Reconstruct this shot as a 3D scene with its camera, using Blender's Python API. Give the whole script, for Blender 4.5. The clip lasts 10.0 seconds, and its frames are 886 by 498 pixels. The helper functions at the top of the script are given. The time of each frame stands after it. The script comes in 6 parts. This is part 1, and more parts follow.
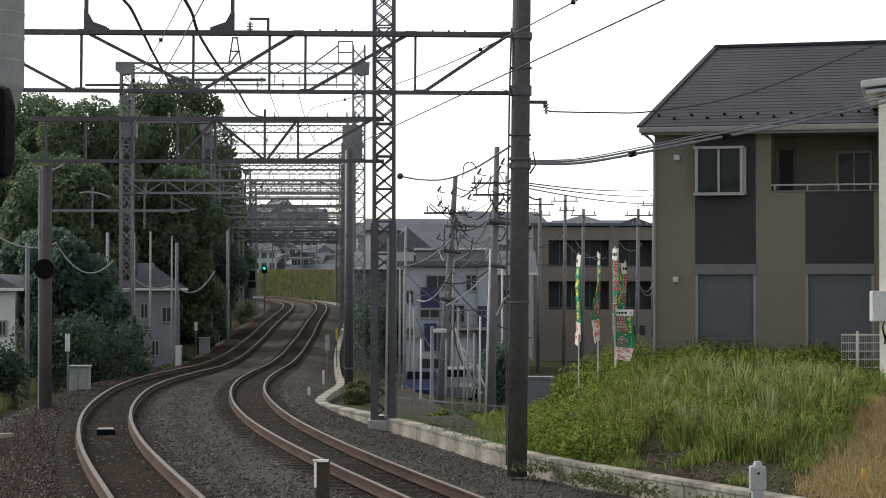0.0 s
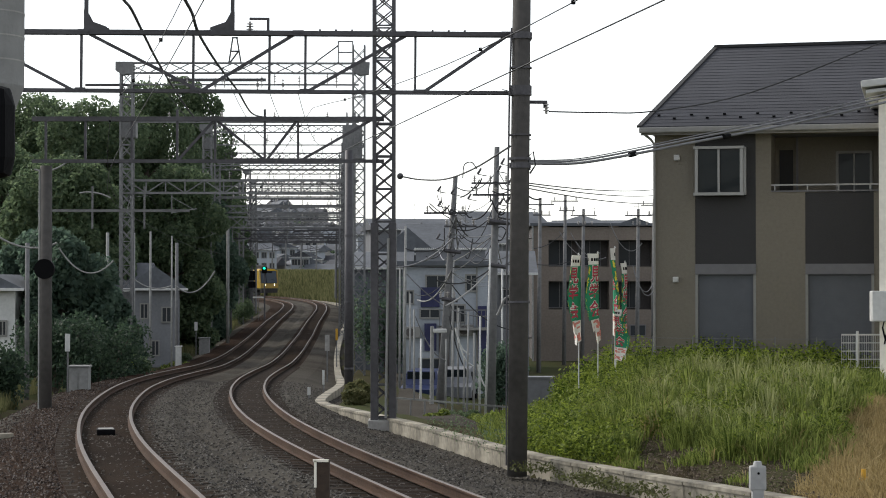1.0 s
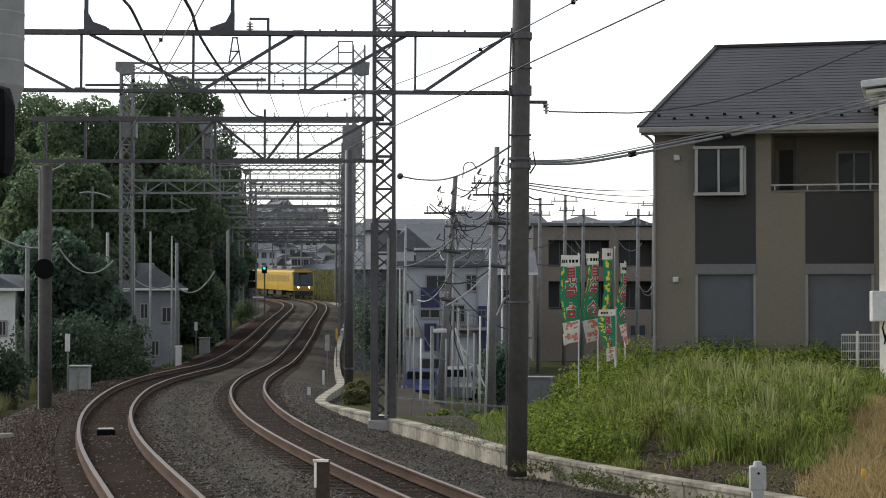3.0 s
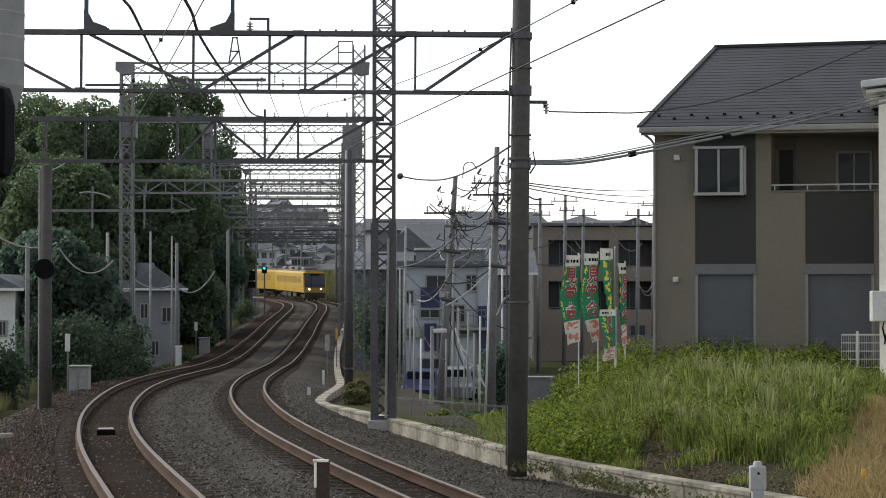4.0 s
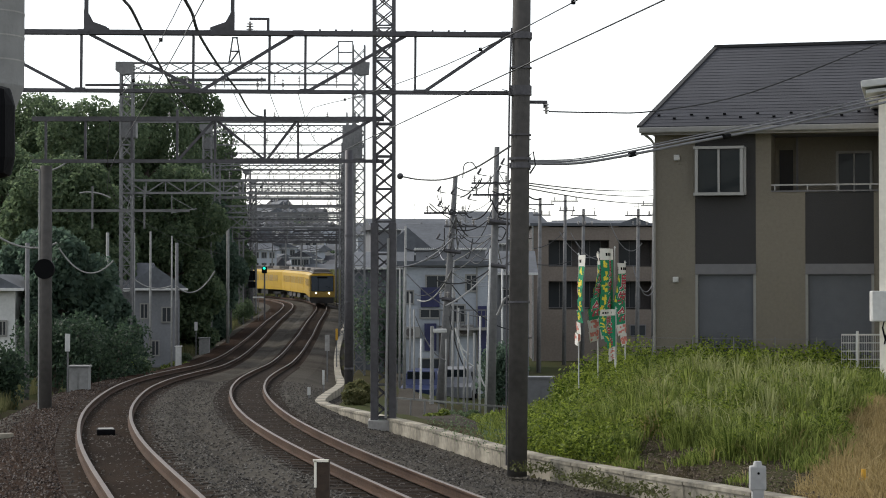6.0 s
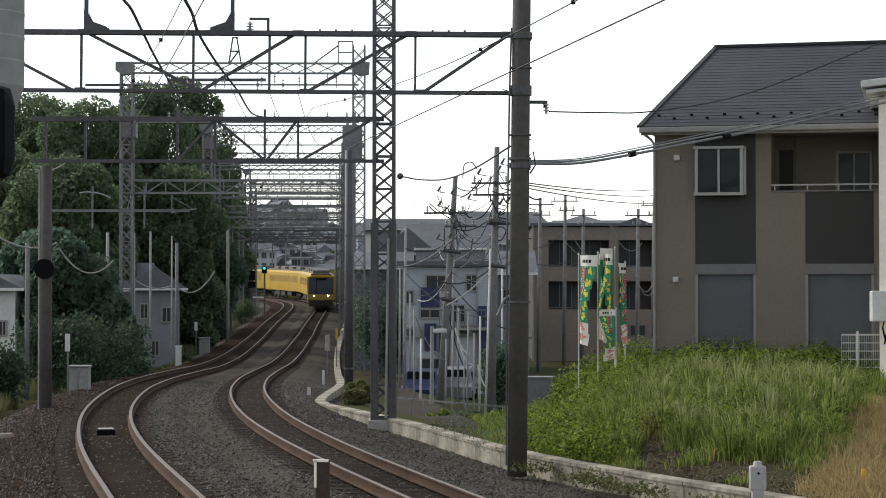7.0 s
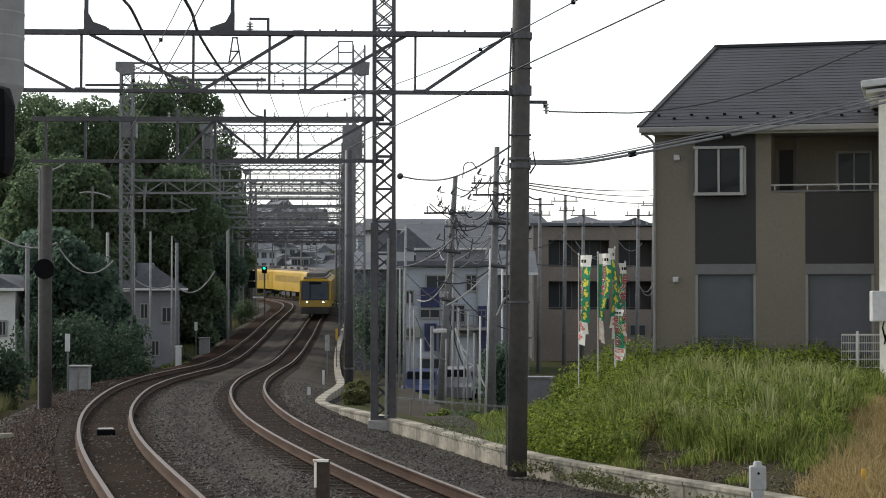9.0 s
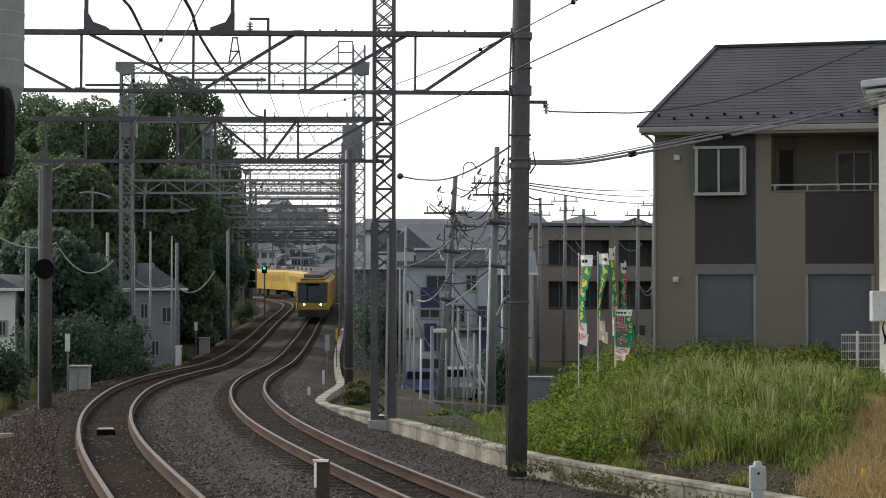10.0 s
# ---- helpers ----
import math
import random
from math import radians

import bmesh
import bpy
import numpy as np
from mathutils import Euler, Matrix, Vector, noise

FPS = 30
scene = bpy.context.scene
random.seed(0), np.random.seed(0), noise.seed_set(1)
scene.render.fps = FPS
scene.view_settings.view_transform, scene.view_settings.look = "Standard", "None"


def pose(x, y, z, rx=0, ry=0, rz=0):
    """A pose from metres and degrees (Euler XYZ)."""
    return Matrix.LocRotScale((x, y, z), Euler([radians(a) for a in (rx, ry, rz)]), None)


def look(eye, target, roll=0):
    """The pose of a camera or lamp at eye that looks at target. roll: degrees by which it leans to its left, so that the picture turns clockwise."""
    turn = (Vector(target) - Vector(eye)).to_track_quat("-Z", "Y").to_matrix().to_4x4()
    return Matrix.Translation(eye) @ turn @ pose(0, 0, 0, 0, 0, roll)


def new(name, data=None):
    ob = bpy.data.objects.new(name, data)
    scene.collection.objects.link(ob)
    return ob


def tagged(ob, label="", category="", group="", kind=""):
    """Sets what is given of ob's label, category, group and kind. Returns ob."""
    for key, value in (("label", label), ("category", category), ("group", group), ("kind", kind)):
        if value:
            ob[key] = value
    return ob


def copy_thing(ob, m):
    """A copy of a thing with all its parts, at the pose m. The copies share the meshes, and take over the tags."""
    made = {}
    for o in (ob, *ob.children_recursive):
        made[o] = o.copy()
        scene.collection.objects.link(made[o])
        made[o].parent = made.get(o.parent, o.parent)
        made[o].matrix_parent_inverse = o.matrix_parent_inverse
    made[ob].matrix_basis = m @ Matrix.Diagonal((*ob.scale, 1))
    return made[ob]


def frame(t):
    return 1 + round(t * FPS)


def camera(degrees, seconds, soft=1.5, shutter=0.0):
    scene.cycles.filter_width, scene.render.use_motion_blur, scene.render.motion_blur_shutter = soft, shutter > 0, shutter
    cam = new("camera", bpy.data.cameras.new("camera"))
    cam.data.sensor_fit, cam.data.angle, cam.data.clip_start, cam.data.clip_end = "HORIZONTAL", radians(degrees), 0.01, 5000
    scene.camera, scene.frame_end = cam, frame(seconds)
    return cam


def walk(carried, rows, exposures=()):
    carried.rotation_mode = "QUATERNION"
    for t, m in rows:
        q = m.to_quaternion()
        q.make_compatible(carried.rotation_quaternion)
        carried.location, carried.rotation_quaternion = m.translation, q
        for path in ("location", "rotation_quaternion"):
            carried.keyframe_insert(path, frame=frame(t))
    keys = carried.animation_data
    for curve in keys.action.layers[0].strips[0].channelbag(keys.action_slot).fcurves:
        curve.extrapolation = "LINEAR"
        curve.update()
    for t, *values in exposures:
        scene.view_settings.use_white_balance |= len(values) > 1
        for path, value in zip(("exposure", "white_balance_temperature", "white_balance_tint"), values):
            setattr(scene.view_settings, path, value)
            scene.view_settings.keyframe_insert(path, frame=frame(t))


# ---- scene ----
cam = camera(25.98, 10.0, soft=1.0)
EYE = (0.0, 0.0, 2.7)
walk(cam, [(0.0, pose(*EYE, 91.08, 0, 0)), (10.0, pose(*EYE, 91.08, 0, 0))], exposures=[(0.0, 0.76), (10.0, 0.76)])

# ---- world and sun: bright overcast sky, weak low sun behind the house ----
SUN_EL, SUN_AZ = 38.0, 305.0   # azimuth clockwise from +y
world = bpy.data.worlds.new("world")
scene.world = world
world.use_nodes = True
wn, wl = world.node_tree.nodes, world.node_tree.links
sky = wn.new("ShaderNodeTexSky")
sky.sky_type, sky.sun_disc = "NISHITA", False
sky.sun_elevation, sky.sun_rotation = radians(SUN_EL), radians(SUN_AZ)
sky.air_density, sky.dust_density, sky.ozone_density = 1.0, 1.0, 1.0
hs = wn.new("ShaderNodeHueSaturation")
hs.inputs["Saturation"].default_value = 0.28
wl.new(sky.outputs[0], hs.inputs["Color"])
wl.new(hs.outputs[0], wn["Background"].inputs["Color"])
wn["Background"].inputs["Strength"].default_value = 0.15
sun = new("sun", bpy.data.lights.new("sun", "SUN"))
sun.data.energy, sun.data.angle, sun.data.color = 1.3, radians(12), (1.0, 0.95, 0.86)
_a, _e = radians(SUN_AZ), radians(SUN_EL)
sun.matrix_world = look((60 * math.sin(_a) * math.cos(_e), 60 * math.cos(_a) * math.cos(_e), 60 * math.sin(_e)), (0, 0, 0))


# ---- materials ----
def mat(name, col, rough=0.8, metal=0.0, grain=8.0, amount=0.25, stain=0.6, bump=0.25, fine=60.0, col2=None, per=0.0, spec=0.4):
    """A surface of two scales of variation: stains (stain, per metre), grain and fine relief. per: variation from object to object."""
    m = bpy.data.materials.new(name)
    m.use_nodes = True
    n, l = m.node_tree.nodes, m.node_tree.links
    b = n["Principled BSDF"]
    b.inputs["Roughness"].default_value, b.inputs["Metallic"].default_value = rough, metal
    b.inputs["Specular IOR Level"].default_value = spec
    tc = n.new("ShaderNodeTexCoord")
    def nz(scale, detail):
        t = n.new("ShaderNodeTexNoise")
        t.inputs["Scale"].default_value, t.inputs["Detail"].default_value = scale, detail
        l.new(tc.outputs["Object"], t.inputs["Vector"])
        return t
    a, g, f = nz(stain, 5), nz(grain, 4), nz(fine, 2)
    mul = n.new("ShaderNodeMath"); mul.operation = "MULTIPLY_ADD"
    l.new(a.outputs[0], mul.inputs[0]); mul.inputs[1].default_value = 0.55
    sc = n.new("ShaderNodeMath"); sc.operation = "MULTIPLY"
    l.new(g.outputs[0], sc.inputs[0]); sc.inputs[1].default_value = 0.45
    l.new(sc.outputs[0], mul.inputs[2])
    ramp = n.new("ShaderNodeValToRGB")
    c2 = col2 or tuple(c * (1 + amount * 1.2) for c in col)
    c1 = tuple(max(0.0, c * (1 - amount)) for c in col) if col2 is None else col
    ramp.color_ramp.elements[0].position, ramp.color_ramp.elements[1].position = 0.34, 0.66
    ramp.color_ramp.elements[0].color, ramp.color_ramp.elements[1].color = (*c1, 1), (*c2, 1)
    l.new(mul.outputs[0], ramp.inputs[0])
    out = ramp.outputs[0]
    if per:
        oi = n.new("ShaderNodeObjectInfo")
        mr = n.new("ShaderNodeMapRange")
        mr.inputs["To Min"].default_value, mr.inputs["To Max"].default_value = 1 - per, 1 + per
        l.new(oi.outputs["Random"], mr.inputs["Value"])
        h = n.new("ShaderNodeHueSaturation")
        l.new(mr.outputs[0], h.inputs["Value"]); l.new(out, h.inputs["Color"])
        out = h.outputs[0]
    l.new(out, b.inputs["Base Color"])
    rr = n.new("ShaderNodeMapRange")
    rr.inputs["To Min"].default_value, rr.inputs["To Max"].default_value = max(0.02, rough - 0.1), min(1, rough + 0.1)
    l.new(g.outputs[0], rr.inputs["Value"]); l.new(rr.outputs[0], b.inputs["Roughness"])
    if bump:
        bp = n.new("ShaderNodeBump")
        bp.inputs["Strength"].default_value, bp.inputs["Distance"].default_value = bump, 0.02
        l.new(f.outputs[0], bp.inputs["Height"]); l.new(bp.outputs[0], b.inputs["Normal"])
    return m


def leafmat(name, c1, c2, trans=0.3):
    """Foliage: colour varies from leaf to leaf, some light passes through."""
    m = bpy.data.materials.new(name)
    m.use_nodes = True
    n, l = m.node_tree.nodes, m.node_tree.links
    b = n["Principled BSDF"]
    geo = n.new("ShaderNodeNewGeometry")
    ramp = n.new("ShaderNodeValToRGB")
    ramp.color_ramp.elements[0].color, ramp.color_ramp.elements[1].color = (*c1, 1), (*c2, 1)
    l.new(geo.outputs["Random Per Island"], ramp.inputs[0])
    l.new(ramp.outputs[0], b.inputs["Base Color"])
    b.inputs["Roughness"].default_value = 0.55
    b.inputs["Specular IOR Level"].default_value = 0.12
    t = n.new("ShaderNodeBsdfTranslucent")
    l.new(ramp.outputs[0], t.inputs["Color"])
    mx = n.new("ShaderNodeMixShader")
    mx.inputs[0].default_value = trans
    l.new(b.outputs[0], mx.inputs[1]); l.new(t.outputs[0], mx.inputs[2])
    l.new(mx.outputs[0], n["Material Output"].inputs["Surface"])
    return m


def glow(name, col, strength):
    m = bpy.data.materials.new(name)
    m.use_nodes = True
    b = m.node_tree.nodes["Principled BSDF"]
    b.inputs["Base Color"].default_value = (*col, 1)
    b.inputs["Emission Color"].default_value, b.inputs["Emission Strength"].default_value = (*col, 1), strength
    return m


def glassmat(name, col, rough=0.06):
    m = bpy.data.materials.new(name)
    m.use_nodes = True
    b = m.node_tree.nodes["Principled BSDF"]
    b.inputs["Base Color"].default_value, b.inputs["Roughness"].default_value = (*col, 1), rough
    b.inputs["Specular IOR Level"].default_value = 0.14
    return m


M_BALLAST = mat("ballast", (0.036, 0.030, 0.0245), 0.95, grain=30, amount=0.35, stain=0.22, bump=1.0, fine=26, spec=0.02, col2=(0.090, 0.083, 0.070))
M_RUSTBED = mat("rusty_bed", (0.016, 0.0115, 0.0085), 0.95, grain=25, stain=0.4, bump=1.0, fine=26, spec=0.02, col2=(0.038, 0.026, 0.018))
M_RUSTEDGE = mat("rust_stained_ballast", (0.020, 0.0118, 0.0082), 0.95, grain=28, stain=0.35, bump=1.0, fine=26, spec=0.02, col2=(0.046, 0.029, 0.0195))
M_SLEEPER = mat("sleeper", (0.03, 0.024, 0.019), 0.95, spec=0.05, grain=12, amount=0.35, stain=1.5, per=0.2)
M_RAILRUST = mat("rail_rust", (0.066, 0.04, 0.027), 0.8, spec=0.1, grain=14, amount=0.3, bump=0.3)
M_RAILTOP = mat("rail_head", (0.125, 0.098, 0.08), 0.5, metal=0.25, spec=0.15, grain=5, amount=0.1, bump=0.05)
M_EARTH = mat("earth", (0.055, 0.042, 0.028), 0.98, spec=0.02, grain=3, stain=0.12, bump=0.8, fine=12, col2=(0.045, 0.06, 0.02))
M_KERB = mat("kerb_concrete", (0.235, 0.212, 0.165), 0.9, grain=6, amount=0.6, stain=0.9, bump=0.5, fine=30)
M_CONC = mat("concrete", (0.30, 0.29, 0.27), 0.9, grain=7, amount=0.3, stain=0.6, bump=0.4, fine=30)
M_POLE = mat("pole_concrete", (0.07, 0.065, 0.06), 0.9, grain=7, amount=0.3, stain=0.8, bump=0.4, fine=40)
M_POLEMID = mat("grey_pole_concrete", (0.15, 0.15, 0.15), 0.9, grain=7, amount=0.25, stain=0.8)
M_POLELIGHT = mat("pale_pole_concrete", (0.25, 0.25, 0.24), 0.9, grain=7, amount=0.25, stain=0.8)
M_STEEL = mat("dark_painted_steel", (0.075, 0.072, 0.077), 0.6, metal=0.3, grain=10, amount=0.3, bump=0.15)
# galvanised parts; on portals this paler grey stands in for haze
M_STEELGREY = mat("galvanised_and_hazed_steel", (0.17, 0.17, 0.17), 0.6, metal=0.4, grain=8, amount=0.3, bump=0.15)
M_WIRE = mat("wire", (0.03, 0.03, 0.032), 0.6, bump=0)
M_CABLE = mat("sheathed_cable", (0.16, 0.16, 0.165), 0.45, bump=0)
M_INSUL = mat("insulator", (0.32, 0.30, 0.28), 0.3, bump=0)
M_BLACK = mat("black_paint", (0.004, 0.004, 0.0045), 0.7, amount=0.2, bump=0.1, spec=0.08)
M_WHITE = mat("white_paint", (0.52, 0.52, 0.50), 0.6, amount=0.12, stain=1.2, bump=0.1)
M_GREYPLASTIC = mat("grey_plastic", (0.33, 0.33, 0.32), 0.55, amount=0.15, stain=2.0, bump=0.1)
M_WALLBROWN = mat("taupe_siding", (0.162, 0.145, 0.114), 0.85, grain=14, amount=0.12, stain=0.3, bump=0.5, fine=45)
M_WALLDARK = mat("charcoal_siding", (0.029, 0.028, 0.028), 0.75, grain=14, amount=0.15, stain=0.3, bump=0.4, fine=45)
M_SHUTTER = mat("grey_shutter", (0.088, 0.093, 0.104), 0.55, metal=0.1, grain=4, amount=0.1, stain=0.5, bump=0.05)
M_BAND = mat("grey_trim", (0.135, 0.132, 0.136), 0.7, grain=6, amount=0.12, bump=0.1)
M_SLATE = mat("slate_roof", (0.040, 0.041, 0.048), 0.75, grain=9, amount=0.25, stain=0.5, bump=0.3, per=0.12)
M_GUTTER = mat("gutter_vinyl", (0.22, 0.215, 0.20), 0.5, amount=0.12, bump=0.05)
M_ALU = mat("aluminium_frame", (0.29, 0.285, 0.27), 0.4, metal=0.3, amount=0.08, bump=0.05)
M_GLASS = glassmat("window_glass", (0.012, 0.016, 0.018), 0.06)
# windscreen: its grey-blue reflection is put into the base colour
M_SCREEN = glassmat("windscreen_glass", (0.045, 0.055, 0.068), 0.1)
M_FARGLASS = glassmat("far_window_glass", (0.04, 0.045, 0.05), 0.2)
M_CREAM = mat("cream_render", (0.86, 0.81, 0.70), 0.85, amount=0.1, stain=0.5, bump=0.2)
# train side panes: mirrored surroundings painted in as a dull yellow
M_SIDEGLASS = mat("side_glass_reflection", (0.24, 0.15, 0.025), 0.3, amount=0.1, bump=0, spec=0.2)
M_YELLOW = mat("train_yellow", (0.40, 0.25, 0.026), 0.5, spec=0.12, grain=4, amount=0.1, stain=0.5, bump=0.02)
# same yellow, darkened: the shade on the train's front is in the colour
M_YELLOWSHADED = mat("train_yellow_in_shade", (0.29, 0.19, 0.035), 0.4, grain=4, amount=0.12, stain=0.5, bump=0.02)
M_ROOFGREY = mat("train_roof_grey", (0.13, 0.115, 0.10), 0.7, amount=0.25)
M_UNDER = mat("train_underframe", (0.03, 0.028, 0.027), 0.8, amount=0.3)
M_HEAD = glow("headlight_glass", (1.0, 0.86, 0.55), 14.0)
M_GREENLAMP = glow("green_signal_lens", (0.01, 0.62, 0.36), 1.6)
M_RUSTPOST = mat("rusted_steel", (0.05, 0.034, 0.024), 0.85, grain=12, amount=0.4, stain=3)
M_BARK = mat("bark", (0.07, 0.055, 0.042), 0.95, grain=12, amount=0.35, bump=0.8, fine=25)
# bluish, lifted green: haze over the trees is mixed into the leaf colour
M_LEAFDARK = leafmat("dark_leaves", (0.058, 0.094, 0.072), (0.125, 0.18, 0.125), 0.6)
M_KERBWEED = leafmat("kerbside_leaves", (0.05, 0.055, 0.02), (0.13, 0.14, 0.05), 0.35)
M_HEDGE = leafmat("hedge_leaves", (0.026, 0.044, 0.030), (0.066, 0.102, 0.060), 0.45)
M_LEAFMID = leafmat("mid_leaves", (0.072, 0.11, 0.064), (0.165, 0.215, 0.115), 0.6)
M_GRASS = leafmat("grass_blades", (0.048, 0.078, 0.014), (0.325, 0.375, 0.10), 0.45)
M_DRYGRASS = leafmat("dry_grass_blades", (0.25, 0.185, 0.08), (0.50, 0.39, 0.19), 0.35)
M_BANK = leafmat("bank_grass_blades", (0.07, 0.08, 0.032), (0.21, 0.20, 0.095), 0.35)
M_WEED = leafmat("weed_leaves", (0.030, 0.060, 0.008), (0.29, 0.355, 0.055), 0.45)
M_PALEBLADE = leafmat("pale_blades", (0.17, 0.20, 0.07), (0.42, 0.43, 0.20), 0.45)
M_HOUSEWHITE = mat("pale_wall", (0.31, 0.335, 0.365), 0.85, amount=0.12, stain=0.4, bump=0.2)
M_SLATEWALL = mat("slate_grey_wall", (0.105, 0.112, 0.125), 0.85, amount=0.2, stain=0.4, bump=0.2)
M_HOUSEGREY = mat("grey_wall", (0.17, 0.175, 0.185), 0.85, amount=0.15, stain=0.4, bump=0.2)
M_TILEROOF = mat("grey_tile_roof", (0.088, 0.095, 0.106), 0.75, grain=5, amount=0.25, bump=0.4, fine=12)
M_BLUE = mat("navy_panel", (0.02, 0.023, 0.075), 0.5, amount=0.15, bump=0.05)
M_CARBLUE = mat("blue_car_paint", (0.02, 0.03, 0.085), 0.35, amount=0.1, bump=0)
M_APART = mat("brown_tile_wall", (0.165, 0.138, 0.115), 0.8, grain=8, amount=0.2, stain=0.3, bump=0.3)
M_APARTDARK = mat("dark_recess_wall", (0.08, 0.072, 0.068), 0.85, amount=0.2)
M_FABRICG = mat("green_banner_cloth", (0.02, 0.22, 0.11), 0.85, amount=0.1, bump=0.1)
M_FABRICY = mat("yellow_banner_print", (0.70, 0.60, 0.06), 0.85, amount=0.1, bump=0.1)
M_FABRICW = mat("white_banner_print", (0.66, 0.64, 0.58), 0.85, amount=0.1, bump=0.1)
M_FABRICR = mat("red_banner_print", (0.40, 0.045, 0.07), 0.85, amount=0.1, bump=0.1)
M_FABRICP = mat("pink_banner_print", (0.55, 0.20, 0.16), 0.85, amount=0.4, grain=25, bump=0.1)
M_YPOST = mat("yellow_paint", (0.60, 0.33, 0.03), 0.5, amount=0.15)


# ---- mesh helpers ----
def box(bm, c, size, m=None, bevel=0.0):
    """A box of that size round c, turned and moved by m."""
    v = []
    for dz in (-1, 1):
        for dy in (-1, 1):
            for dx in (-1, 1):
                p = Vector((c[0] + dx * size[0] / 2, c[1] + dy * size[1] / 2, c[2] + dz * size[2] / 2))
                v.append(bm.verts.new(m @ p if m else p))
    fs = [bm.faces.new([v[i] for i in q]) for q in ((0, 2, 3, 1), (4, 5, 7, 6), (0, 1, 5, 4), (2, 6, 7, 3), (0, 4, 6, 2), (1, 3, 7, 5))]
    if bevel:
        es = list({e for f in fs for e in f.edges})
        bmesh.ops.bevel(bm, geom=es, offset=bevel, segments=2, affect="EDGES", profile=0.6)


def tube(bm, a, b, r0, r1=None, seg=8, caps=True):
    """A round bar from a to b."""
    a, b = Vector(a), Vector(b)
    r1 = r0 if r1 is None else r1
    d = (b - a).normalized()
    u = d.orthogonal().normalized()
    w = d.cross(u)
    ring = [[bm.verts.new(p + (u * math.cos(2 * math.pi * i / seg) + w * math.sin(2 * math.pi * i / seg)) * r) for i in range(seg)] for p, r in ((a, r0), (b, r1))]
    for i in range(seg):
        j = (i + 1) % seg
        bm.faces.new((ring[0][i], ring[0][j], ring[1][j], ring[1][i]))
    if caps:
        bm.faces.new(ring[0][::-1]); bm.faces.new(ring[1])


def bar(bm, a, b, w, h=None):
    """A square bar from a to b."""
    a, b = Vector(a), Vector(b)
    h = w if h is None else h
    d = (b - a)
    q = d.to_track_quat("Y", "Z").to_matrix().to_4x4()
    box(bm, (0, 0, 0), (w, d.length, h), Matrix.Translation((a + b) / 2) @ q)


def ribbon(bm, pts, r, seg=5):
    """A round wire through pts."""
    pts = [Vector(p) for p in pts]
    prev = None
    for i, p in enumerate(pts):
        d = (pts[min(i + 1, len(pts) - 1)] - pts[max(i - 1, 0)]).normalized()
        u = d.cross(Vector((0, 0, 1)))
        u = u.normalized() if u.length > 1e-3 else Vector((1, 0, 0))
        w = u.cross(d)
        ring = [bm.verts.new(p + (u * math.cos(2 * math.pi * k / seg) + w * math.sin(2 * math.pi * k / seg)) * r) for k in range(seg)]
        if prev:
            for k in range(seg):
                bm.faces.new((prev[k], prev[(k + 1) % seg], ring[(k + 1) % seg], ring[k]))
        prev = ring


def finish(ob, bm, material, smooth=False):
    me = ob.data
    bmesh.ops.recalc_face_normals(bm, faces=bm.faces[:])
    bm.to_mesh(me); bm.free()
    me.materials.append(material)
    if smooth:
        me.polygons.foreach_set("use_smooth", [True] * len(me.polygons))
    return ob


def part(name, bm, material, parent, label="", smooth=False):
    ob = finish(new(name, bpy.data.meshes.new(name)), bm, material, smooth)
    ob.parent = parent
    if label:
        tagged(ob, label)
    return ob


def thing(name, m, label, category, group="", kind=""):
    e = new(name)
    e.empty_display_size = 0.2
    e.matrix_basis = m
    return tagged(e, label, category, group, kind)


def solid(name, bm, material, label, category, group="", kind="", m=None, smooth=False):
    ob = finish(new(name, bpy.data.meshes.new(name)), bm, material, smooth)
    if m is not None:
        ob.matrix_basis = m
    return tagged(ob, label, category, group, kind)


def raw(name, verts, faces, material, smooth=False):
    me = bpy.data.meshes.new(name)
    me.from_pydata(verts, [], faces)
    me.materials.append(material)
    if smooth:
        me.polygons.foreach_set("use_smooth", [True] * len(me.polygons))
    return new(name, me)


def sag(a, b, drop, n=14):
    a, b = Vector(a), Vector(b)
    return [a.lerp(b, i / n) - Vector((0, 0, drop * 4 * (i / n) * (1 - i / n))) for i in range(n + 1)]


# ---- the line's course: centre of the running track, as seen from above, and its height ----
COURSE = ((11.0, -30), (4.95, 0), (1.82, 16), (0.1, 24.5), (-3.2, 39), (-6.0, 58), (-8.1, 85), (-9.1, 113), (-9.95, 140), (-11.2, 168), (-12.8, 200), (-15.2, 225), (-19.3, 245), (-25.5, 260), (-33, 271), (-44, 282), (-60, 292), (-82, 300))
RISE_Y = (-30, 0, 24, 39, 58, 72, 97, 113, 136, 168, 200, 225, 245, 260, 300)
RISE_Z = (0.0, 0.0, -0.01, -0.15, -0.63, -0.9, -1.3, -1.3, -1.05, -0.55, 0.05, 0.5, 1.0, 1.4, 2.0)


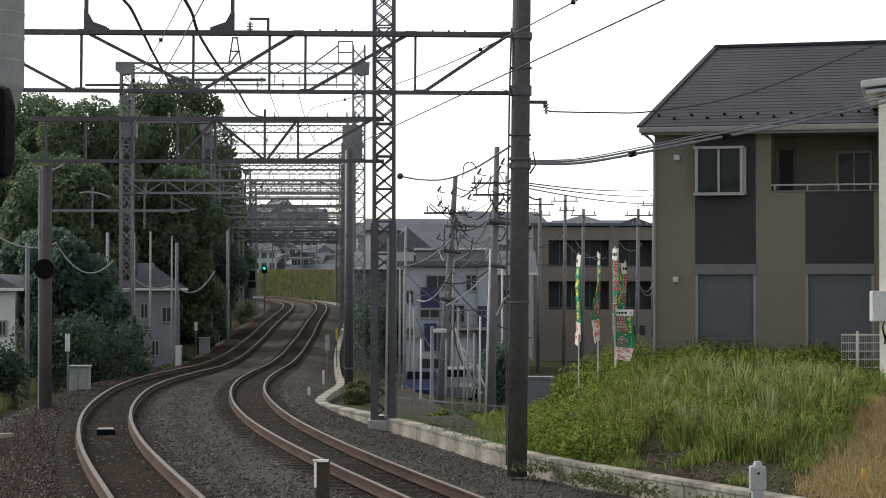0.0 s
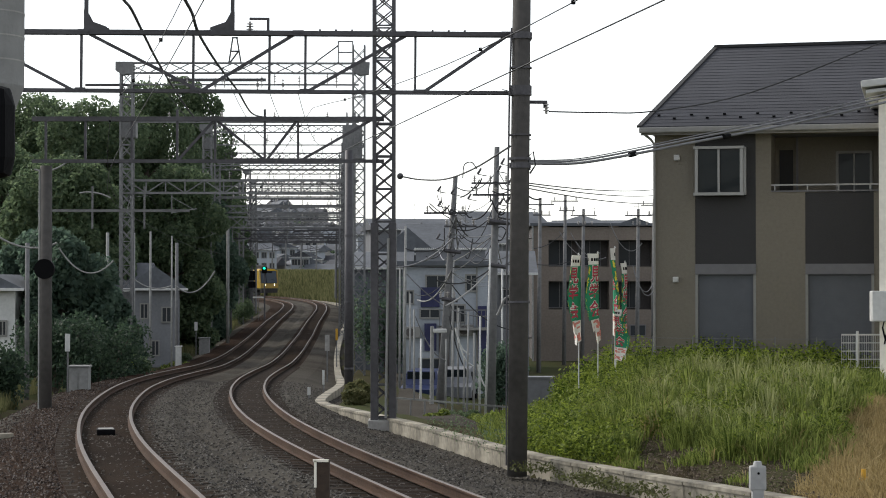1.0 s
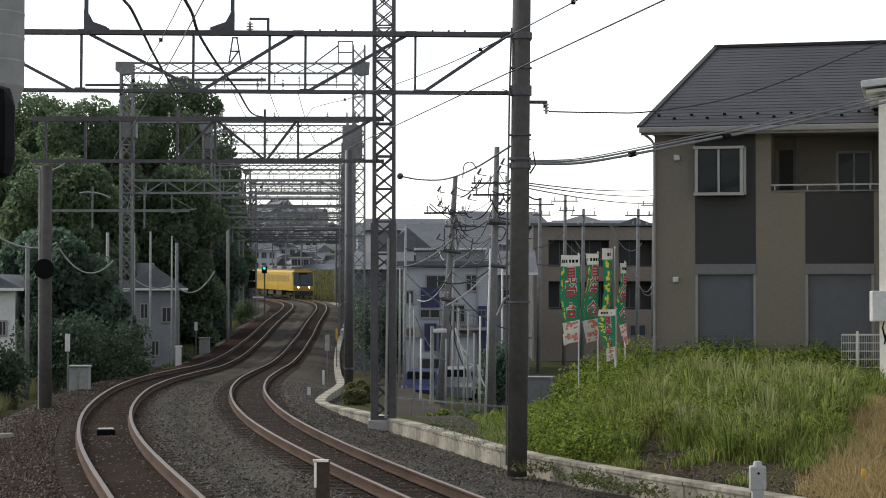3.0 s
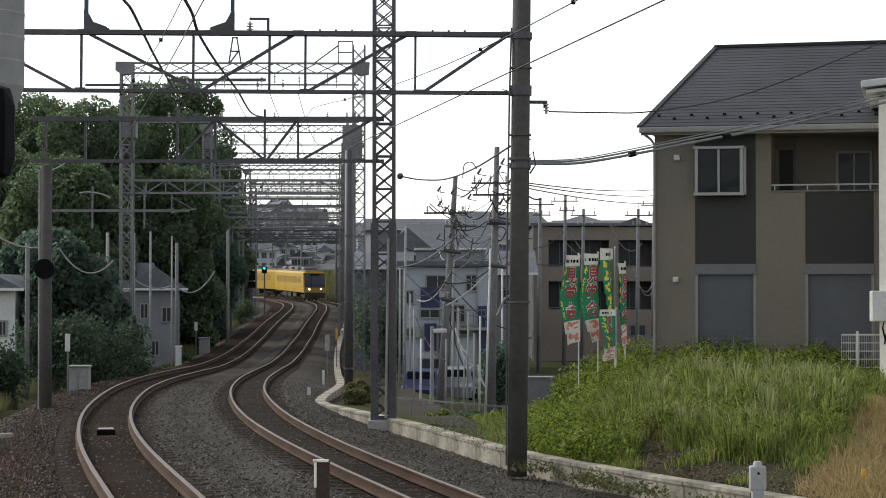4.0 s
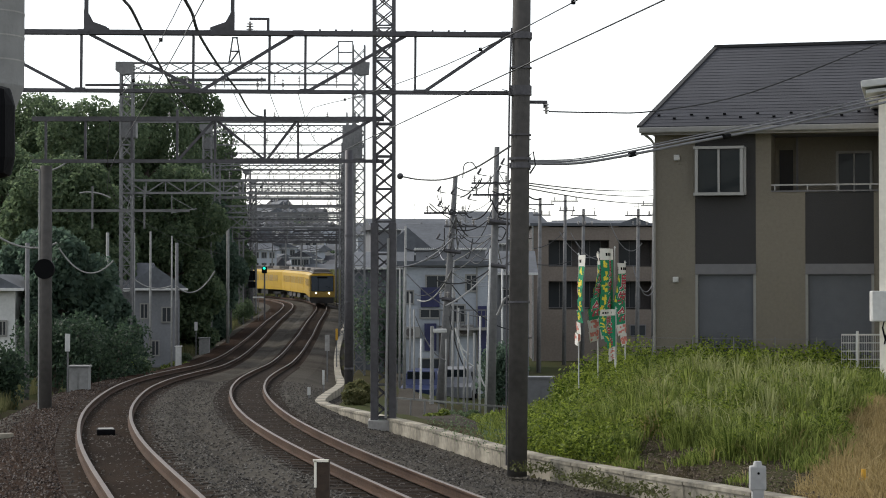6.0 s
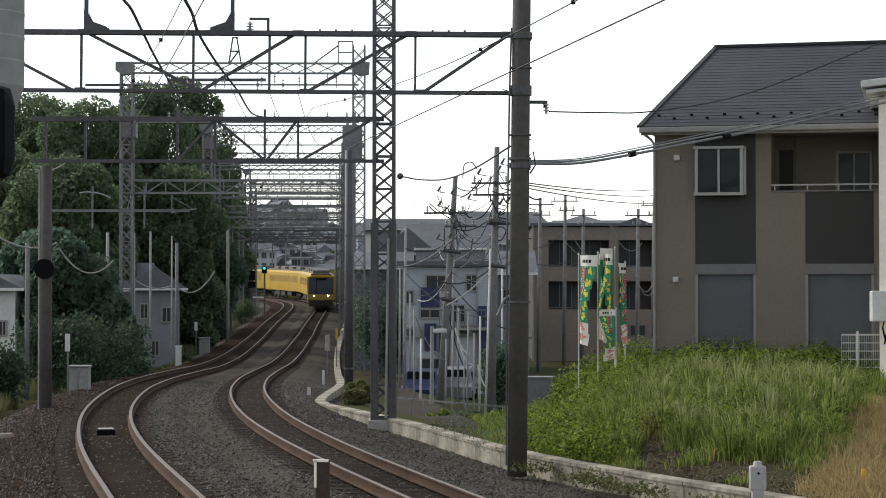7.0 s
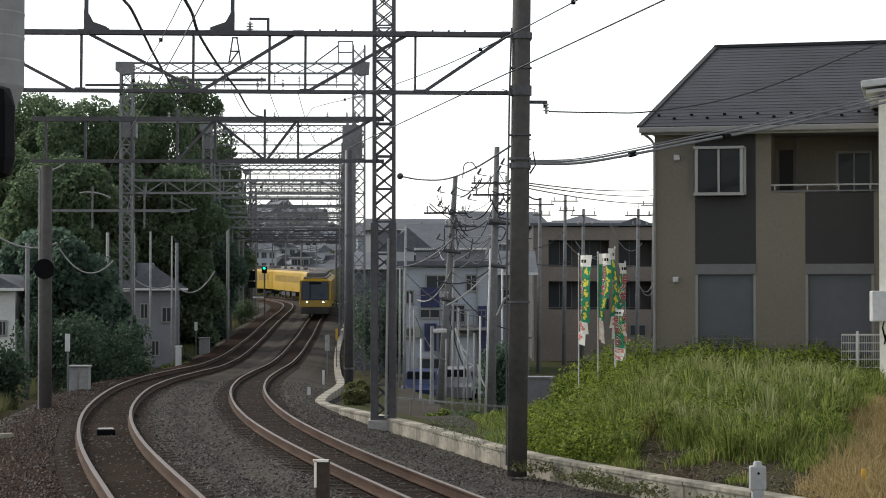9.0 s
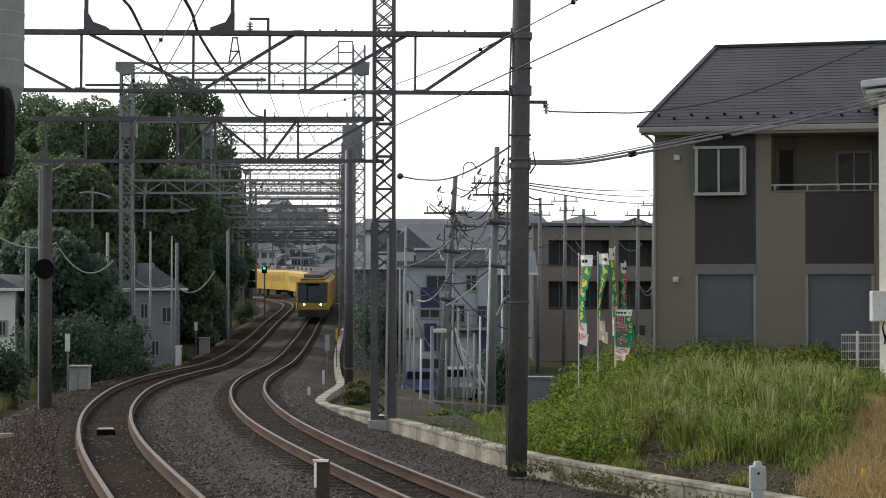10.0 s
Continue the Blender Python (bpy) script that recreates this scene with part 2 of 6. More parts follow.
def spline(points, step):
    p = [Vector((x, y)) for x, y in points]
    p = [2 * p[0] - p[1]] + p + [2 * p[-1] - p[-2]]
    out = []
    for i in range(1, len(p) - 2):
        for k in range(24):
            t = k / 24
            t0, t1 = (p[i + 1] - p[i - 1]) / 2, (p[i + 2] - p[i]) / 2
            # chord-scaled tangents keep uneven spans smooth
            c = (p[i + 1] - p[i]).length
            t0 = t0.normalized() * c; t1 = t1.normalized() * c
            out.append((2 * t**3 - 3 * t**2 + 1) * p[i] + (t**3 - 2 * t**2 + t) * t0 + (-2 * t**3 + 3 * t**2) * p[i + 1] + (t**3 - t**2) * t1)
    out.append(p[-2])
    a = np.array([(v.x, v.y) for v in out])
    s = np.concatenate([[0], np.cumsum(np.hypot(*np.diff(a, axis=0).T))])
    q = np.arange(0, s[-1], step)
    return np.stack([np.interp(q, s, a[:, 0]), np.interp(q, s, a[:, 1])], 1), q


LINE, LINE_S = spline(COURSE, 0.5)
_k = np.ones(41) / 41
for _ in range(2):
    LINE = np.stack([np.convolve(np.pad(LINE[:, i], 20, mode="reflect", reflect_type="odd"), _k, "valid") for i in (0, 1)], 1)
LINE_Z = np.convolve(np.pad(np.interp(LINE[:, 1], RISE_Y, RISE_Z), 20, mode="edge"), _k, "valid")
# small easings of the running track, then of the second track beside it: gap, height and cant
EASE_Y = (20, 32, 42, 52, 62, 72, 84, 97, 113, 130, 150, 170, 190, 210, 225, 240, 255)


def ease(values, a=None):
    v = np.interp(LINE[:, 1] if a is None else a, EASE_Y, values)
    return np.convolve(np.pad(v, 8, mode="edge"), np.ones(17) / 17, "valid")


_y0 = LINE[:, 1].copy()
EASE_X = ease((0.40, -0.02, -0.045, 0.014, 0.002, 0.076, 0.262, 0.372, 0.22, -0.026, -0.155, -0.169, -0.017, 0.35, 0.811, 1.109, 1.3), _y0)
EASE_Z = ease((-0.043, -0.06, -0.045, 0.021, 0.083, 0.104, 0.08, 0.031, 0.006, 0.02, 0.058, 0.092, 0.112, 0.11, 0.079, 0.011, -0.08), _y0)
LINE[:, 0] += EASE_X
LINE_Z = LINE_Z + EASE_Z
LINE_D = np.gradient(LINE, axis=0)
LINE_D /= np.hypot(LINE_D[:, 0], LINE_D[:, 1])[:, None]
LINE_R = np.stack([LINE_D[:, 1], -LINE_D[:, 0]], 1)
GAP = 3.72     # between the centres of the two tracks


CANT = ease((0.05, 0.045, 0.03, 0.015, 0, 0, 0, 0, 0, 0, 0, 0, 0, 0, 0, 0, 0))
GAP_EASE = ease((-0.15, -0.06, 0.017, 0.064, 0.088, 0.116, 0.164, 0.228, 0.261, 0.209, 0.112, 0.053, 0.031, 0.031, 0.031, 0.021, 0.005))
LEFT_UP = ease((0.15, 0.163, 0.13, 0.115, 0.092, 0.048, -0.014, -0.085, -0.129, -0.125, -0.087, -0.052, -0.027, -0.017, -0.023, -0.045, -0.077))
LEFT_CANT = ease((-0.044, -0.026, 0.001, 0.033, 0.058, 0.075, 0.081, 0.078, 0.062, 0.043, 0.026, 0.013, 0.004, -0.002, -0.006, -0.009, -0.013))


def on_line(s, off=0.0, up=0.0):
    """A point of the line, s metres along it, off to its right, up above the rails."""
    f = lambda a: float(np.interp(s, LINE_S, a))
    w = min(1.0, max(0.0, (-off - 0.9) / (GAP - 1.8)))     # 0 on the running track, 1 on the second
    right = -max(-0.9, min(2.0, off)) * f(CANT)
    left = f(LEFT_UP) - max(-1.6, min(0.9, off + GAP)) * f(LEFT_CANT)
    up = up + right * (1 - w) + left * w
    off = off + w * f(GAP_EASE)
    return Vector((f(LINE[:, 0]) + off * f(LINE_R[:, 0]), f(LINE[:, 1]) + off * f(LINE_R[:, 1]), f(LINE_Z) + up))


OVER_CANT = np.interp(LINE[:, 1], (30, 50, 75, 120, 150, 180, 230, 260), (0, 0.03, 0.065, 0.07, 0.04, 0, -0.04, -0.04))


def over_line(s, off=0.0, up=0.0):
    """A point of the overhead line, which keeps an even course of its own above the tracks."""
    f = lambda a: float(np.interp(s, LINE_S, a))
    return Vector((f(LINE[:, 0]) - f(EASE_X) + off * f(LINE_R[:, 0]), f(LINE[:, 1]) + off * f(LINE_R[:, 1]), f(LINE_Z) - f(EASE_Z) + up - off * f(OVER_CANT)))


def tilt_at(s, off):
    """Degrees by which a track leans across its course."""
    return math.degrees(math.atan(np.interp(s, LINE_S, CANT if off > -1 else LEFT_CANT)))


def heading(s):
    """Degrees about z by which the line has turned from +y."""
    return math.degrees(math.atan2(-np.interp(s, LINE_S, LINE_D[:, 0]), np.interp(s, LINE_S, LINE_D[:, 1])))


def s_at(y):
    return float(np.interp(y, LINE[:, 1], LINE_S))


def strip(name, profile, s0, s1, step, material, shift=0.0, closed=False):
    """Sweeps a profile of (off, up) along the line."""
    ss = np.arange(s0, s1 + 1e-6, step)
    verts, faces, n = [], [], len(profile)
    for s in ss:
        for o, u in profile:
            verts.append(on_line(s, o + shift, u))
    m = n if closed else n - 1
    for i in range(len(ss) - 1):
        for j in range(m):
            k = (j + 1) % n
            faces.append((i * n + j, i * n + k, (i + 1) * n + k, (i + 1) * n + j))
    return raw(name, verts, faces, material)


# ---- ground ----
KERB = ((9.5, 18), (6.1, 26), (3.35, 32.4), (1.75, 36.6), (-0.6, 46.6), (-2.6, 54.5), (-3.65, 58.5), (-3.9, 62), (-4.0, 75), (-4.9, 90), (-6.6, 120), (-8.3, 160), (-9.6, 195), (-11.0, 220), (-12.2, 231), (-14.8, 243), (-19.0, 253), (-25.5, 263), (-34, 272))
KERB_L, _ = spline(KERB, 0.5)


def kerb_x(y):
    return np.interp(y, KERB_L[:, 1], KERB_L[:, 0])


def bumpy(x, y, k, a):
    return a * noise.noise(Vector((x * k, y * k, 3.3)))


def ground_z(x, y):
    """The height of the land: trackbed, left verge, mound and the lower street to the right."""
    d2 = (LINE[:, 0] - x) ** 2 + (LINE[:, 1] - y) ** 2
    i = int(np.argmin(d2))
    off = (x - LINE[i, 0]) * LINE_R[i, 0] + (y - LINE[i, 1]) * LINE_R[i, 1]
    if i in (0, len(LINE) - 1):
        off = math.copysign(math.sqrt(d2[i]), off)
    base = float(LINE_Z[i])
    z = base - 1.1
    if off < -6.6:
        z = base - 0.52 + float(LEFT_UP[i]) + 1.6 * float(LEFT_CANT[i]) + bumpy(x, y, 0.3, 0.12)
    elif y < 300:
        e = x - float(kerb_x(y))
        if e > 0.1 and off > 0:
            street = -2.3
            drop = base - 0.45 + (street - base + 0.45) * min(1, max(0, e - 1.5) / 5)
            up = -0.42 + 1.28 * (1 - math.exp(-max(0, e - 0.2) / 3.4)) + bumpy(x, y, 0.5, 0.16)
            # the mound lies between the kerb and the house
            up = -0.42 + (up + 0.42) * min(1, max(0.12, (y - 27) / 9.0))
            up -= 0.42 * min(1, max(0, (x - 5.6) / 3.6)) * min(1, max(0, (y - 34) / 5))
            along = min(1, max(0, (49.5 - y) / 4.0)) * min(1, max(0, (x - 0.9) / 3.1))
            z = drop + (up - drop) * along
            if y > 120:
                z = z + (base - 0.3 - z) * min(1, (y - 120) / 60)
    if 225 < y < 330 and off > 5:
        z += min(3.0, (off - 5) * 0.32) * min(1, (y - 225) / 20)
    if y > 300:
        z += 0.082 * min(225, y - 300) * max(0, min(1, (-10 - x) / 26))
    return z


def grid_ground():
    xs = np.concatenate([[-2500, -1200, -600, -300, -160, -100, -70], np.arange(-55, 40, 0.75), [45, 55, 70, 100, 160, 300, 600, 1200, 2500]])
    ys = np.concatenate([[-1500, -500, -200, -80, -30, 0, 10], np.arange(16, 64, 0.6), np.arange(64, 130, 1.5), np.arange(130, 320, 4), [340, 380, 450, 600, 900, 1500, 2500, 4000]])
    verts = [(x, y, ground_z(x, y)) for y in ys for x in xs]
    n = len(xs)
    faces = [(j * n + i, j * n + i + 1, (j + 1) * n + i + 1, (j + 1) * n + i) for j in range(len(ys) - 1) for i in range(n - 1)]
    return tagged(raw("ground", verts, faces, M_EARTH, True), "earth and thin grass beside the railway line", "ground", kind="structure")


grid_ground()
S0, S1 = s_at(-20), float(LINE_S[-1]) - 4

# ballast bed, with a rusty strip under each track
bed = [(-7.1, -0.75), (-6.2, -0.36), (-5.5, -0.22), (-4.9, -0.2), (-4.3, -0.2), (-3.6, -0.2), (-2.9, -0.2), (-2.3, -0.2), (-1.8, -0.3), (-1.3, -0.2), (-0.7, -0.2), (0, -0.2), (0.7, -0.2), (1.3, -0.2), (1.9, -0.28), (2.6, -0.5), (3.4, -0.62), (4.3, -0.66), (5.1, -0.62), (6.2, -0.6)]
tagged(strip("track_bed", bed, S0, S1, 0.5, M_BALLAST), "grey-brown crushed stone ballast under two railway tracks", "ballast", kind="structure")
for shift in (0.0, -GAP):
    st = strip("track_strip", [(-0.95, -0.198), (-0.6, -0.192), (0, -0.185), (0.6, -0.192), (0.95, -0.198)], S0, S1, 1.0, M_RUSTBED, shift)
    tagged(st, "rust-stained ballast between the rails", "ballast", kind="structure")

shoulder = strip("track_shoulder", [(-5.75, -0.267), (-5.5, -0.212), (-4.9, -0.192), (-4.68, -0.192)], S0, S1, 1.0, M_RUSTEDGE)
tagged(shoulder, "red-brown rust-stained ballast shoulder", "ballast", kind="structure")

# rails: foot, web and head in one bar, a bright running surface on the head
RAIL = [(-0.06, -0.16), (0.06, -0.16), (0.06, -0.145), (0.012, -0.13), (0.012, -0.045), (0.034, -0.035), (0.034, -0.006), (-0.034, -0.006), (-0.034, -0.035), (-0.012, -0.045), (-0.012, -0.13), (-0.06, -0.145)]
TOP = [(-0.034, -0.006), (-0.03, 0.0), (0.03, 0.0), (0.034, -0.006)]
for shift, word in ((0.0, "running"), (-GAP, "second")):
    track = thing("railway_track", Matrix.Identity(4), "curving railway track with rust-brown rails and bright heads", "railway track", "railway tracks", "structure")
    for side in (-0.5335, 0.5335):
        r = strip("rail", RAIL, S0, S1, 1.0, M_RAILRUST, shift + side, True)
        h = strip("rail_head", TOP, S0, S1, 1.0, M_RAILTOP, shift + side)
        r.parent = track
        h.parent = r
    # sleepers: the nearest ones singly
    bm = bmesh.new()
    box(bm, (0, 0, 0), (2.1, 0.22, 0.16), bevel=0.02)
    me = bpy.data.meshes.new("sleeper")
    bm.to_mesh(me); bm.free()
    me.materials.append(M_SLEEPER)
    for k in range(130):
        s = s_at(20) + k * 0.6
        ob = new("sleeper", me)
        ob.matrix_basis = Matrix.Translation(on_line(s, shift, -0.263 if shift == 0.0 else -0.275)) @ pose(0, 0, 0, 0, 0, heading(s)) @ pose(0, 0, 0, 0, tilt_at(s, shift), 0)
        ob.parent = track


# loose stones on the near ballast
def stones():
    rnd = random.Random(4)
    verts, faces = [], []
    sa, sb = s_at(21), s_at(75)
    base = [(1, 0, 0), (-1, 0, 0), (0, 1, 0), (0, -1, 0), (0, 0, 1), (0, 0, -1)]
    fc = [(0, 2, 4), (2, 1, 4), (1, 3, 4), (3, 0, 4), (2, 0, 5), (1, 2, 5), (3, 1, 5), (0, 3, 5)]
    for _ in range(34000):
        s = sa + (sb - sa) * rnd.random() ** 1.8
        off = rnd.uniform(-4.6, 4.4)
        up = float(np.interp(off, [b[0] for b in bed], [b[1] for b in bed]))
        if min(abs(off), abs(off + GAP)) < 0.9 and rnd.random() < 0.6:
            continue
        p = on_line(s, off, up)
        r = rnd.uniform(0.018, 0.038)
        e = Euler((rnd.random() * 6, rnd.random() * 6, rnd.random() * 6)).to_matrix()
        n = len(verts)
        verts += [tuple(p + e @ Vector(b) * r * rnd.uniform(0.7, 1.25)) for b in base]
        faces += [tuple(n + i for i in f) for f in fc]
    m = leafmat("stone_mix", (0.020, 0.017, 0.014), (0.118, 0.106, 0.090), 0.0)
    tagged(raw("loose_stones", verts, faces, m), "loose grey ballast stones on the trackbed", "stones", kind="stuff")
    verts, faces = [], []
    for _ in range(11000):
        s = sa + (sb - sa) * rnd.random() ** 1.6
        off = -4.7 - abs(rnd.gauss(0, 0.75))
        p = on_line(s, off, float(np.interp(off, [b[0] for b in bed], [b[1] for b in bed])) + 0.006)
        r = rnd.uniform(0.018, 0.038)
        e = Euler((rnd.random() * 6, rnd.random() * 6, rnd.random() * 6)).to_matrix()
        n = len(verts)
        verts += [tuple(p + e @ Vector(b) * r * rnd.uniform(0.7, 1.25)) for b in base]
        faces += [tuple(n + i for i in f) for f in fc]
    m = leafmat("rusty_stone_mix", (0.014, 0.0085, 0.006), (0.066, 0.043, 0.029), 0.0)
    tagged(raw("loose_stones", verts, faces, m), "rust-brown ballast stones beside the second track", "stones", kind="stuff")


stones()


# kerb: cast concrete blocks in a row
def kerb(points, y0, y1, wide, up, down, label):
    line, q = spline(points, 0.25)
    top = thing("kerb", Matrix.Identity(4), label, "kerb", kind="structure")
    rnd = random.Random(2)
    length, i = 8, 0
    while i + length < len(line):
        a, b = line[i], line[i + length]
        if y0 < a[1] < y1:
            bm = bmesh.new()
            za, zb = (float(np.interp(p[1], LINE[:, 1], LINE_Z)) for p in (a, b))
            d = math.hypot(*(b - a))
            box(bm, (0, 0, (up - down) / 2), (wide, d - 0.02, up + down), bevel=0.015)
            # a narrow lip along the top edge
            box(bm, (-wide / 2 - 0.01, 0, up - 0.035), (0.03, d - 0.03, 0.06))
            ob = part("kerb_block", bm, M_KERB, top)
            ang = math.atan2(-(b - a)[0], (b - a)[1])
            tilt = math.atan2(zb - za, d)
            ob.matrix_basis = Matrix.Translation(((a[0] + b[0]) / 2, (a[1] + b[1]) / 2, (za + zb) / 2 + rnd.uniform(-0.01, 0.01))) @ pose(0, 0, 0, 0, 0, math.degrees(ang)) @ pose(0, 0, 0, math.degrees(tilt))
        i += length
    return top


kerb(KERB, 17, 271, 0.3, -0.3, 0.85, "weathered pale concrete kerb wall beside the ballast")
LKERB = ((-11.6, 52), (-12.3, 58), (-12.45, 66), (-13.0, 73))
kerb(LKERB, 40, 75, 0.3, -0.45, 0.9, "low pale concrete kerb along the far side of the line")


# ---- two-storey house ----
HX, HY, HA = 4.93, 44.7, -13.5
HM = pose(HX, HY, 0, 0, 0, HA)


def slab(w0, w1, d0, d1, z0, z1):
    bm = bmesh.new()
    box(bm, ((w0 + w1) / 2, (d0 + d1) / 2, (z0 + z1) / 2), (w1 - w0, d1 - d0, z1 - z0))
    return bm


def house():
    t = thing("house", HM, "two-storey taupe house with charcoal panels and slate roof", "house")
    W, D, Z0, ZT = 9.2, 8.4, -0.4, 6.3
    def wall(w0, w1, z0, z1, m=M_WALLBROWN, d0=0.0, d1=0.18, name="wall", label=""):
        return part(name, slab(w0, w1, d0, d1, z0, z1), m, t, label)
    # front wall round its openings, butted end to end
    wall(0, 0.94, Z0, ZT)
    wall(2.33, 2.68, Z0, ZT)
    wall(2.68, 3.45, Z0, 4.84)
    wall(4.98, W, Z0, 4.84)
    wall(2.68, W, 6.18, ZT)
    wall(0.94, 2.33, 3.19, 4.79, M_WALLDARK, 0.012, 0.18, "panel", "charcoal siding panel")
    wall(0.94, 2.33, 5.87, ZT, M_WALLDARK, 0.012, 0.18, "panel")
    wall(2.07, 2.33, 4.79, 5.87, M_WALLDARK, 0.012, 0.18, "panel")
    wall(3.45, 4.98, 3.19, 4.82, M_WALLDARK, 0.012, 0.18, "panel")
    for w0, w1 in ((0.94, 2.33), (3.45, 4.98)):
        wall(w0, w1, 2.95, 3.19, M_BAND, -0.03, 0.18, "shutter_box", "grey shutter box")
        # shutter of slats between two guide rails
        sh = part("roller_shutter", slab(w0 + 0.06, w1 - 0.06, 0.09, 0.13, Z0, 2.95), M_SHUTTER, t, "closed grey roller shutter")
        bm = bmesh.new()
        z = Z0 + 0.02
        while z < 2.93:
            box(bm, ((w0 + w1) / 2, 0.083, z + 0.032), (w1 - w0 - 0.12, 0.014, 0.067))
            z += 0.072
        part("slats", bm, M_SHUTTER, sh)
        for a in (w0 + 0.03, w1 - 0.03):
            part("guide_rail", slab(a - 0.03, a + 0.03, -0.01, 0.13, Z0, 2.95), M_GUTTER, t)
    # sides, back and floor behind the balcony
    part("wall", slab(0, 0.18, 0.18, D, Z0, ZT), M_WALLBROWN, t)
    part("wall", slab(W - 0.18, W, 0.18, D, Z0, ZT), M_WALLBROWN, t)
    part("wall", slab(0.18, W - 0.18, D - 0.18, D, Z0, ZT), M_WALLBROWN, t)
    part("balcony_floor", slab(2.68, W - 0.18, 0.18, 1.5, 4.0, 4.12), M_BAND, t)
    part("wall", slab(2.5, 4.1, 1.5, 1.65, 4.12, ZT), M_WALLBROWN, t)
    part("wall", slab(4.1, 4.95, 1.5, 1.65, 5.86, ZT), M_WALLBROWN, t)
    part("wall", slab(4.95, W - 0.18, 1.5, 1.65, 4.12, ZT), M_WALLBROWN, t)
    part("wall", slab(2.5, 2.68, 0.18, 1.5, 4.0, ZT), M_WALLBROWN, t)
    part("balcony_ceiling", slab(2.68, W - 0.18, 0.18, 1.5, 6.2, 6.28), M_BAND, t)
    door = part("sliding_door", slab(4.13, 4.92, 1.56, 1.58, 4.12, 5.83), M_GLASS, t, "dark glass sliding door")
    bm = bmesh.new()
    for a in (4.12, 4.9):
        box(bm, (a, 1.53, 4.98), (0.06, 0.09, 1.74))
    box(bm, (4.51, 1.53, 5.83), (0.78, 0.09, 0.06))
    box(bm, (4.51, 1.545, 4.98), (0.04, 0.03, 1.7))
    part("door_frame", bm, M_GUTTER, door)
    # recess behind the wall's side door, charcoal to hold the roof overhang's shade
    part("balcony_door", slab(2.78, 3.1, 1.47, 1.5, 4.12, 5.9), M_WALLDARK, t)
    part("balcony_pipe", slab(3.17, 3.22, 1.42, 1.47, 4.12, 6.2), M_BAND, t)
    # balcony rail
    bm = bmesh.new()
    box(bm, (5.0, 0.05, 5.0), (4.64, 0.05, 0.035))
    for a in (2.76, 3.5, 4.2, 4.9, 5.6, 6.4):
        box(bm, (a, 0.05, 4.92), (0.03, 0.04, 0.17))
    part("balcony_rail", bm, M_ALU, t, "pale metal balcony rail")
    part("balcony_coping", slab(2.68, W, -0.03, 0.21, 4.84, 4.87), M_BAND, t)
    # bay window
    win = part("window", slab(0.98, 2.03, -0.12, 0.1, 4.81, 5.85), M_WALLDARK, t, "aluminium bay window")
    bm = bmesh.new()
    for a in (0.99, 2.02):
        box(bm, (a, -0.16, 5.33), (0.07, 0.11, 1.12))
    box(bm, (1.505, -0.165, 5.87), (1.16, 0.15, 0.06)); box(bm, (1.505, -0.175, 4.80), (1.16, 0.17, 0.07))
    box(bm, (1.5, -0.165, 5.33), (0.05, 0.06, 1.04))
    box(bm, (2.09, -0.05, 5.33), (0.06, 0.16, 1.1))
    part("window_frame", bm, M_ALU, win)
    for a in (1.255, 1.765):
        part("pane", slab(a - 0.225, a + 0.225, -0.15, -0.14, 4.85, 5.83), M_GLASS, win)
    # vents
    for w, z in ((0.52, 5.66), (0.49, 2.83)):
        bm = bmesh.new()
        box(bm, (w, -0.04, z), (0.13, 0.08, 0.13), bevel=0.015)
        for k in range(3):
            box(bm, (w, -0.085, z - 0.03 + 0.03 * k), (0.1, 0.012, 0.012))
        part("vent_cover", bm, M_WHITE, t, "small white vent cover")
    # downpipe with an elbow under the gutter
    bm = bmesh.new()
    ribbon(bm, [(-0.2, -0.4, 6.2), (-0.06, -0.2, 6.08), (0.0, -0.05, 5.98), (0.0, -0.05, Z0)], 0.03, 8)
    part("downpipe", bm, M_GUTTER, t)
    # roof: four planes with courses of slates, ridge cap, fascia and gutter
    e0, e1, f0, f1, ze, zr = -0.29, W + 0.3, -0.5, D + 0.5, 6.34, 8.71
    r0, r1, rd = 1.05, W - 1.0, 4.2
    bm = bmesh.new()
    A = [bm.verts.new(p) for p in ((e0, f0, ze), (e1, f0, ze), (e1, f1, ze), (e0, f1, ze), (r0, rd, zr), (r1, rd, zr))]
    for q in ((0, 1, 5, 4), (1, 2, 5), (2, 3, 4, 5), (3, 0, 4), (3, 2, 1, 0)):
        bm.faces.new([A[i] for i in q])
    roof = part("roof", bm, M_SLATE, t, "dark slate roof")
    n = 26
    rnd = random.Random(9)
    slope = math.atan2(zr - ze, rd - f0)
    for k in range(n):
        u0, u1 = k / n, (k + 1.0) / n
        w0, w1 = e0 + (r0 - e0) * u0, e1 + (r1 - e1) * u0
        bm = bmesh.new()
        y0, z0 = f0 + (rd - f0) * u0, ze + (zr - ze) * u0
        ln = math.hypot(rd - f0, zr - ze) / n
        box(bm, (0, ln * 0.52, 0.012), (w1 - w0 - 0.04, ln * 1.0, 0.018), Matrix.Translation(((w0 + w1) / 2, y0, z0)) @ Matrix.Rotation(slope - 0.035, 4, "X"))
        part("slate_course", bm, M_SLATE, roof)
    bm = bmesh.new()
    bar(bm, (r0 - 0.05, rd, zr + 0.03), (r1 + 0.05, rd, zr + 0.03), 0.2, 0.07)
    bar(bm, (e0, f0, ze + 0.02), (r0, rd, zr + 0.03), 0.12, 0.05)
    part("ridge_cap", bm, M_WALLDARK, roof)
    part("fascia", slab(e0 + 0.03, e1 - 0.03, f0 + 0.05, f0 + 0.08, 6.16, 6.33), M_GUTTER, t)
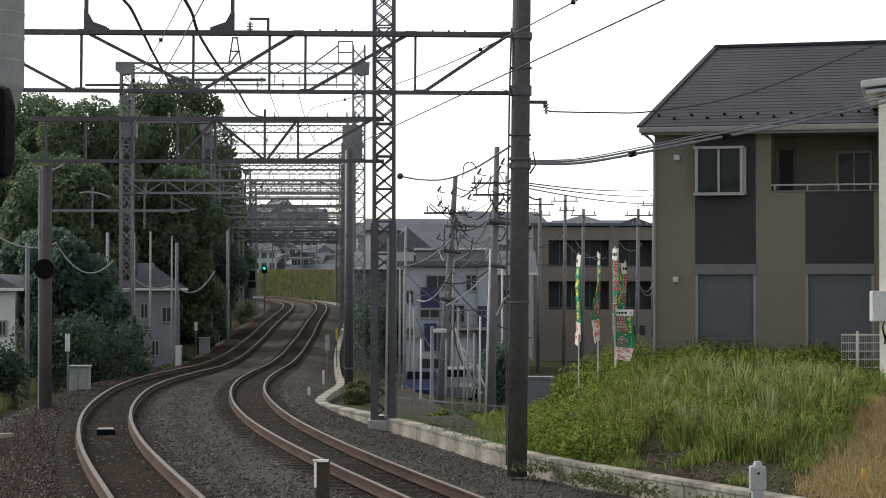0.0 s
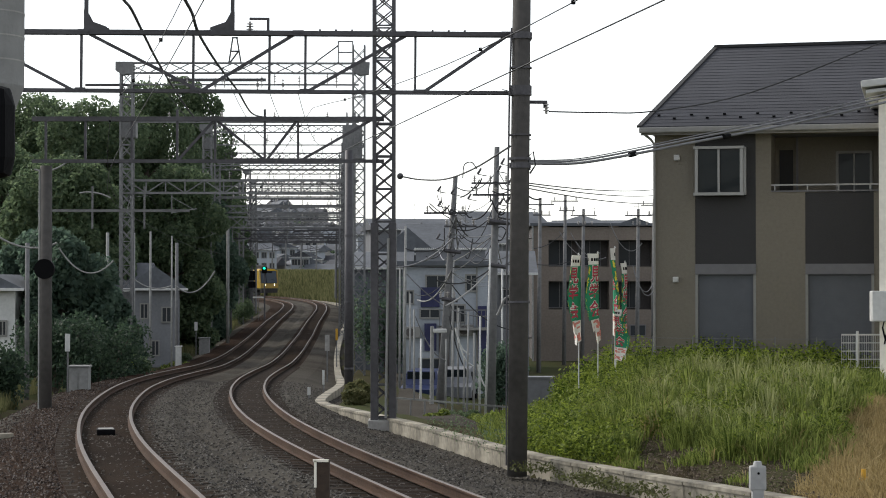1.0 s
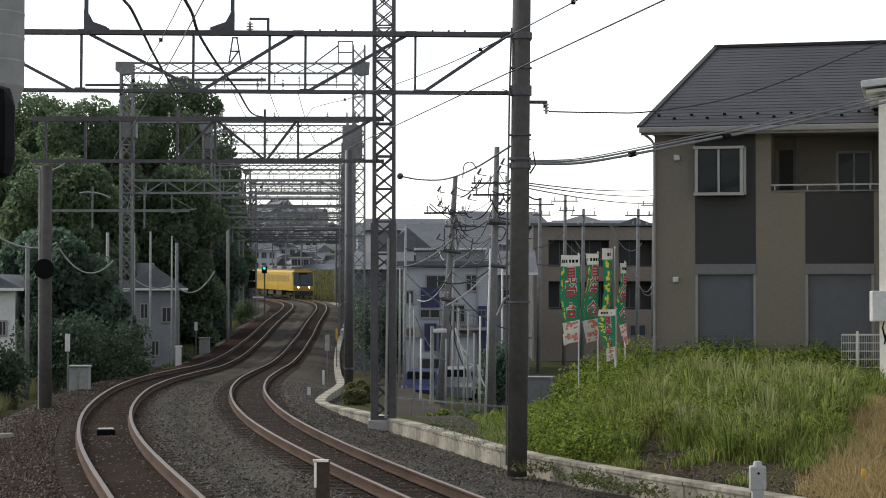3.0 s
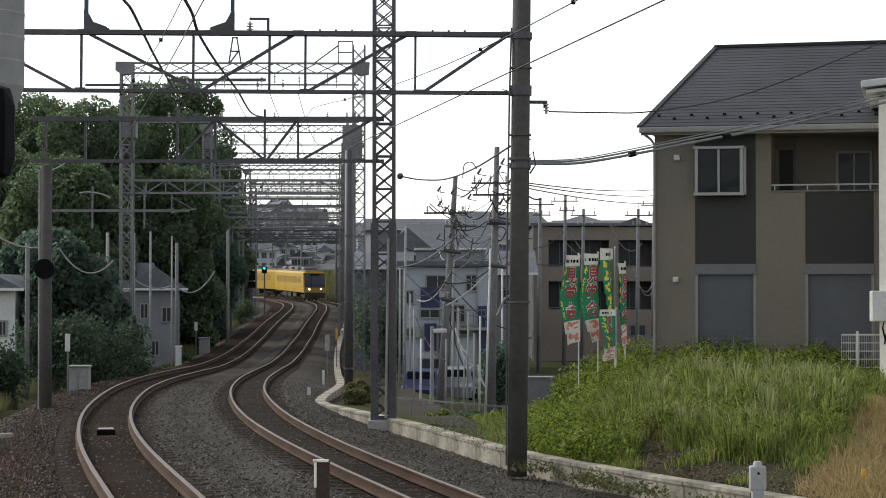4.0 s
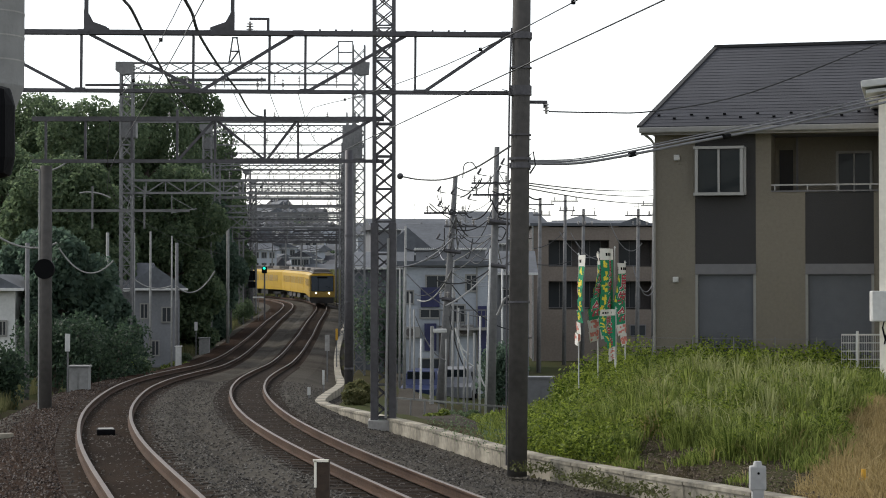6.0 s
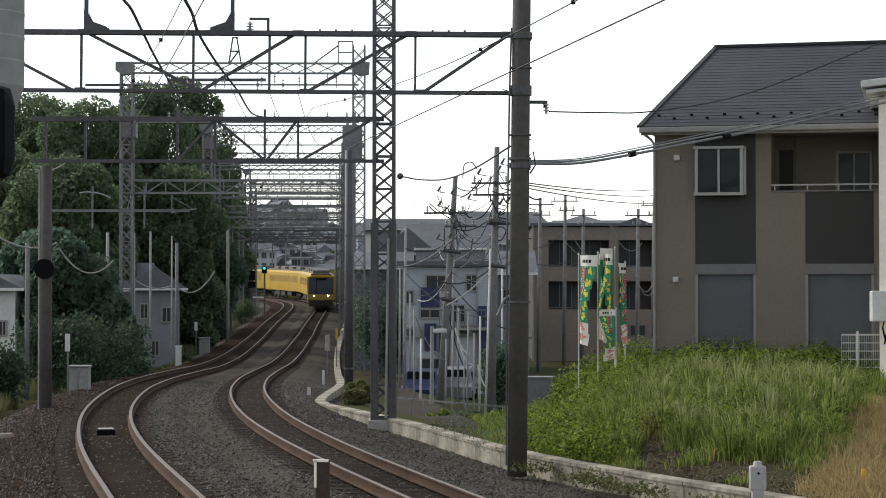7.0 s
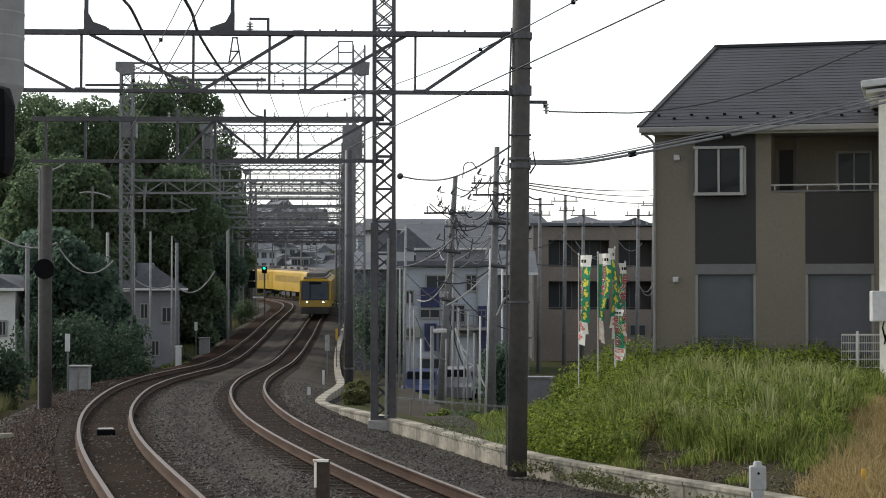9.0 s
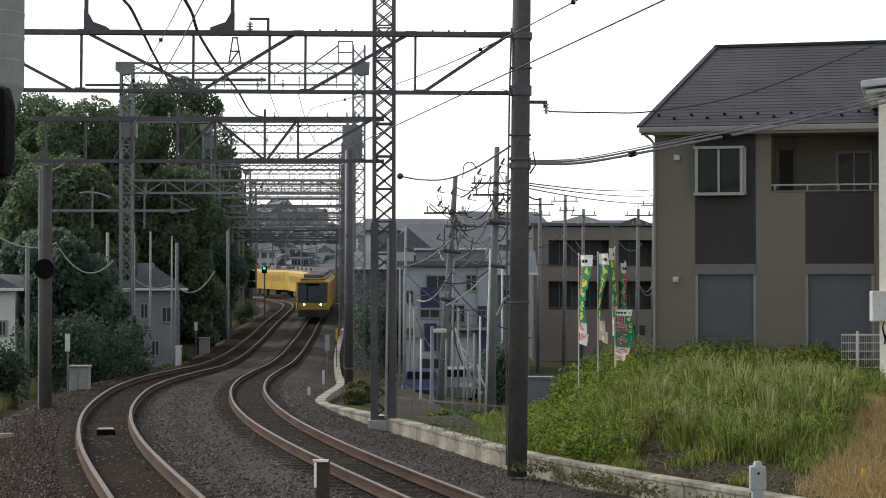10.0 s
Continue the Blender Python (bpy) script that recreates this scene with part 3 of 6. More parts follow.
    part("soffit", slab(e0 + 0.03, e1, f0 + 0.08, 0, 6.28, 6.31), M_GUTTER, t)
    bm = bmesh.new()
    box(bm, ((e0 + e1) / 2, f0 - 0.02, 6.27), (e1 - e0, 0.13, 0.13), bevel=0.03)
    part("gutter", bm, M_GUTTER, t, "pale vinyl gutter")
    # snow guards in two staggered rows
    for k in range(17):
        u = 0.075 if k % 2 else 0.115
        bm = bmesh.new()
        box(bm, (0.1 + k * 0.38, f0 + (rd - f0) * u, ze + (zr - ze) * u + 0.05), (0.07, 0.03, 0.04))
        part("snow_guard", bm, M_BLACK, roof)
    return t


house()


# ---- overhead line: portals over both tracks ----
def lattice_mast(t, material, base, h, w, step):
    """Four angle legs with crossed lacing."""
    b = Vector(base)
    for dx in (-1, 1):
        for dy in (-1, 1):
            bm = bmesh.new()
            bar(bm, b + Vector((dx * w / 2, dy * w / 2, 0)), b + Vector((dx * w / 2, dy * w / 2, h)), 0.09)
            part("mast_leg", bm, material, t)
    k, z = 0, 0.25
    bm_lace = bmesh.new()
    while z + step < h:
        for dy in (-1, 1):
            bar(bm_lace, b + Vector((-w / 2, dy * w / 2, z)), b + Vector((w / 2, dy * w / 2, z + step)), 0.035)
            bar(bm_lace, b + Vector((w / 2, dy * w / 2, z)), b + Vector((-w / 2, dy * w / 2, z + step)), 0.035)
        bar(bm_lace, b + Vector((-w / 2, -w / 2, z)), b + Vector((-w / 2, w / 2, z + step)), 0.035)
        bar(bm_lace, b + Vector((w / 2, -w / 2, z)), b + Vector((w / 2, w / 2, z + step)), 0.035)
        if k % 2 == 0:
            for dy in (-1, 1):
                bar(bm_lace, b + Vector((-w / 2, dy * w / 2, z)), b + Vector((w / 2, dy * w / 2, z)), 0.04)
        z += step
        k += 1
    tagged(part("lacing", bm_lace, material, t), kind="stuff")


def truss(bm, a, b, h, panels, chord, lace, style="zig"):
    a, b = Vector(a), Vector(b)
    up = Vector((0, 0, h))
    bar(bm, a, b, chord); bar(bm, a + up, b + up, chord)
    for i in range(panels):
        p, q = a.lerp(b, i / panels), a.lerp(b, (i + 1) / panels)
        if style == "zig":
            bar(bm, p, q + up, lace) if i % 2 else bar(bm, p + up, q, lace)
            if i:
                bar(bm, p, p + up, lace)
        else:
            bar(bm, p, q + up, lace); bar(bm, p + up, q, lace)


def insulator(parent, p, h=0.5):
    bm = bmesh.new()
    p = Vector(p)
    tube(bm, p, p + Vector((0, 0, h)), 0.025, seg=6)
    for k in range(3):
        z = 0.25 * h + k * 0.25 * h
        tube(bm, p + Vector((0, 0, z)), p + Vector((0, 0, z + 0.08 * h)), 0.08, 0.05, 8)
    return part("insulator", bm, M_INSUL, parent)


# near portal: two chords with posts and diagonals on a concrete pole
PA = Vector((1.37, 35.6, -0.83))     # foot of the concrete pole


def pole_round(name, p, h, r0, r1, material, label, category="pole", group="", lean=(0, 0), bands=0):
    t = thing(name, Matrix.Translation(p), label, category, group)
    bm = bmesh.new()
    tube(bm, (0, 0, 0), (lean[0], lean[1], h), r0, r1, 20)
    part("shaft", bm, material, t, smooth=True)
    for k in range(bands):
        z = h * (0.12 + 0.8 * k / max(1, bands))
        bm = bmesh.new()
        x, y = lean[0] * z / h, lean[1] * z / h
        r = r0 + (r1 - r0) * z / h
        tube(bm, (x, y, z), (x, y, z + 0.07), r + 0.015, seg=16)
        part("band", bm, M_STEEL, t)
    return t


def near_portal():
    t = pole_round("portal_pole", PA, 11.5, 0.185, 0.165, M_POLE, "dark round concrete pole carrying the railway portal beam", lean=(0.12, 0), bands=0)
    rnd = random.Random(3)
    for k in range(11):
        bm = bmesh.new()
        z = 0.7 + k * 0.92
        s = -1 if k % 2 else 1
        tube(bm, (s * 0.17, -0.02, z), (s * 0.27, -0.02, z + 0.02), 0.01, seg=6)
        part("step_bolt", bm, M_STEEL, t)
    for z, h in ((7.05, 0.16), (7.18, 0.05), (8.1, 0.12), (5.7, 0.1), (5.85, 0.05), (3.2, 0.04), (6.3, 0.03), (7.55, 0.03)):
        bm = bmesh.new()
        tube(bm, (0.12 * z / 11.5, 0, z), (0.12 * z / 11.5, 0, z + h), 0.205, seg=18)
        part("band", bm, M_STEEL, t)
    bm = bmesh.new(); ribbon(bm, [(-0.2, -0.06, 0.2), (-0.19, -0.06, 4.0), (-0.14, -0.08, 7.0), (-0.1, -0.1, 8.3)], 0.018, 6); part("conduit", bm, M_STEEL, t)
    bm = bmesh.new(); ribbon(bm, [(0.24, -0.05, 5.6), (0.34, -0.1, 5.75), (0.3, -0.12, 6.0), (0.2, -0.1, 5.9), (0.24, -0.1, 5.66)], 0.016, 6); part("cable_coil", bm, M_WIRE, t)
    b = thing("portal_beam", Matrix.Translation((1.28, 35.8, 6.3)) @ pose(0, 0, 0, 0, 0.36, 0) @ Matrix.Translation((-1.28, 0, -6.3)), "dark steel truss beam spanning both tracks", "portal beam", "portals")
    x0, x1, zb, zt = -9.2, 1.28, 6.28, 7.37
    for nm, z, w in (("lower_chord", zb, 0.066), ("upper_chord", zt, 0.088)):
        bm = bmesh.new()
        bar(bm, (x0, -0.1, z), (x1, -0.1, z), w, w); bar(bm, (x0, 0.12, z + 0.004), (x1, 0.12, z + 0.004), w * 0.8)
        part(nm, bm, M_STEEL, b)
    for x in (-6.75, -4.66, -3.24, -2.57, -0.52):
        bm = bmesh.new()
        bar(bm, (x, -0.05, zb), (x, -0.05, zt), 0.045, 0.06)
        part("post", bm, M_STEEL, b)
    for a, za, c, zc in ((-8.99, zt, -6.89, zb), (-4.52, zb, -6.67, zt), (-4.52, zb, -2.75, zt), (-2.54, zb, -0.65, zt), (-0.38, zb, 1.22, zt)):
        bm = bmesh.new()
        bar(bm, (a, -0.05, za), (c, -0.05, zc), 0.05, 0.06)
        part("diagonal", bm, M_STEEL, b)
    # gusset plates and bolts at the joints
    for x, z in ((-6.75, zb), (-4.6, zb), (-2.57, zb), (-0.45, zb), (-6.7, zt), (-2.7, zt), (-0.6, zt), (1.18, zt)):
        bm = bmesh.new()
        box(bm, (x, -0.15, z), (0.2, 0.012, 0.1))
        for q in (-0.07, 0.0, 0.07):
            tube(bm, (x + q, -0.175, z), (x + q, -0.15, z), 0.012, seg=6)
        part("gusset_plate", bm, M_STEEL, b)
    for x in (-2.3, -2.0, -1.7, -1.2, -1.05, -0.9, -0.2, 0.1, 0.4):
        bm = bmesh.new(); tube(bm, (x, -0.1, zt + 0.03), (x, -0.1, zt + 0.075), 0.02, seg=6); part("bolt", bm, M_STEEL, b)
    # raised brackets on the beam
    for x, s in ((-6.67, 1), (-3.94, -1)):
        bm = bmesh.new()
        for y in (-0.12, 0.1):
            v = [bm.verts.new(q) for q in ((x - 0.03 * s, y, zt + 0.05), (x + 0.42 * s, y, zt + 0.05), (x + 0.4 * s, y, zt + 0.1), (x + 0.12 * s, y, zt + 0.2), (x, y, zt + 0.42), (x - 0.03 * s, y, zt + 0.42))]
            bm.faces.new(v)
        bar(bm, (x, -0.02, zt), (x, -0.02, zt + 1.3), 0.07)
        part("bracket", bm, M_STEEL, b)
    bm = bmesh.new()
    bar(bm, (-3.27, -0.05, zt), (-3.27, -0.05, zt + 0.28), 0.05); bar(bm, (-3.62, -0.05, zt + 0.27), (-3.25, -0.05, zt + 0.27), 0.045)
    part("hook_arm", bm, M_STEEL, b)
    insulator(b, (-3.61, -0.05, zt + 0.02), 0.2)
    bm = bmesh.new()
    bar(bm, (1.5, 0, 6.12), (1.95, 0, 6.12), 0.06); bar(bm, (1.9, 0, 6.02), (1.9, 0, 6.14), 0.05)
    part("side_arm", bm, M_STEEL, b)
    insulator(b, (1.93, 0, 5.9), 0.22)
    # the beam's other pole stands out of view
    pole_round("portal_pole", Vector((-9.35, 35.8, -0.9)), 9.5, 0.17, 0.16, M_POLELIGHT, "round concrete pole at the portal beam's end")
    return t


near_portal()


def portal(y, half_l, half_r, beam_lo, beam_hi, tall, lo_style, mast_w, material, upper=True, boxes=True, low_extra=()):
    """A portal of two lattice masts, a lower truss for the contact wire and an upper one with insulators."""
    s = s_at(y)
    c = over_line(s, -GAP / 2, 0)
    m = Matrix.Translation(c) @ pose(0, 0, 0, 0, 0, heading(s) * 0.5)
    t = thing("portal", m, "steel lattice portal over both tracks with insulators", "portal", "portals")
    for side, x in ((-1, -half_l), (1, half_r)):
        lattice_mast(t, material, (x, 0, -1.3), tall + 1.3 + (1.2 if side > 0 else 0.3), mast_w, mast_w * 1.05)
        bm = bmesh.new()
        box(bm, (x, 0, -1.15), (mast_w + 0.35, mast_w + 0.35, 0.7), bevel=0.03)
        part("footing", bm, M_CONC, t)
        if boxes:
            bm = bmesh.new()
            z = tall - 0.25
            xx = x + 0.1 * side
            v = []
            for yy in (-0.3, 0.3):
                v.append([bm.verts.new(q) for q in ((xx - 0.42, yy, z + 0.62), (xx + 0.42, yy, z + 0.62), (xx + 0.38, yy, z + 0.05), (xx - 0.1, yy, z), (xx - 0.42, yy, z + 0.2))])
            bm.faces.new(v[0]); bm.faces.new(v[1][::-1])
            for i in range(5):
                j = (i + 1) % 5
                bm.faces.new((v[0][i], v[0][j], v[1][j], v[1][i]))
            part("gusset_box", bm, M_STEELGREY, t)
    bm = bmesh.new()
    k = 1.1 if y < 140 else 1.2
    truss(bm, (-half_l, 0, beam_lo), (half_r, 0, beam_lo), beam_hi - beam_lo, 12, 0.1 * k, 0.05 * k, lo_style)
    part("lower_beam", bm, material, t)
    if upper:
        bm = bmesh.new()
        truss(bm, (-half_l, 0, tall - 0.15), (half_r, 0, tall - 0.15), 0.48, 11, 0.09 * k, 0.045 * k, "x")
        part("upper_beam", bm, material, t)
        for k in range(6):
            x = -half_l + (half_l + half_r) * (k + 0.6) / 6.2
            insulator(t, (x, 0, tall - 0.85), 0.6)
        for z in low_extra:
            bm = bmesh.new()
            bar(bm, (-half_l, 0, z), (half_r, 0, z), 0.08)
            part("crossarm", bm, material, t)
            for k in range(4):
                x = -half_l + (half_l + half_r) * (k + 0.8) / 4.4
                insulator(t, (x, 0, z + 0.04), 0.45)
    # hangers that carry the contact wire over each track
    for x in (GAP / 2, -GAP / 2):
        bm = bmesh.new()
        bar(bm, (x - 0.9, 0.05, beam_lo), (x - 0.9, 0.05, beam_lo - 1.0), 0.05)
        bar(bm, (x - 0.9, 0.05, beam_lo - 0.95), (x + 0.3, 0.05, beam_lo - 0.75), 0.04)
        bar(bm, (x - 0.9, 0.05, beam_lo - 0.2), (x + 0.1, 0.05, beam_lo - 0.75), 0.03)
        part("hanger_arm", bm, material, t)
    return t


# portals in the paler steel carry distance haze in their colour
portal(92, 4.9, 6.2, 8.2, 8.8, 14.1, "zig", 0.55, M_STEELGREY, low_extra=(13.4, 11.6))
portal(130, 4.45, 5.25, 7.6, 8.3, 14.2, "x", 0.55, M_STEELGREY, low_extra=(13.2, 11.8, 9.6))
for y in (160, 190, 218):
    portal(y, 5.2, 4.5, 7.2, 7.9, 14.0, "x", 0.5, M_STEEL, low_extra=(12.9, 12.1, 11.4, 10.0, 8.8))


for y in (145, 175, 204):
    portal(y, 5.0, 4.4, 9.0, 9.5, 12.4, "x", 0.4, M_STEELGREY, boxes=False, low_extra=(11.0, 10.2))


# second portal: plain truss between a concrete pole and a tall lattice mast
def second_portal():
    t = thing("portal", Matrix.Translation((0, 49.5, 0)), "dark truss portal on a tall lattice mast by the kerb", "portal", "portals")
    lattice_mast(t, M_STEEL, (-1.52, 0, -0.95), 16, 0.5, 0.42)
    bm = bmesh.new()
    box(bm, (-1.52, 0, -1.0), (0.8, 0.8, 0.5), bevel=0.03)
    part("footing", bm, M_CONC, t)
    bm = bmesh.new()
    X0, X1, zb, zt = -10.6, -1.52, 5.9, 6.99
    for dx in (-0.24, 0.22):
        bx = bmesh.new()
        box(bx, (-1.52 + dx, -0.02, 1.7), (0.19, 0.62, 5.2), bevel=0.012)
        part("boxed_leg", bx, M_STEEL, t)
    bx = bmesh.new()
    tube(bx, (-1.46, -0.36, -0.7), (-1.40, -0.36, 3.9), 0.035, seg=8)
    part("conduit", bx, M_POLELIGHT, t, "pale conduit")
    bar(bm, (X0, 0, zt), (X1, 0, zt), 0.12); bar(bm, (X0, 0, zb), (X1, 0, zb), 0.09)
    part("lower_chord", bm, M_STEEL, t)
    for x in (-10.25, -9.23, -8.03, -6.86, -5.88, -4.6, -3.74):
        bm = bmesh.new()
        bar(bm, (x, 0, zb), (x, 0, zt + (0.25 if x in (-6.86, -4.6) else 0)), 0.06)
        part("post", bm, M_STEEL, t)
    for a, za, c, zc in ((-4.57, zb, -5.88, zt), (-4.57, zb, -3.74, zt), (-3.70, zb, -1.80, zt), (-6.86, zb, -5.88, zt)):
        bm = bmesh.new()
        bar(bm, (a, 0, za), (c, 0, zc), 0.05, 0.07)
        part("diagonal", bm, M_STEEL, t)
    p = pole_round("portal_pole", Vector((-10.3, 49.8, -1.4)), 7.2, 0.17, 0.15, M_POLE, "grey round concrete pole beside the line")
    bm = bmesh.new()
    tube(bm, (0.02, -0.32, 4.52), (0.02, -0.2, 4.52), 0.26, seg=24)
    part("round_marker", bm, M_BLACK, p, "black round marker disc")
    bm = bmesh.new()
    tube(bm, (-0.15, -0.05, 0.2), (-0.15, -0.05, 7.1), 0.035, seg=8)
    part("conduit", bm, M_POLELIGHT, p, "pale conduit")
    return t


second_portal()


# top hamper of the tall third portal: ladder cage, peak frame and stub arm
def hamper():
    y = 92.0
    t = thing("ladder_frame", Matrix.Translation((0, y, 0)), "dark steel peak frame and ladder cage on a portal", "ladder frame")
    zb = 13.33
    for a, b in (((-10.28, zb), (-10.09, 14.61)), ((-9.69, zb), (-9.9, 14.61)), ((-10.2, 13.93), (-9.77, 13.93)), ((-10.12, 14.58), (-9.85, 14.58)), ((-10.26, zb), (-9.82, 13.93))):
        bm = bmesh.new(); bar(bm, (a[0], 0, a[1]), (b[0], 0, b[1]), 0.07); part("peak_bar", bm, M_STEEL, t)
    for a, b in (((-5.03, 0, 13.33), (-5.03, 0, 14.42)), ((-4.33, 0, 13.33), (-4.33, 0, 14.42)), ((-5.03, 0, 14.39), (-4.33, 0, 14.39)), ((-5.03, 0, 13.88), (-4.33, 0, 13.88)), ((-6.17, 0, 13.36), (-5.03, 0, 14.20))):
        bm = bmesh.new(); bar(bm, a, b, 0.06); part("cage_bar", bm, M_STEEL, t)
    bm = bmesh.new(); bar(bm, (-17.16, 0, 12.31), (-14.58, 0, 12.31), 0.16, 0.12); part("stub_arm", bm, M_STEEL, t)
    bm = bmesh.new(); bar(bm, (-13.1, 0, 12.55), (-8.5, 0, 12.55), 0.14); part("crossarm", bm, M_STEEL, t)
    for px in (-8.9, -7.68, -6.6, -10.93):
        insulator(t, (px, 0, 12.09), 0.55)
    for x0, z0, w, h in ((-6.81, 11.23, 1.35, 2.3), (-15.48, 9.74, 0.8, 0.8), (-16.29, 11.88, 0.9, 0.8)):
        yy = 0.0 if w < 0.85 else 38.0
        bm = bmesh.new(); box(bm, (x0 + w / 2, yy, z0 + h / 2), (w, 0.6, h), bevel=0.05); part("transformer_box", bm, M_STEELGREY, t, "grey transformer box")


hamper()

# tall round steel pole beside the third portal
pole_round("steel_pole", Vector((-3.55, 72.5, -1.6)), 9.4, 0.17, 0.15, M_STEEL, "dark round steel pole behind the kerb", bands=3)
# ---- the train ----
CAR, PITCH = 19.5, 20.0


def train_car(front):
    t = thing("train_car", Matrix.Identity(4), "yellow commuter train car with dark window band" if not front else "yellow leading train car with lit headlights", "train car", "cars of the train")
    # body shell: cross-section swept along y, the leading end raked
    W, zf, zs, zr = 1.40, 1.05, 3.35, 3.68
    sec = [(-W, zf), (-W - 0.03, 1.6), (-W - 0.03, 2.4), (-W, zs), (-1.1, 3.58), (-0.6, zr), (0, zr + 0.03), (0.6, zr), (1.1, 3.58), (W, zs), (W + 0.03, 2.4), (W + 0.03, 1.6), (W, zf)]
    bm = bmesh.new()
    rows = []
    ys = [-CAR / 2 + (0.0 if not front else 0.12), -CAR / 2 + 0.5, 0, CAR / 2]
    for i, y in enumerate(ys):
        k = 0.965 if i == 0 else 1.0
        rows.append([bm.verts.new((x * k, y + (0.18 * max(0, z - 2.0) if (front and i == 0) else 0), zf + (z - zf) * k)) for x, z in sec])
    for i in range(len(rows) - 1):
        for j in range(len(sec)):
            bm.faces.new((rows[i][j], rows[i][(j + 1) % len(sec)], rows[i + 1][(j + 1) % len(sec)], rows[i + 1][j]))
    bm.faces.new(rows[0]); bm.faces.new(rows[-1][::-1])
    body = part("body", bm, M_YELLOW, t)
    bm = bmesh.new()
    box(bm, (0, 0.1, 3.68), (2.1, CAR - 0.7, 0.14), bevel=0.05)
    part("roof", bm, M_ROOFGREY, t)
    for k, y in enumerate((-6.2, -2.1, 2.1, 6.2)):
        bm = bmesh.new()
        box(bm, (0, y, 3.92), (1.7, 2.2, 0.36), bevel=0.08)
        part("air_conditioner", bm, M_ROOFGREY, t, "grey rooftop air conditioner")
    for s in (-1, 1):
        for y in (-7.6, -2.6, 2.6, 7.6):
            bm = bmesh.new()
            box(bm, (s * 1.432, y, 2.1), (0.02, 1.3, 1.9))
            d = part("door", bm, M_YELLOW, t)
            for q in (-0.33, 0.33):
                bm = bmesh.new()
                box(bm, (s * 1.446, y + q, 2.55), (0.012, 0.4, 0.75))
                part("pane", bm, M_SIDEGLASS, d)
        for y in (-5.1, 0, 5.1):
            for q in (-0.85, 0.85):
                bm = bmesh.new()
                box(bm, (s * 1.438, y + q, 2.55), (0.012, 1.35, 0.8))
                part("window", bm, M_SIDEGLASS, t)
    for y in (-6.8, 6.8):
        bm = bmesh.new()
        box(bm, (0, y, 0.62), (1.9, 2.6, 0.3), bevel=0.05)
        bogie = part("bogie", bm, M_UNDER, t)
        for a in (-1.05, 1.05):
            bm = bmesh.new()
            for s in (-0.56, 0.56):
                tube(bm, (s - 0.06, y + a, 0.43), (s + 0.06, y + a, 0.43), 0.43, seg=20)
            tube(bm, (-0.6, y + a, 0.43), (0.6, y + a, 0.43), 0.08, seg=8)
            part("wheelset", bm, M_UNDER, bogie)
    for y in (-3.2, 0.4, 3.4):
        bm = bmesh.new()
        box(bm, (0, y, 0.72), (2.5, 2.4, 0.6), bevel=0.04)
        part("equipment_box", bm, M_UNDER, t)
    if front:
        y = -CAR / 2
        rake = math.atan(0.18)
        R = Matrix.Translation((0, y + 0.14, 2.0)) @ Matrix.Rotation(-rake, 4, "X")
        bm = bmesh.new()
        box(bm, (0, -0.06, 0.52), (2.4, 0.1, 1.7), R, bevel=0.06)
        part("windscreen", bm, M_SCREEN, t, "wide dark windscreen with black surround")
        bm = bmesh.new()
        box(bm, (-0.45, -0.12, 0.5), (0.06, 0.04, 1.5), R)
        part("mullion", bm, M_BLACK, t)
        bm = bmesh.new()
        box(bm, (0, -0.12, 1.2), (1.1, 0.03, 0.2), R)
        part("destination_sign", bm, M_BLACK, t)
        bm = bmesh.new()
        box(bm, (0.5, -0.13, 0.35), (0.5, 0.02, 0.03), R @ pose(0, 0, 0, 0, 20, 0))
        part("wiper", bm, M_BLACK, t)
        bm = bmesh.new()
        box(bm, (0, y + 0.02, 1.35), (2.72, 0.24, 0.62), bevel=0.06)
        part("nose_panel", bm, M_YELLOWSHADED, t)
        for x in (-0.72, 0.72):
            bm = bmesh.new()
            tube(bm, (x, y - 0.12, 1.5), (x, y - 0.09, 1.5), 0.15, seg=18)
            h = part("headlight_housing", bm, M_BLACK, t)
            bm = bmesh.new()
            tube(bm, (x, y - 0.155, 1.5), (x, y - 0.12, 1.5), 0.08, seg=16)
            part("headlight", bm, M_HEAD, h, "lit warm headlight")
        bm = bmesh.new()
        box(bm, (0, y + 0.05, 0.72), (2.5, 0.3, 0.6), bevel=0.06)
        part("skirt", bm, M_UNDER, t)
        bm = bmesh.new()
        box(bm, (0, y - 0.1, 0.85), (0.3, 0.4, 0.25), bevel=0.03)
        part("coupler", bm, M_UNDER, t)
        bm = bmesh.new()
        box(bm, (0, -0.02, 1.42), (2.62, 0.24, 0.1), R, bevel=0.03)
        part("visor", bm, M_YELLOW, t)
        for x in (-1.34, 1.34):
            bm = bmesh.new()
            box(bm, (x, -0.03, 0.55), (0.14, 0.2, 1.78), R, bevel=0.03)
            part("corner_pillar", bm, M_YELLOWSHADED, t)
    return t


cars = [train_car(True)]
cars.append(train_car(False))
for _ in range(4):
    cars.append(copy_thing(cars[1], Matrix.Identity(4)))

# where the train's front stands along the line, time by time
FRONT_T = (0.0, 1.0, 2.5, 4.0, 5.5, 7.0, 8.5, 10.0)
FRONT_S = (298.6, 291.0, 279.8, 265.6, 247.8, 228.4, 211.6, 198.0)


def car_pose(front_s, index):
    a = front_s + 0.2 + PITCH * index + CAR / 2
    p, q = on_line(a - 6.8), on_line(a + 6.8)
    d = q - p
    mid = (p + q) / 2
    return Matrix.Translation(mid) @ pose(0, 0, 0, 0, 0, math.degrees(math.atan2(-d.x, d.y))) @ pose(0, 0, 0, math.degrees(math.atan2(d.z, d.xy.length)))


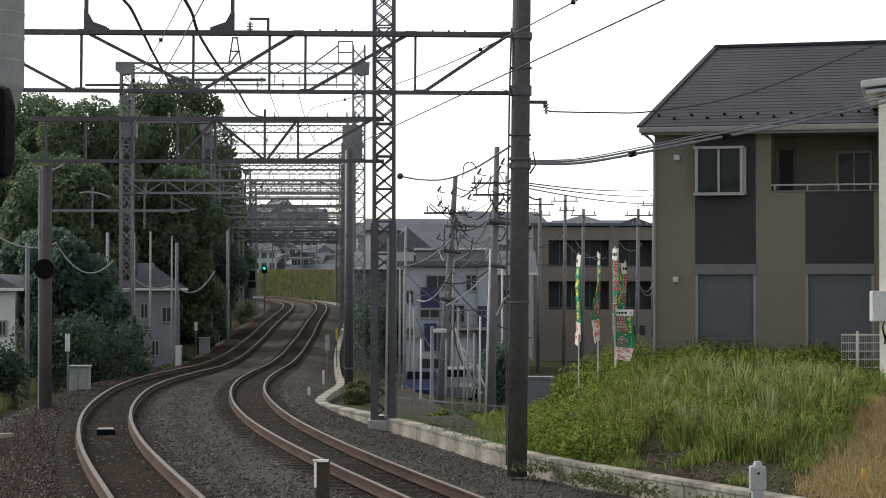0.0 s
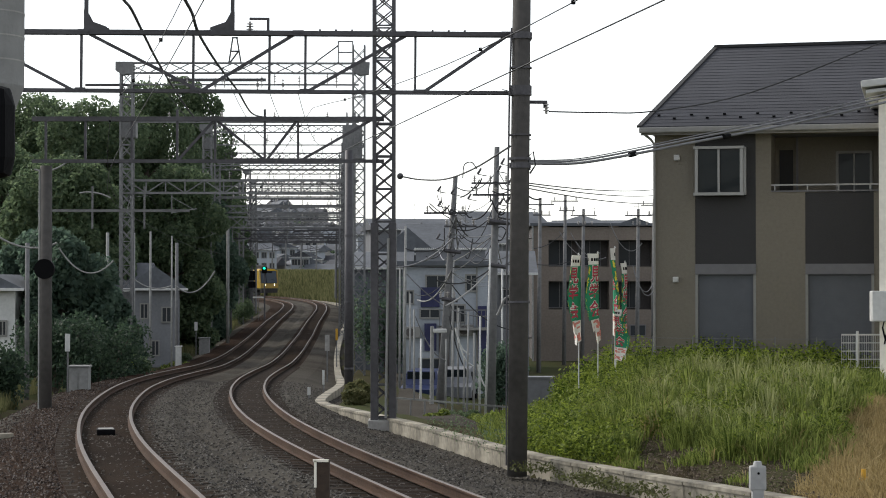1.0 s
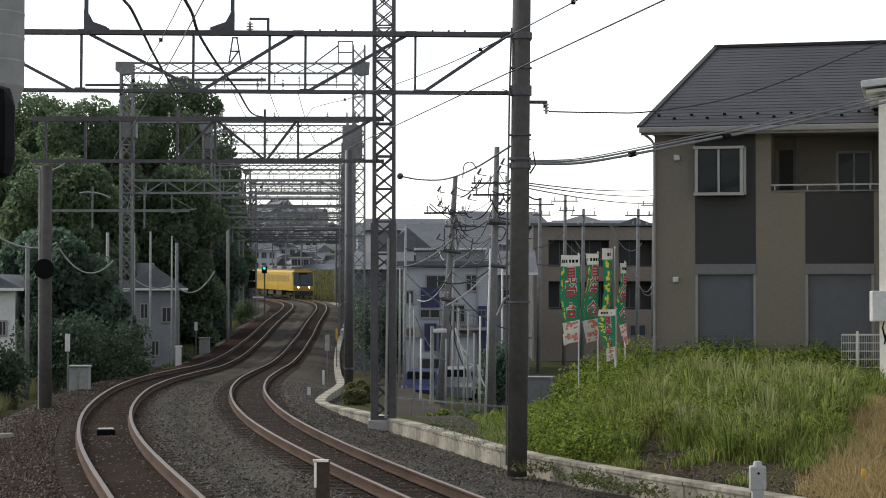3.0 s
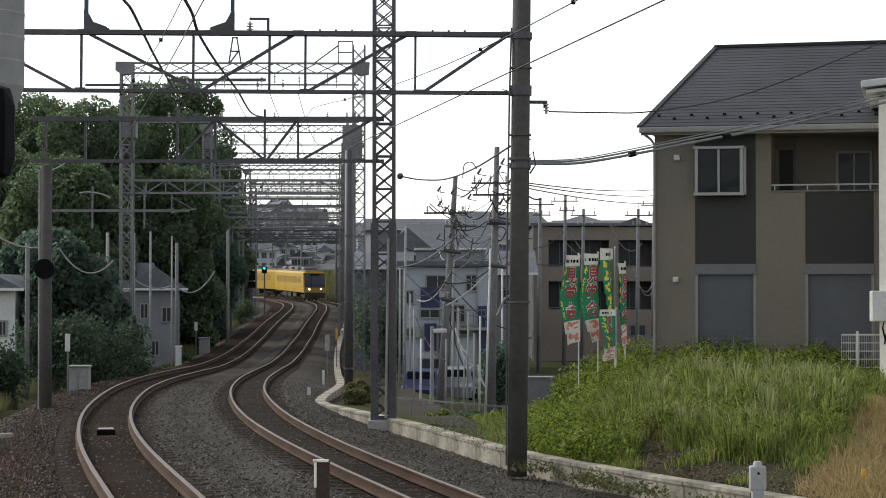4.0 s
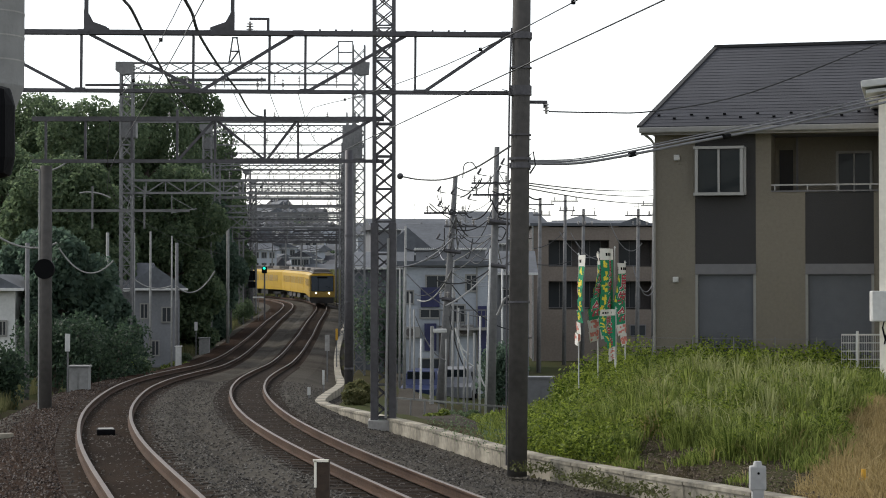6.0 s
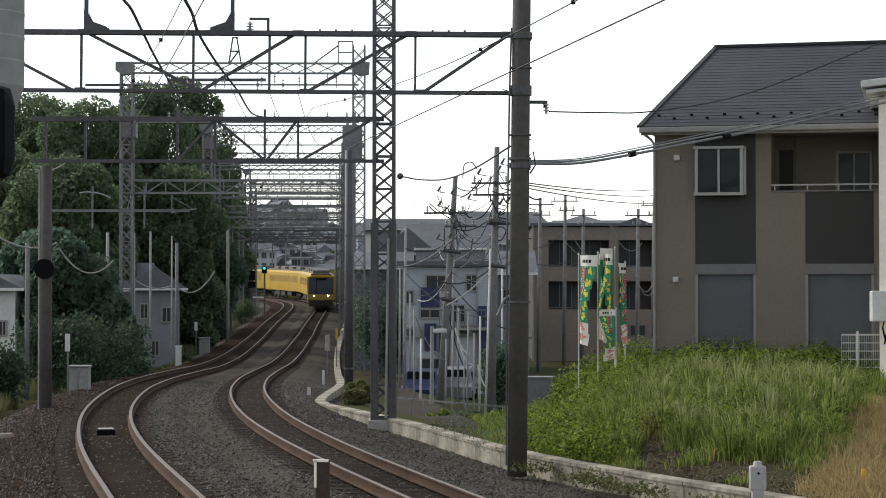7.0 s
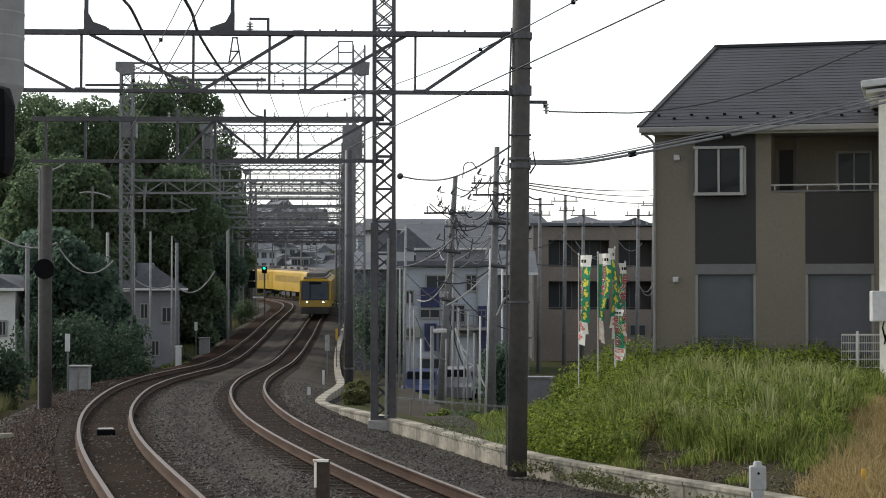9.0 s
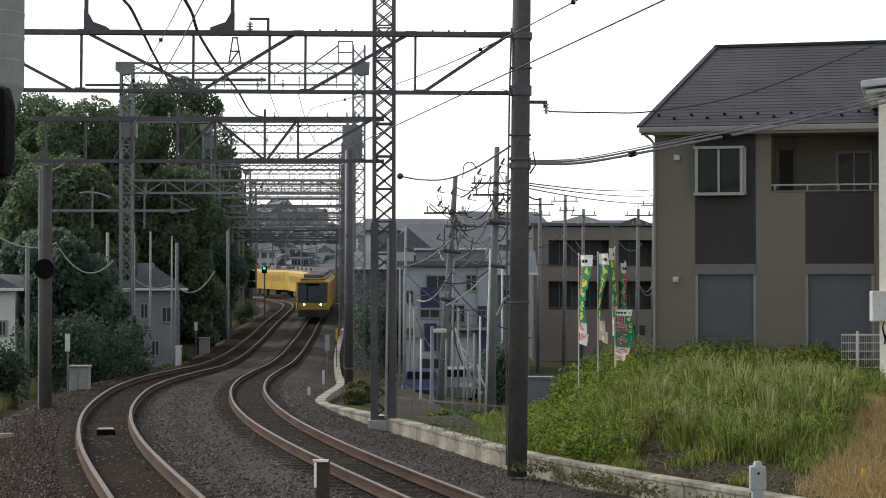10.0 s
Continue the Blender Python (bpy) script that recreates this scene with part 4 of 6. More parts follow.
# ---- trees on the far side ----
def tree(p, h, spread, material, seed, leaves=5000, leaf=0.5, label="tall dense broadleaf tree with dark green crown", low=0.15):
    rnd = random.Random(seed)
    t = thing("tree", Matrix.Translation(p), label, "tree", "trees beside the line")
    bm = bmesh.new()
    prev, r = Vector((0, 0, -0.5)), h * 0.022
    for k in range(5):
        q = Vector((rnd.uniform(-0.25, 0.25) * k * 0.5, rnd.uniform(-0.25, 0.25) * k * 0.5, h * (k + 1) * 0.16))
        tube(bm, prev, q, r, r * 0.8, 9)
        prev, r = q, r * 0.8
    clumps = []
    n = 28
    for k in range(n):
        z = h * (low + (0.93 - low) * (k + rnd.random()) / n)
        u = (z / h - low) / (1 - low)
        rad = spread * (0.35 + 0.75 * math.sin(math.pi * min(1, 0.18 + 0.8 * u))) * rnd.uniform(0.55, 1.0)
        a = k * 2.4 + rnd.uniform(-0.5, 0.5)
        c = Vector((math.cos(a) * rad * 0.75, math.sin(a) * rad * 0.75, z))
        clumps.append((c, spread * rnd.uniform(0.22, 0.42)))
        tube(bm, Vector((0, 0, min(z * 0.85, h * 0.75))), c, 0.09, 0.03, 5, False)
    clumps.append((Vector((0, 0, h * 0.92)), spread * 0.35))
    part("trunk", bm, M_BARK, t)
    v, f = [], []
    for _ in range(leaves):
        c, r = rnd.choice(clumps)
        d = Vector((rnd.gauss(0, 1), rnd.gauss(0, 1), rnd.gauss(0, 0.8)))
        d = d.normalized() * r * rnd.uniform(0.55, 1.08) ** 0.6
        pos = c + d
        nrm = (d.normalized() * 0.6 + Vector((rnd.uniform(-1, 1), rnd.uniform(-1, 1), rnd.uniform(-0.2, 1)))).normalized()
        u = nrm.orthogonal().normalized()
        u.rotate(Matrix.Rotation(rnd.random() * 6.28, 3, nrm))
        w = nrm.cross(u)
        a, b = leaf * rnd.uniform(0.5, 1.1), leaf * rnd.uniform(0.3, 0.6)
        i = len(v)
        v += [pos - u * a, pos + w * b + nrm * 0.08, pos + u * a, pos - w * b - nrm * 0.05]
        f.append((i, i + 1, i + 2, i + 3))
    crown = raw("crown", v, f, material)
    crown.parent = t
    return t


for i, (x, y, top, spread) in enumerate(((-28.7, 135, 15.9, 5.2), (-23.3, 128, 14.9, 4.8), (-23.3, 150, 18.5, 5.2), (-21.7, 160, 20.0, 5.2), (-22.6, 185, 17.1, 4.2), (-24.0, 205, 13.3, 2.6), (-22.9, 212, 7.7, 2.0), (-23.6, 225, 5.0, 1.6), (-21.5, 110, 9.7, 4.2), (-26.8, 118, 11.0, 4.2), (-18.2, 128, 10.4, 3.8), (-25.8, 150, 14.6, 4.6), (-18.7, 145, 9.3, 3.4), (-15.4, 84, 2.8, 2.0), (-16.0, 80, 4.7, 2.4), (-15.5, 92, 1.2, 1.3), (-18.1, 86, 4.8, 2.4))):
    zg = ground_z(x, y)
    tree(Vector((x, y, zg)), top - zg, spread, M_LEAFMID if i in (0, 1, 2, 3, 4, 5, 8, 9, 10, 11) else M_LEAFDARK, 20 + i, 40000 if top > 9 else 16000, 0.18, low=0.04)


# ---- overhead wires ----
def wire(name, pts, r, material, label, category="cable", group="overhead wires"):
    pts = [Vector(p) for p in pts]
    if len(pts) < 9:
        # smooth the curve through its few points
        q = [2 * pts[0] - pts[1]] + pts + [2 * pts[-1] - pts[-2]]
        pts = [0.5 * (2 * q[i] + (q[i + 1] - q[i - 1]) * u + (2 * q[i - 1] - 5 * q[i] + 4 * q[i + 1] - q[i + 2]) * u * u + (3 * q[i] - q[i - 1] - 3 * q[i + 1] + q[i + 2]) * u ** 3) for i in range(1, len(q) - 2) for u in (0, 0.2, 0.4, 0.6, 0.8)] + [q[-2]]
    bm = bmesh.new()
    ribbon(bm, pts, r, 5)
    return solid(name, bm, material, label, category, group, smooth=True)


for off in (0.0, -GAP):
    sa, sb = s_at(-5), s_at(232)
    ss = np.arange(sa, sb, 2.0)
    wire("contact_wire", [over_line(s, off, 5.06 + (0.5 if s > s_at(70) else 0.5 * max(0, (s - s_at(40)) / (s_at(70) - s_at(40))))) for s in ss], 0.008 if off == 0 else 0.006, M_WIRE, "thin dark contact wire over the track")
    span = s_at(85) - s_at(49.5)
    mess = [over_line(s, off, 5.45 + 0.75 * (2 * abs(((s - s_at(36)) / span) % 1 - 0.5)) ** 2 + (0.5 if s > s_at(60) else 0)) for s in ss]
    t = wire("messenger_wire", mess, 0.007 if off == 0 else 0.0055, M_WIRE, "thin dark messenger wire with hangers")
    for s in np.arange(s_at(14), s_at(70), 5.0):
        k = int((s - sa) / 2)
        bm = bmesh.new()
        p = mess[k]
        tube(bm, p - Vector((0, 0, 0.02)), p + Vector((0, 0, 0.02)), 0.022, seg=8)
        part("clamp", bm, M_BLACK, t)

# feeders above the second track
wire("feeder_cable", [(-4.61, 27.0, 6.92), (-5.00, 30.0, 7.17), (-5.21, 32.0, 7.32), (-5.66, 35.8, 7.53), (-6.29, 42.0, 7.67), (-6.99, 49.0, 7.91), (-7.76, 58.0, 8.08), (-8.70, 68.0, 8.51)], 0.028, M_WIRE, "thick black feeder cable above the line")
wire("feeder_cable", [(-3.74, 27.0, 6.92), (-4.04, 30.0, 7.17), (-4.32, 33.0, 7.38), (-4.65, 36.5, 7.49), (-5.07, 43.0, 7.68), (-5.58, 52.0, 7.99), (-6.19, 62.0, 8.27), (-6.98, 75.0, 9.26)], 0.03, M_WIRE, "thick black feeder cable above the line")
# feeders on the upper beams, from portal to portal
ys = (92, 130, 160, 190, 218)
tops = (14.1, 14.2, 14.0, 14.0, 14.0)
for off in (-5.2, -3.6, -1.8, 0.0, 1.4):
    pts = []
    for i in range(len(ys) - 1):
        a, b = over_line(s_at(ys[i]), off, tops[i] - 0.8), over_line(s_at(ys[i + 1]), off, tops[i + 1] - 0.8)
        pts += sag(a, b, 0.7, 8)[:-1]
    wire("feeder_cable", pts, 0.02, M_WIRE, "dark feeder cable hung between the portals")

# service drop: twisted cables from the pole to the white neighbouring house
for dz, r, k in ((0.0, 0.027, 0), (0.1, 0.02, 1), (0.17, 0.011, 2)):
    pts = [(1.56, 35.80, 4.97), (2.51, 36.20, 5.00), (3.58, 36.80, 5.20), (5.03, 37.50, 5.52), (6.81, 38.20, 5.89), (9.04, 39.20, 6.44), (10.31, 40.00, 6.78)]
    wire("service_cable", [Vector(p) + Vector((0, 0.05 * k, dz * (0.4 + 0.12 * i))) for i, p in enumerate(pts)], r, M_CABLE, "grey sheathed service cables drooping to the house", group="service cables")
for px in (0.25, 0.55):
    bm = bmesh.new()
    p = Vector((3.58, 36.80, 5.20)).lerp(Vector((6.81, 38.20, 5.89)), px * 2 - 0.5)
    tube(bm, p, p + Vector((0.12, 0.1, 0.03)), 0.05, seg=8)
    solid("cable_clamp", bm, M_BLACK, "black clamp on the service cable", "clamp", "cable clamps")
wire("drop_wire", [(1.98, 35.80, 5.94), (2.94, 36.20, 5.96), (4.09, 37.00, 6.06), (6.10, 38.00, 6.52), (9.11, 39.50, 7.73)], 0.014, M_WIRE, "thin black wire sagging towards the roof")
wire("telephone_cable", [(-1.10, 49.30, 5.50), (-0.55, 48.00, 5.34), (0.08, 45.00, 5.19), (0.68, 41.00, 5.20), (1.26, 35.90, 5.30)], 0.02, M_WIRE, "black telephone cable between mast and pole")
for z0, z1 in ((4.60, 6.2), (4.56, 5.98), (4.50, 5.69)):
    wire("telephone_cable", sag((1.62, 35.8, z0), (7.84, 70, z1), 0.1), 0.013, M_WIRE, "thin black telephone cable")


# ---- grass mound ----
def blades(name, count, area, height, width, material, label, seed, lean=0.35, keep=None):
    rnd = random.Random(seed)
    v, f = [], []
    x0, x1, y0, y1 = area
    made = 0
    while made < count:
        x, y = rnd.uniform(x0, x1), rnd.uniform(y0, y1)
        if x < float(kerb_x(y)) + 0.25:
            made += 0.15
            continue
        n = noise.noise(Vector((x * 0.7, y * 0.7, seed)))
        if keep and not keep(x, y, n):
            made += 0.1
            continue
        # a tuft of blades that arch outwards
        size = rnd.uniform(0.45, 1.2) * (1 + 0.6 * n) * min(1, 0.35 + 0.4 * (x - float(kerb_x(y))))
        wind = rnd.uniform(-0.5, 0.5)
        for _ in range(13):
            made += 1
            a = rnd.random() * 6.283
            q = abs(rnd.gauss(0, 0.09)) * (0.6 + size)
            d = Vector((math.cos(a) + wind, math.sin(a), 0))
            h = height * size * rnd.uniform(0.5, 1.15)
            u = Vector((-d.y, d.x, 0)).normalized() if rnd.random() < 0.5 else Vector((1, 0, 0))
            w = width * rnd.uniform(0.6, 1.3)
            bx, by = x + math.cos(a) * q, y + math.sin(a) * q
            b = Vector((bx, by, GZ(bx, by) - 0.03))
            l = rnd.uniform(0.1, 1.0) * lean * h
            m = b + Vector((0, 0, h * 0.6)) + d * l * 0.4
            t = b + Vector((0, 0, h * (1 - 0.3 * l / max(h, 0.01)))) + d * l * 1.5
            i = len(v)
            v += [b - u * w, b + u * w, m + u * w * 0.8, m - u * w * 0.8, t]
            f += [(i, i + 1, i + 2, i + 3), (i + 3, i + 2, i + 4)]
    return tagged(raw(name, v, f, material), label, "grass", kind="stuff")


_gx, _gy = np.arange(-1, 16.01, 0.25), np.arange(22, 52.01, 0.25)
_gz = [[ground_z(float(x), float(y)) for y in _gy] for x in _gx]


def GZ(x, y):
    i, j = min(len(_gx) - 2, max(0, (x + 1) / 0.25)), min(len(_gy) - 2, max(0, (y - 22) / 0.25))
    a, b = int(i), int(j)
    u, w = i - a, j - b
    return (_gz[a][b] * (1 - u) + _gz[a + 1][b] * u) * (1 - w) + (_gz[a][b + 1] * (1 - u) + _gz[a + 1][b + 1] * u) * w


def dry(x, y):
    """True where the grass by the neighbouring house has dried."""
    return x > 5.25 + 0.36 * (y - 28.4) + 0.5 * noise.noise(Vector((x, y, 1))) + 0.35 * noise.noise(Vector((x * 4, y * 4, 1)))


def bare(x, y):
    return x - float(kerb_x(y)) < 1.7 + 0.8 * noise.noise(Vector((x * 2, y * 2, 4))) and 3.4 < x < 6.2 and noise.noise(Vector((x * 1.1, y * 1.1, 7))) > -0.22


blades("grass", 92000, (1.0, 12, 26, 47), 0.42, 0.009, M_GRASS, "tall green grass on the mound", 5, 0.55, keep=lambda x, y, n: not dry(x, y) and not bare(x, y))
blades("grass", 3600, (3.0, 10, 33, 45), 0.62, 0.008, M_PALEBLADE, "pale arching grass blades on the mound", 6, 0.75, keep=lambda x, y, n: not dry(x, y) and not bare(x, y) and n > -0.1)
blades("dry_grass", 90000, (5, 11, 25, 42), 0.24, 0.008, M_DRYGRASS, "dry straw-coloured grass by the kerb", 7, 0.6, keep=lambda x, y, n: dry(x, y))
blades("dead_grass", 5200, (1.2, 11, 28, 46), 0.4, 0.008, M_DRYGRASS, "dead straw stalks among the green grass", 8, 0.7, keep=lambda x, y, n: not dry(x, y) and not bare(x, y) and n > 0.05)


def weeds(name, count, area, size, tall, material, label, seed, keep=None, floor=None):
    """Leafy weeds: stems with small leaves."""
    rnd = random.Random(seed)
    v, f = [], []
    x0, x1, y0, y1 = area
    tries = 0
    made = 0
    while made < count and tries < count * 30:
        tries += 1
        x, y = rnd.uniform(x0, x1), rnd.uniform(y0, y1)
        n = noise.noise(Vector((x * 0.6, y * 0.6, seed * 1.7)))
        if keep and not keep(x, y, n):
            continue
        made += 1
        z = GZ(x, y) if floor is None else floor
        h = tall * rnd.uniform(0.4, 1.1) * (1 + 0.9 * n)
        for k in range(9):
            c = Vector((x, y, z + h * (k + 1) / 9)) + Vector((rnd.gauss(0, 0.07), rnd.gauss(0, 0.07), 0))
            nrm = Vector((rnd.uniform(-1, 1), rnd.uniform(-1.2, 0.6), rnd.uniform(0.1, 1))).normalized()
            u = nrm.orthogonal().normalized()
            u.rotate(Matrix.Rotation(rnd.random() * 6.28, 3, nrm))
            w = nrm.cross(u)
            a, b = size * rnd.uniform(0.6, 1.2), size * rnd.uniform(0.3, 0.6)
            i = len(v)
            v += [c - u * a, c + w * b, c + u * a, c - w * b]
            f.append((i, i + 1, i + 2, i + 3))
    return tagged(raw(name, v, f, material), label, "weeds", kind="stuff")


def tussocks(count, area, material, label, seed, tall, keep):
    """Tufts of long blades that arch out from one root, with shade between them."""
    r = random.Random(seed)
    v, f = [], []
    made = 0
    while made < count:
        x, y = r.uniform(area[0], area[1]), r.uniform(area[2], area[3])
        if not keep(x, y):
            continue
        made += 1
        size = tall * r.uniform(0.55, 1.15)
        for _ in range(46):
            a = r.random() * 6.283
            d = Vector((math.cos(a), math.sin(a), 0))
            h, out = size * r.uniform(0.5, 1.0), size * r.uniform(0.15, 0.75)
            b = Vector((x, y, GZ(x, y) - 0.03)) + d * r.uniform(0, 0.07)
            w = Vector((-d.y, d.x, 0)) * r.uniform(0.005, 0.011)
            m, t = b + Vector((0, 0, h * 0.75)) + d * out * 0.4, b + Vector((0, 0, h * r.uniform(0.55, 1.0))) + d * out
            i = len(v)
            v += [b - w, b + w, m + w * 0.9, m - w * 0.9, t]
            f += [(i, i + 1, i + 2, i + 3), (i + 3, i + 2, i + 4)]
    return tagged(raw("tussocks", v, f, material), label, "grass", kind="stuff")


def leafy_clumps(count, area, material, label, seed, keep, radius=0.36, leaf=0.04):
    """Bushy weeds: domes of small leaves on short stems."""
    r = random.Random(seed)
    v, f = [], []
    made = 0
    while made < count:
        x, y = r.uniform(area[0], area[1]), r.uniform(area[2], area[3])
        if not keep(x, y):
            continue
        made += 1
        q = radius * r.uniform(0.55, 1.25)
        c = Vector((x, y, GZ(x, y) + q * 0.25))
        for _ in range(int(420 * (q / radius) ** 2)):
            d = Vector((r.gauss(0, 1), r.gauss(0, 1), abs(r.gauss(0, 1)) * 0.9)).normalized()
            p = c + Vector((d.x * q, d.y * q, d.z * q * 0.95)) * r.uniform(0.6, 1.12)
            n = (d * 0.7 + Vector((r.uniform(-1, 1), r.uniform(-1, 1), r.uniform(-0.2, 1)))).normalized()
            u = n.orthogonal().normalized()
            u.rotate(Matrix.Rotation(r.random() * 6.28, 3, n))
            w = n.cross(u)
            a, b = leaf * r.uniform(0.6, 1.2), leaf * r.uniform(0.35, 0.6)
            i = len(v)
            v += [p - u * a, p + w * b, p + u * a, p - w * b]
            f.append((i, i + 1, i + 2, i + 3))
    return tagged(raw("leafy_weeds", v, f, material), label, "weeds", kind="stuff")


green = lambda x, y: x - float(kerb_x(y)) > 0.45 and not dry(x, y) and not bare(x, y)
tussocks(330, (3.0, 10.0, 31, 43), M_GRASS, "long arching grass tussocks on the slope", 51, 0.78, lambda x, y: green(x, y) and noise.noise(Vector((x * 0.8, y * 0.5, 2))) > -0.15)
tussocks(60, (3.6, 8.5, 34, 42), M_PALEBLADE, "pale arching grass tussocks on the slope", 52, 0.9, green)
leafy_clumps(190, (2.2, 10.2, 41.6, 45.6), M_WEED, "bushy leafy weeds along the crest of the mound", 53, lambda x, y: not dry(x, y) and x > 2.2 and (x < 7.2 or noise.noise(Vector((x, y, 5))) > 0.1), 0.40)
leafy_clumps(120, (1.5, 4.6, 33, 42), M_WEED, "bushy leafy weeds on the slope beside the pole", 54, lambda x, y: green(x, y) and x < 2.6 + 0.2 * (y - 33) + noise.noise(Vector((x, y, 6))), 0.32)
leafy_clumps(46, (3.5, 8.5, 29.5, 40), M_WEED, "bushy leafy weeds among the grass", 55, lambda x, y: green(x, y) and noise.noise(Vector((x * 0.7, y * 0.5, 8))) > 0.12, 0.34)


def clods():
    """Crumbs of soil on the bare patches by the kerb."""
    r = random.Random(41)
    v, f = [], []
    for _ in range(22000):
        x, y = r.uniform(2.5, 7), r.uniform(27, 38)
        if not (0.2 < x - float(kerb_x(y)) < 2.4):
            continue
        p, q = Vector((x, y, GZ(x, y))), r.uniform(0.008, 0.03)
        e = Euler((r.random() * 6, r.random() * 6, 0)).to_matrix()
        i = len(v)
        v += [p + e @ Vector(b) * q * r.uniform(0.7, 1.2) for b in ((1, 0, 0), (-1, 0, 0), (0, 1, 0), (0, -1, 0), (0, 0, 0.7), (0, 0, -0.7))]
        f += [(i, i + 2, i + 4), (i + 2, i + 1, i + 4), (i + 1, i + 3, i + 4), (i + 3, i, i + 4)]
    tagged(raw("soil_crumbs", v, f, leafmat("soil_mix", (0.09, 0.069, 0.05), (0.21, 0.165, 0.122), 0.0)), "crumbly brown soil on the bare slope", "soil", kind="stuff")


clods()
crest = lambda x, y, n: x - float(kerb_x(y)) > 0.3 and not dry(x, y) and (n > 0.18 or x < 3.2 + 0.12 * (y - 34)) and not bare(x, y)
weeds("weeds", 9000, (1.6, 10.5, 32, 47), 0.04, 0.34, M_WEED, "bright leafy weeds growing over the mound", 11, crest)
weeds("weeds", 7500, (2.6, 10.5, 41.8, 46), 0.05, 0.62, M_WEED, "tall leafy weeds along the crest of the mound", 12, lambda x, y, n: not dry(x, y) and (x < 7 or n > -0.1))
strip_keep = lambda x, y, n: -0.95 < x - float(kerb_x(y)) < -0.28 and n > 0.0
weeds("kerbside_weeds", 340, (1.2, 7, 25, 35.2), 0.038, 0.17, M_KERBWEED, "dark green weeds along the foot of the kerb", 13, strip_keep, -0.70)
weeds("kerbside_weeds", 60, (-0.4, 1.6, 37.5, 44), 0.035, 0.8, M_LEAFMID, "tall dark weeds beside the kerb", 14, lambda x, y, n: -0.6 < x - float(kerb_x(y)) < 0.5, -0.65)


# ---- small things beside the line ----
def marker_post(p, h, w, material, label, rim=True):
    t = thing("marker_post", Matrix.Translation(p), label, "marker post")
    bm = bmesh.new()
    box(bm, (0, 0, h / 2), (w, w * 0.7, h), bevel=0.012)
    part("post", bm, material, t)
    if rim:
        bm = bmesh.new()
        box(bm, (-0.02, -w * 0.4, h - 0.01), (w * 1.1, 0.03, 0.03)); box(bm, (-w * 0.5, -w * 0.4, h - 0.17), (0.03, 0.03, 0.32))
        part("edge_strip", bm, M_CREAM, t, "pale edging strip")
    return t


marker_post(Vector((-1.45, 23.2, -0.3)), 0.9, 0.17, M_RUSTPOST, "short rusty square post between the tracks")
wp = thing("cable_post", Matrix.Translation((4.61, 28.2, -0.90)), "pale grey plastic cable post with rounded cap", "marker post")
bm = bmesh.new(); box(bm, (0, 0, 0.36), (0.17, 0.14, 0.72), bevel=0.02); part("post", bm, M_GREYPLASTIC, wp)
bm = bmesh.new(); box(bm, (0, 0, 0.775), (0.24, 0.16, 0.36), bevel=0.03); part("housing", bm, M_GREYPLASTIC, wp)
bm = bmesh.new(); tube(bm, (0, 0, 0.94), (0, 0, 1.02), 0.075, 0.055, 16); part("cap", bm, M_GREYPLASTIC, wp)
bm = bmesh.new(); tube(bm, (0, -0.095, 0.85), (0, -0.08, 0.85), 0.018, seg=10); part("bolt", bm, M_BLACK, wp)
yp = thing("yellow_post", Matrix.Translation((6.34, 29, GZ(6.34, 29) - 0.05)), "small yellow boundary post in dry grass", "marker post")
_h = max(0.3, -0.18 - GZ(6.34, 29) + 0.05)
bm = bmesh.new(); tube(bm, (0, 0, 0), (0, 0, _h), 0.035, seg=12); part("post", bm, M_YPOST, yp)
bm = bmesh.new(); tube(bm, (-0.06, 0, _h - 0.16), (0.06, 0, _h - 0.14), 0.03, seg=10); part("hook", bm, M_YPOST, yp)
tr = thing("cable_trough", pose(-8.9, 38.5, -0.32, 0, 0, 20), "pale concrete cable trough lid in the ballast", "cable trough")
bm = bmesh.new(); box(bm, (0, 0, 0), (0.16, 0.6, 0.1), pose(0, 0, 0, 0, 0, -70), bevel=0.015); part("lid", bm, M_KERB, tr)
# beacon between the rails
bt = thing("track_beacon", Matrix.Translation(on_line(s_at(39.2), -GAP, -0.19)) @ pose(0, 0, 0, 0, 0, heading(s_at(39))), "dark flat track beacon with pale top edge", "beacon")
bm = bmesh.new(); box(bm, (0, 0, 0.06), (0.36, 0.5, 0.12), bevel=0.02); part("housing", bm, M_BLACK, bt)
bm = bmesh.new(); box(bm, (0, 0.02, 0.124), (0.3, 0.34, 0.012)); part("cover_plate", bm, M_CONC, bt)


def sign_post(p, h, w, sh, material, label):
    t = thing("trackside_sign", Matrix.Translation(p), label, "sign", "trackside signs")
    bm = bmesh.new(); bar(bm, (0, 0, 0), (0, 0, h), 0.05); part("post", bm, M_STEELGREY, t)
    bm = bmesh.new(); box(bm, (0, -0.04, h - sh / 2), (w, 0.03, sh), bevel=0.008); part("plate", bm, material, t)
    return t


def stand(px_x, y, top, w, sh, material, label):
    zg = ground_z(px_x, y) - 0.05
    return sign_post(Vector((px_x, y, zg)), top - zg, w, sh, material, label)


stand(-11.91, 61, 1.16, 0.16, 0.56, M_WHITE, "narrow white plate on a post beside the line")
stand(-15.55, 121, 0.39, 0.2, 0.55, M_WHITE, "narrow white plate on a post beside the line")
stand(-5.06, 84, 0.53, 0.2, 0.7, M_CONC, "grey distance plate beside the track")
stand(-5.53, 100, 0.44, 0.12, 0.6, M_YPOST, "slim orange plate beside the kerb")
stand(-4.1, 66, -0.21, 0.08, 0.5, M_WHITE, "slim white stake by the kerb corner")
stand(-4.25, 61, -0.53, 0.1, 0.25, M_WHITE, "short white stake in the ballast")


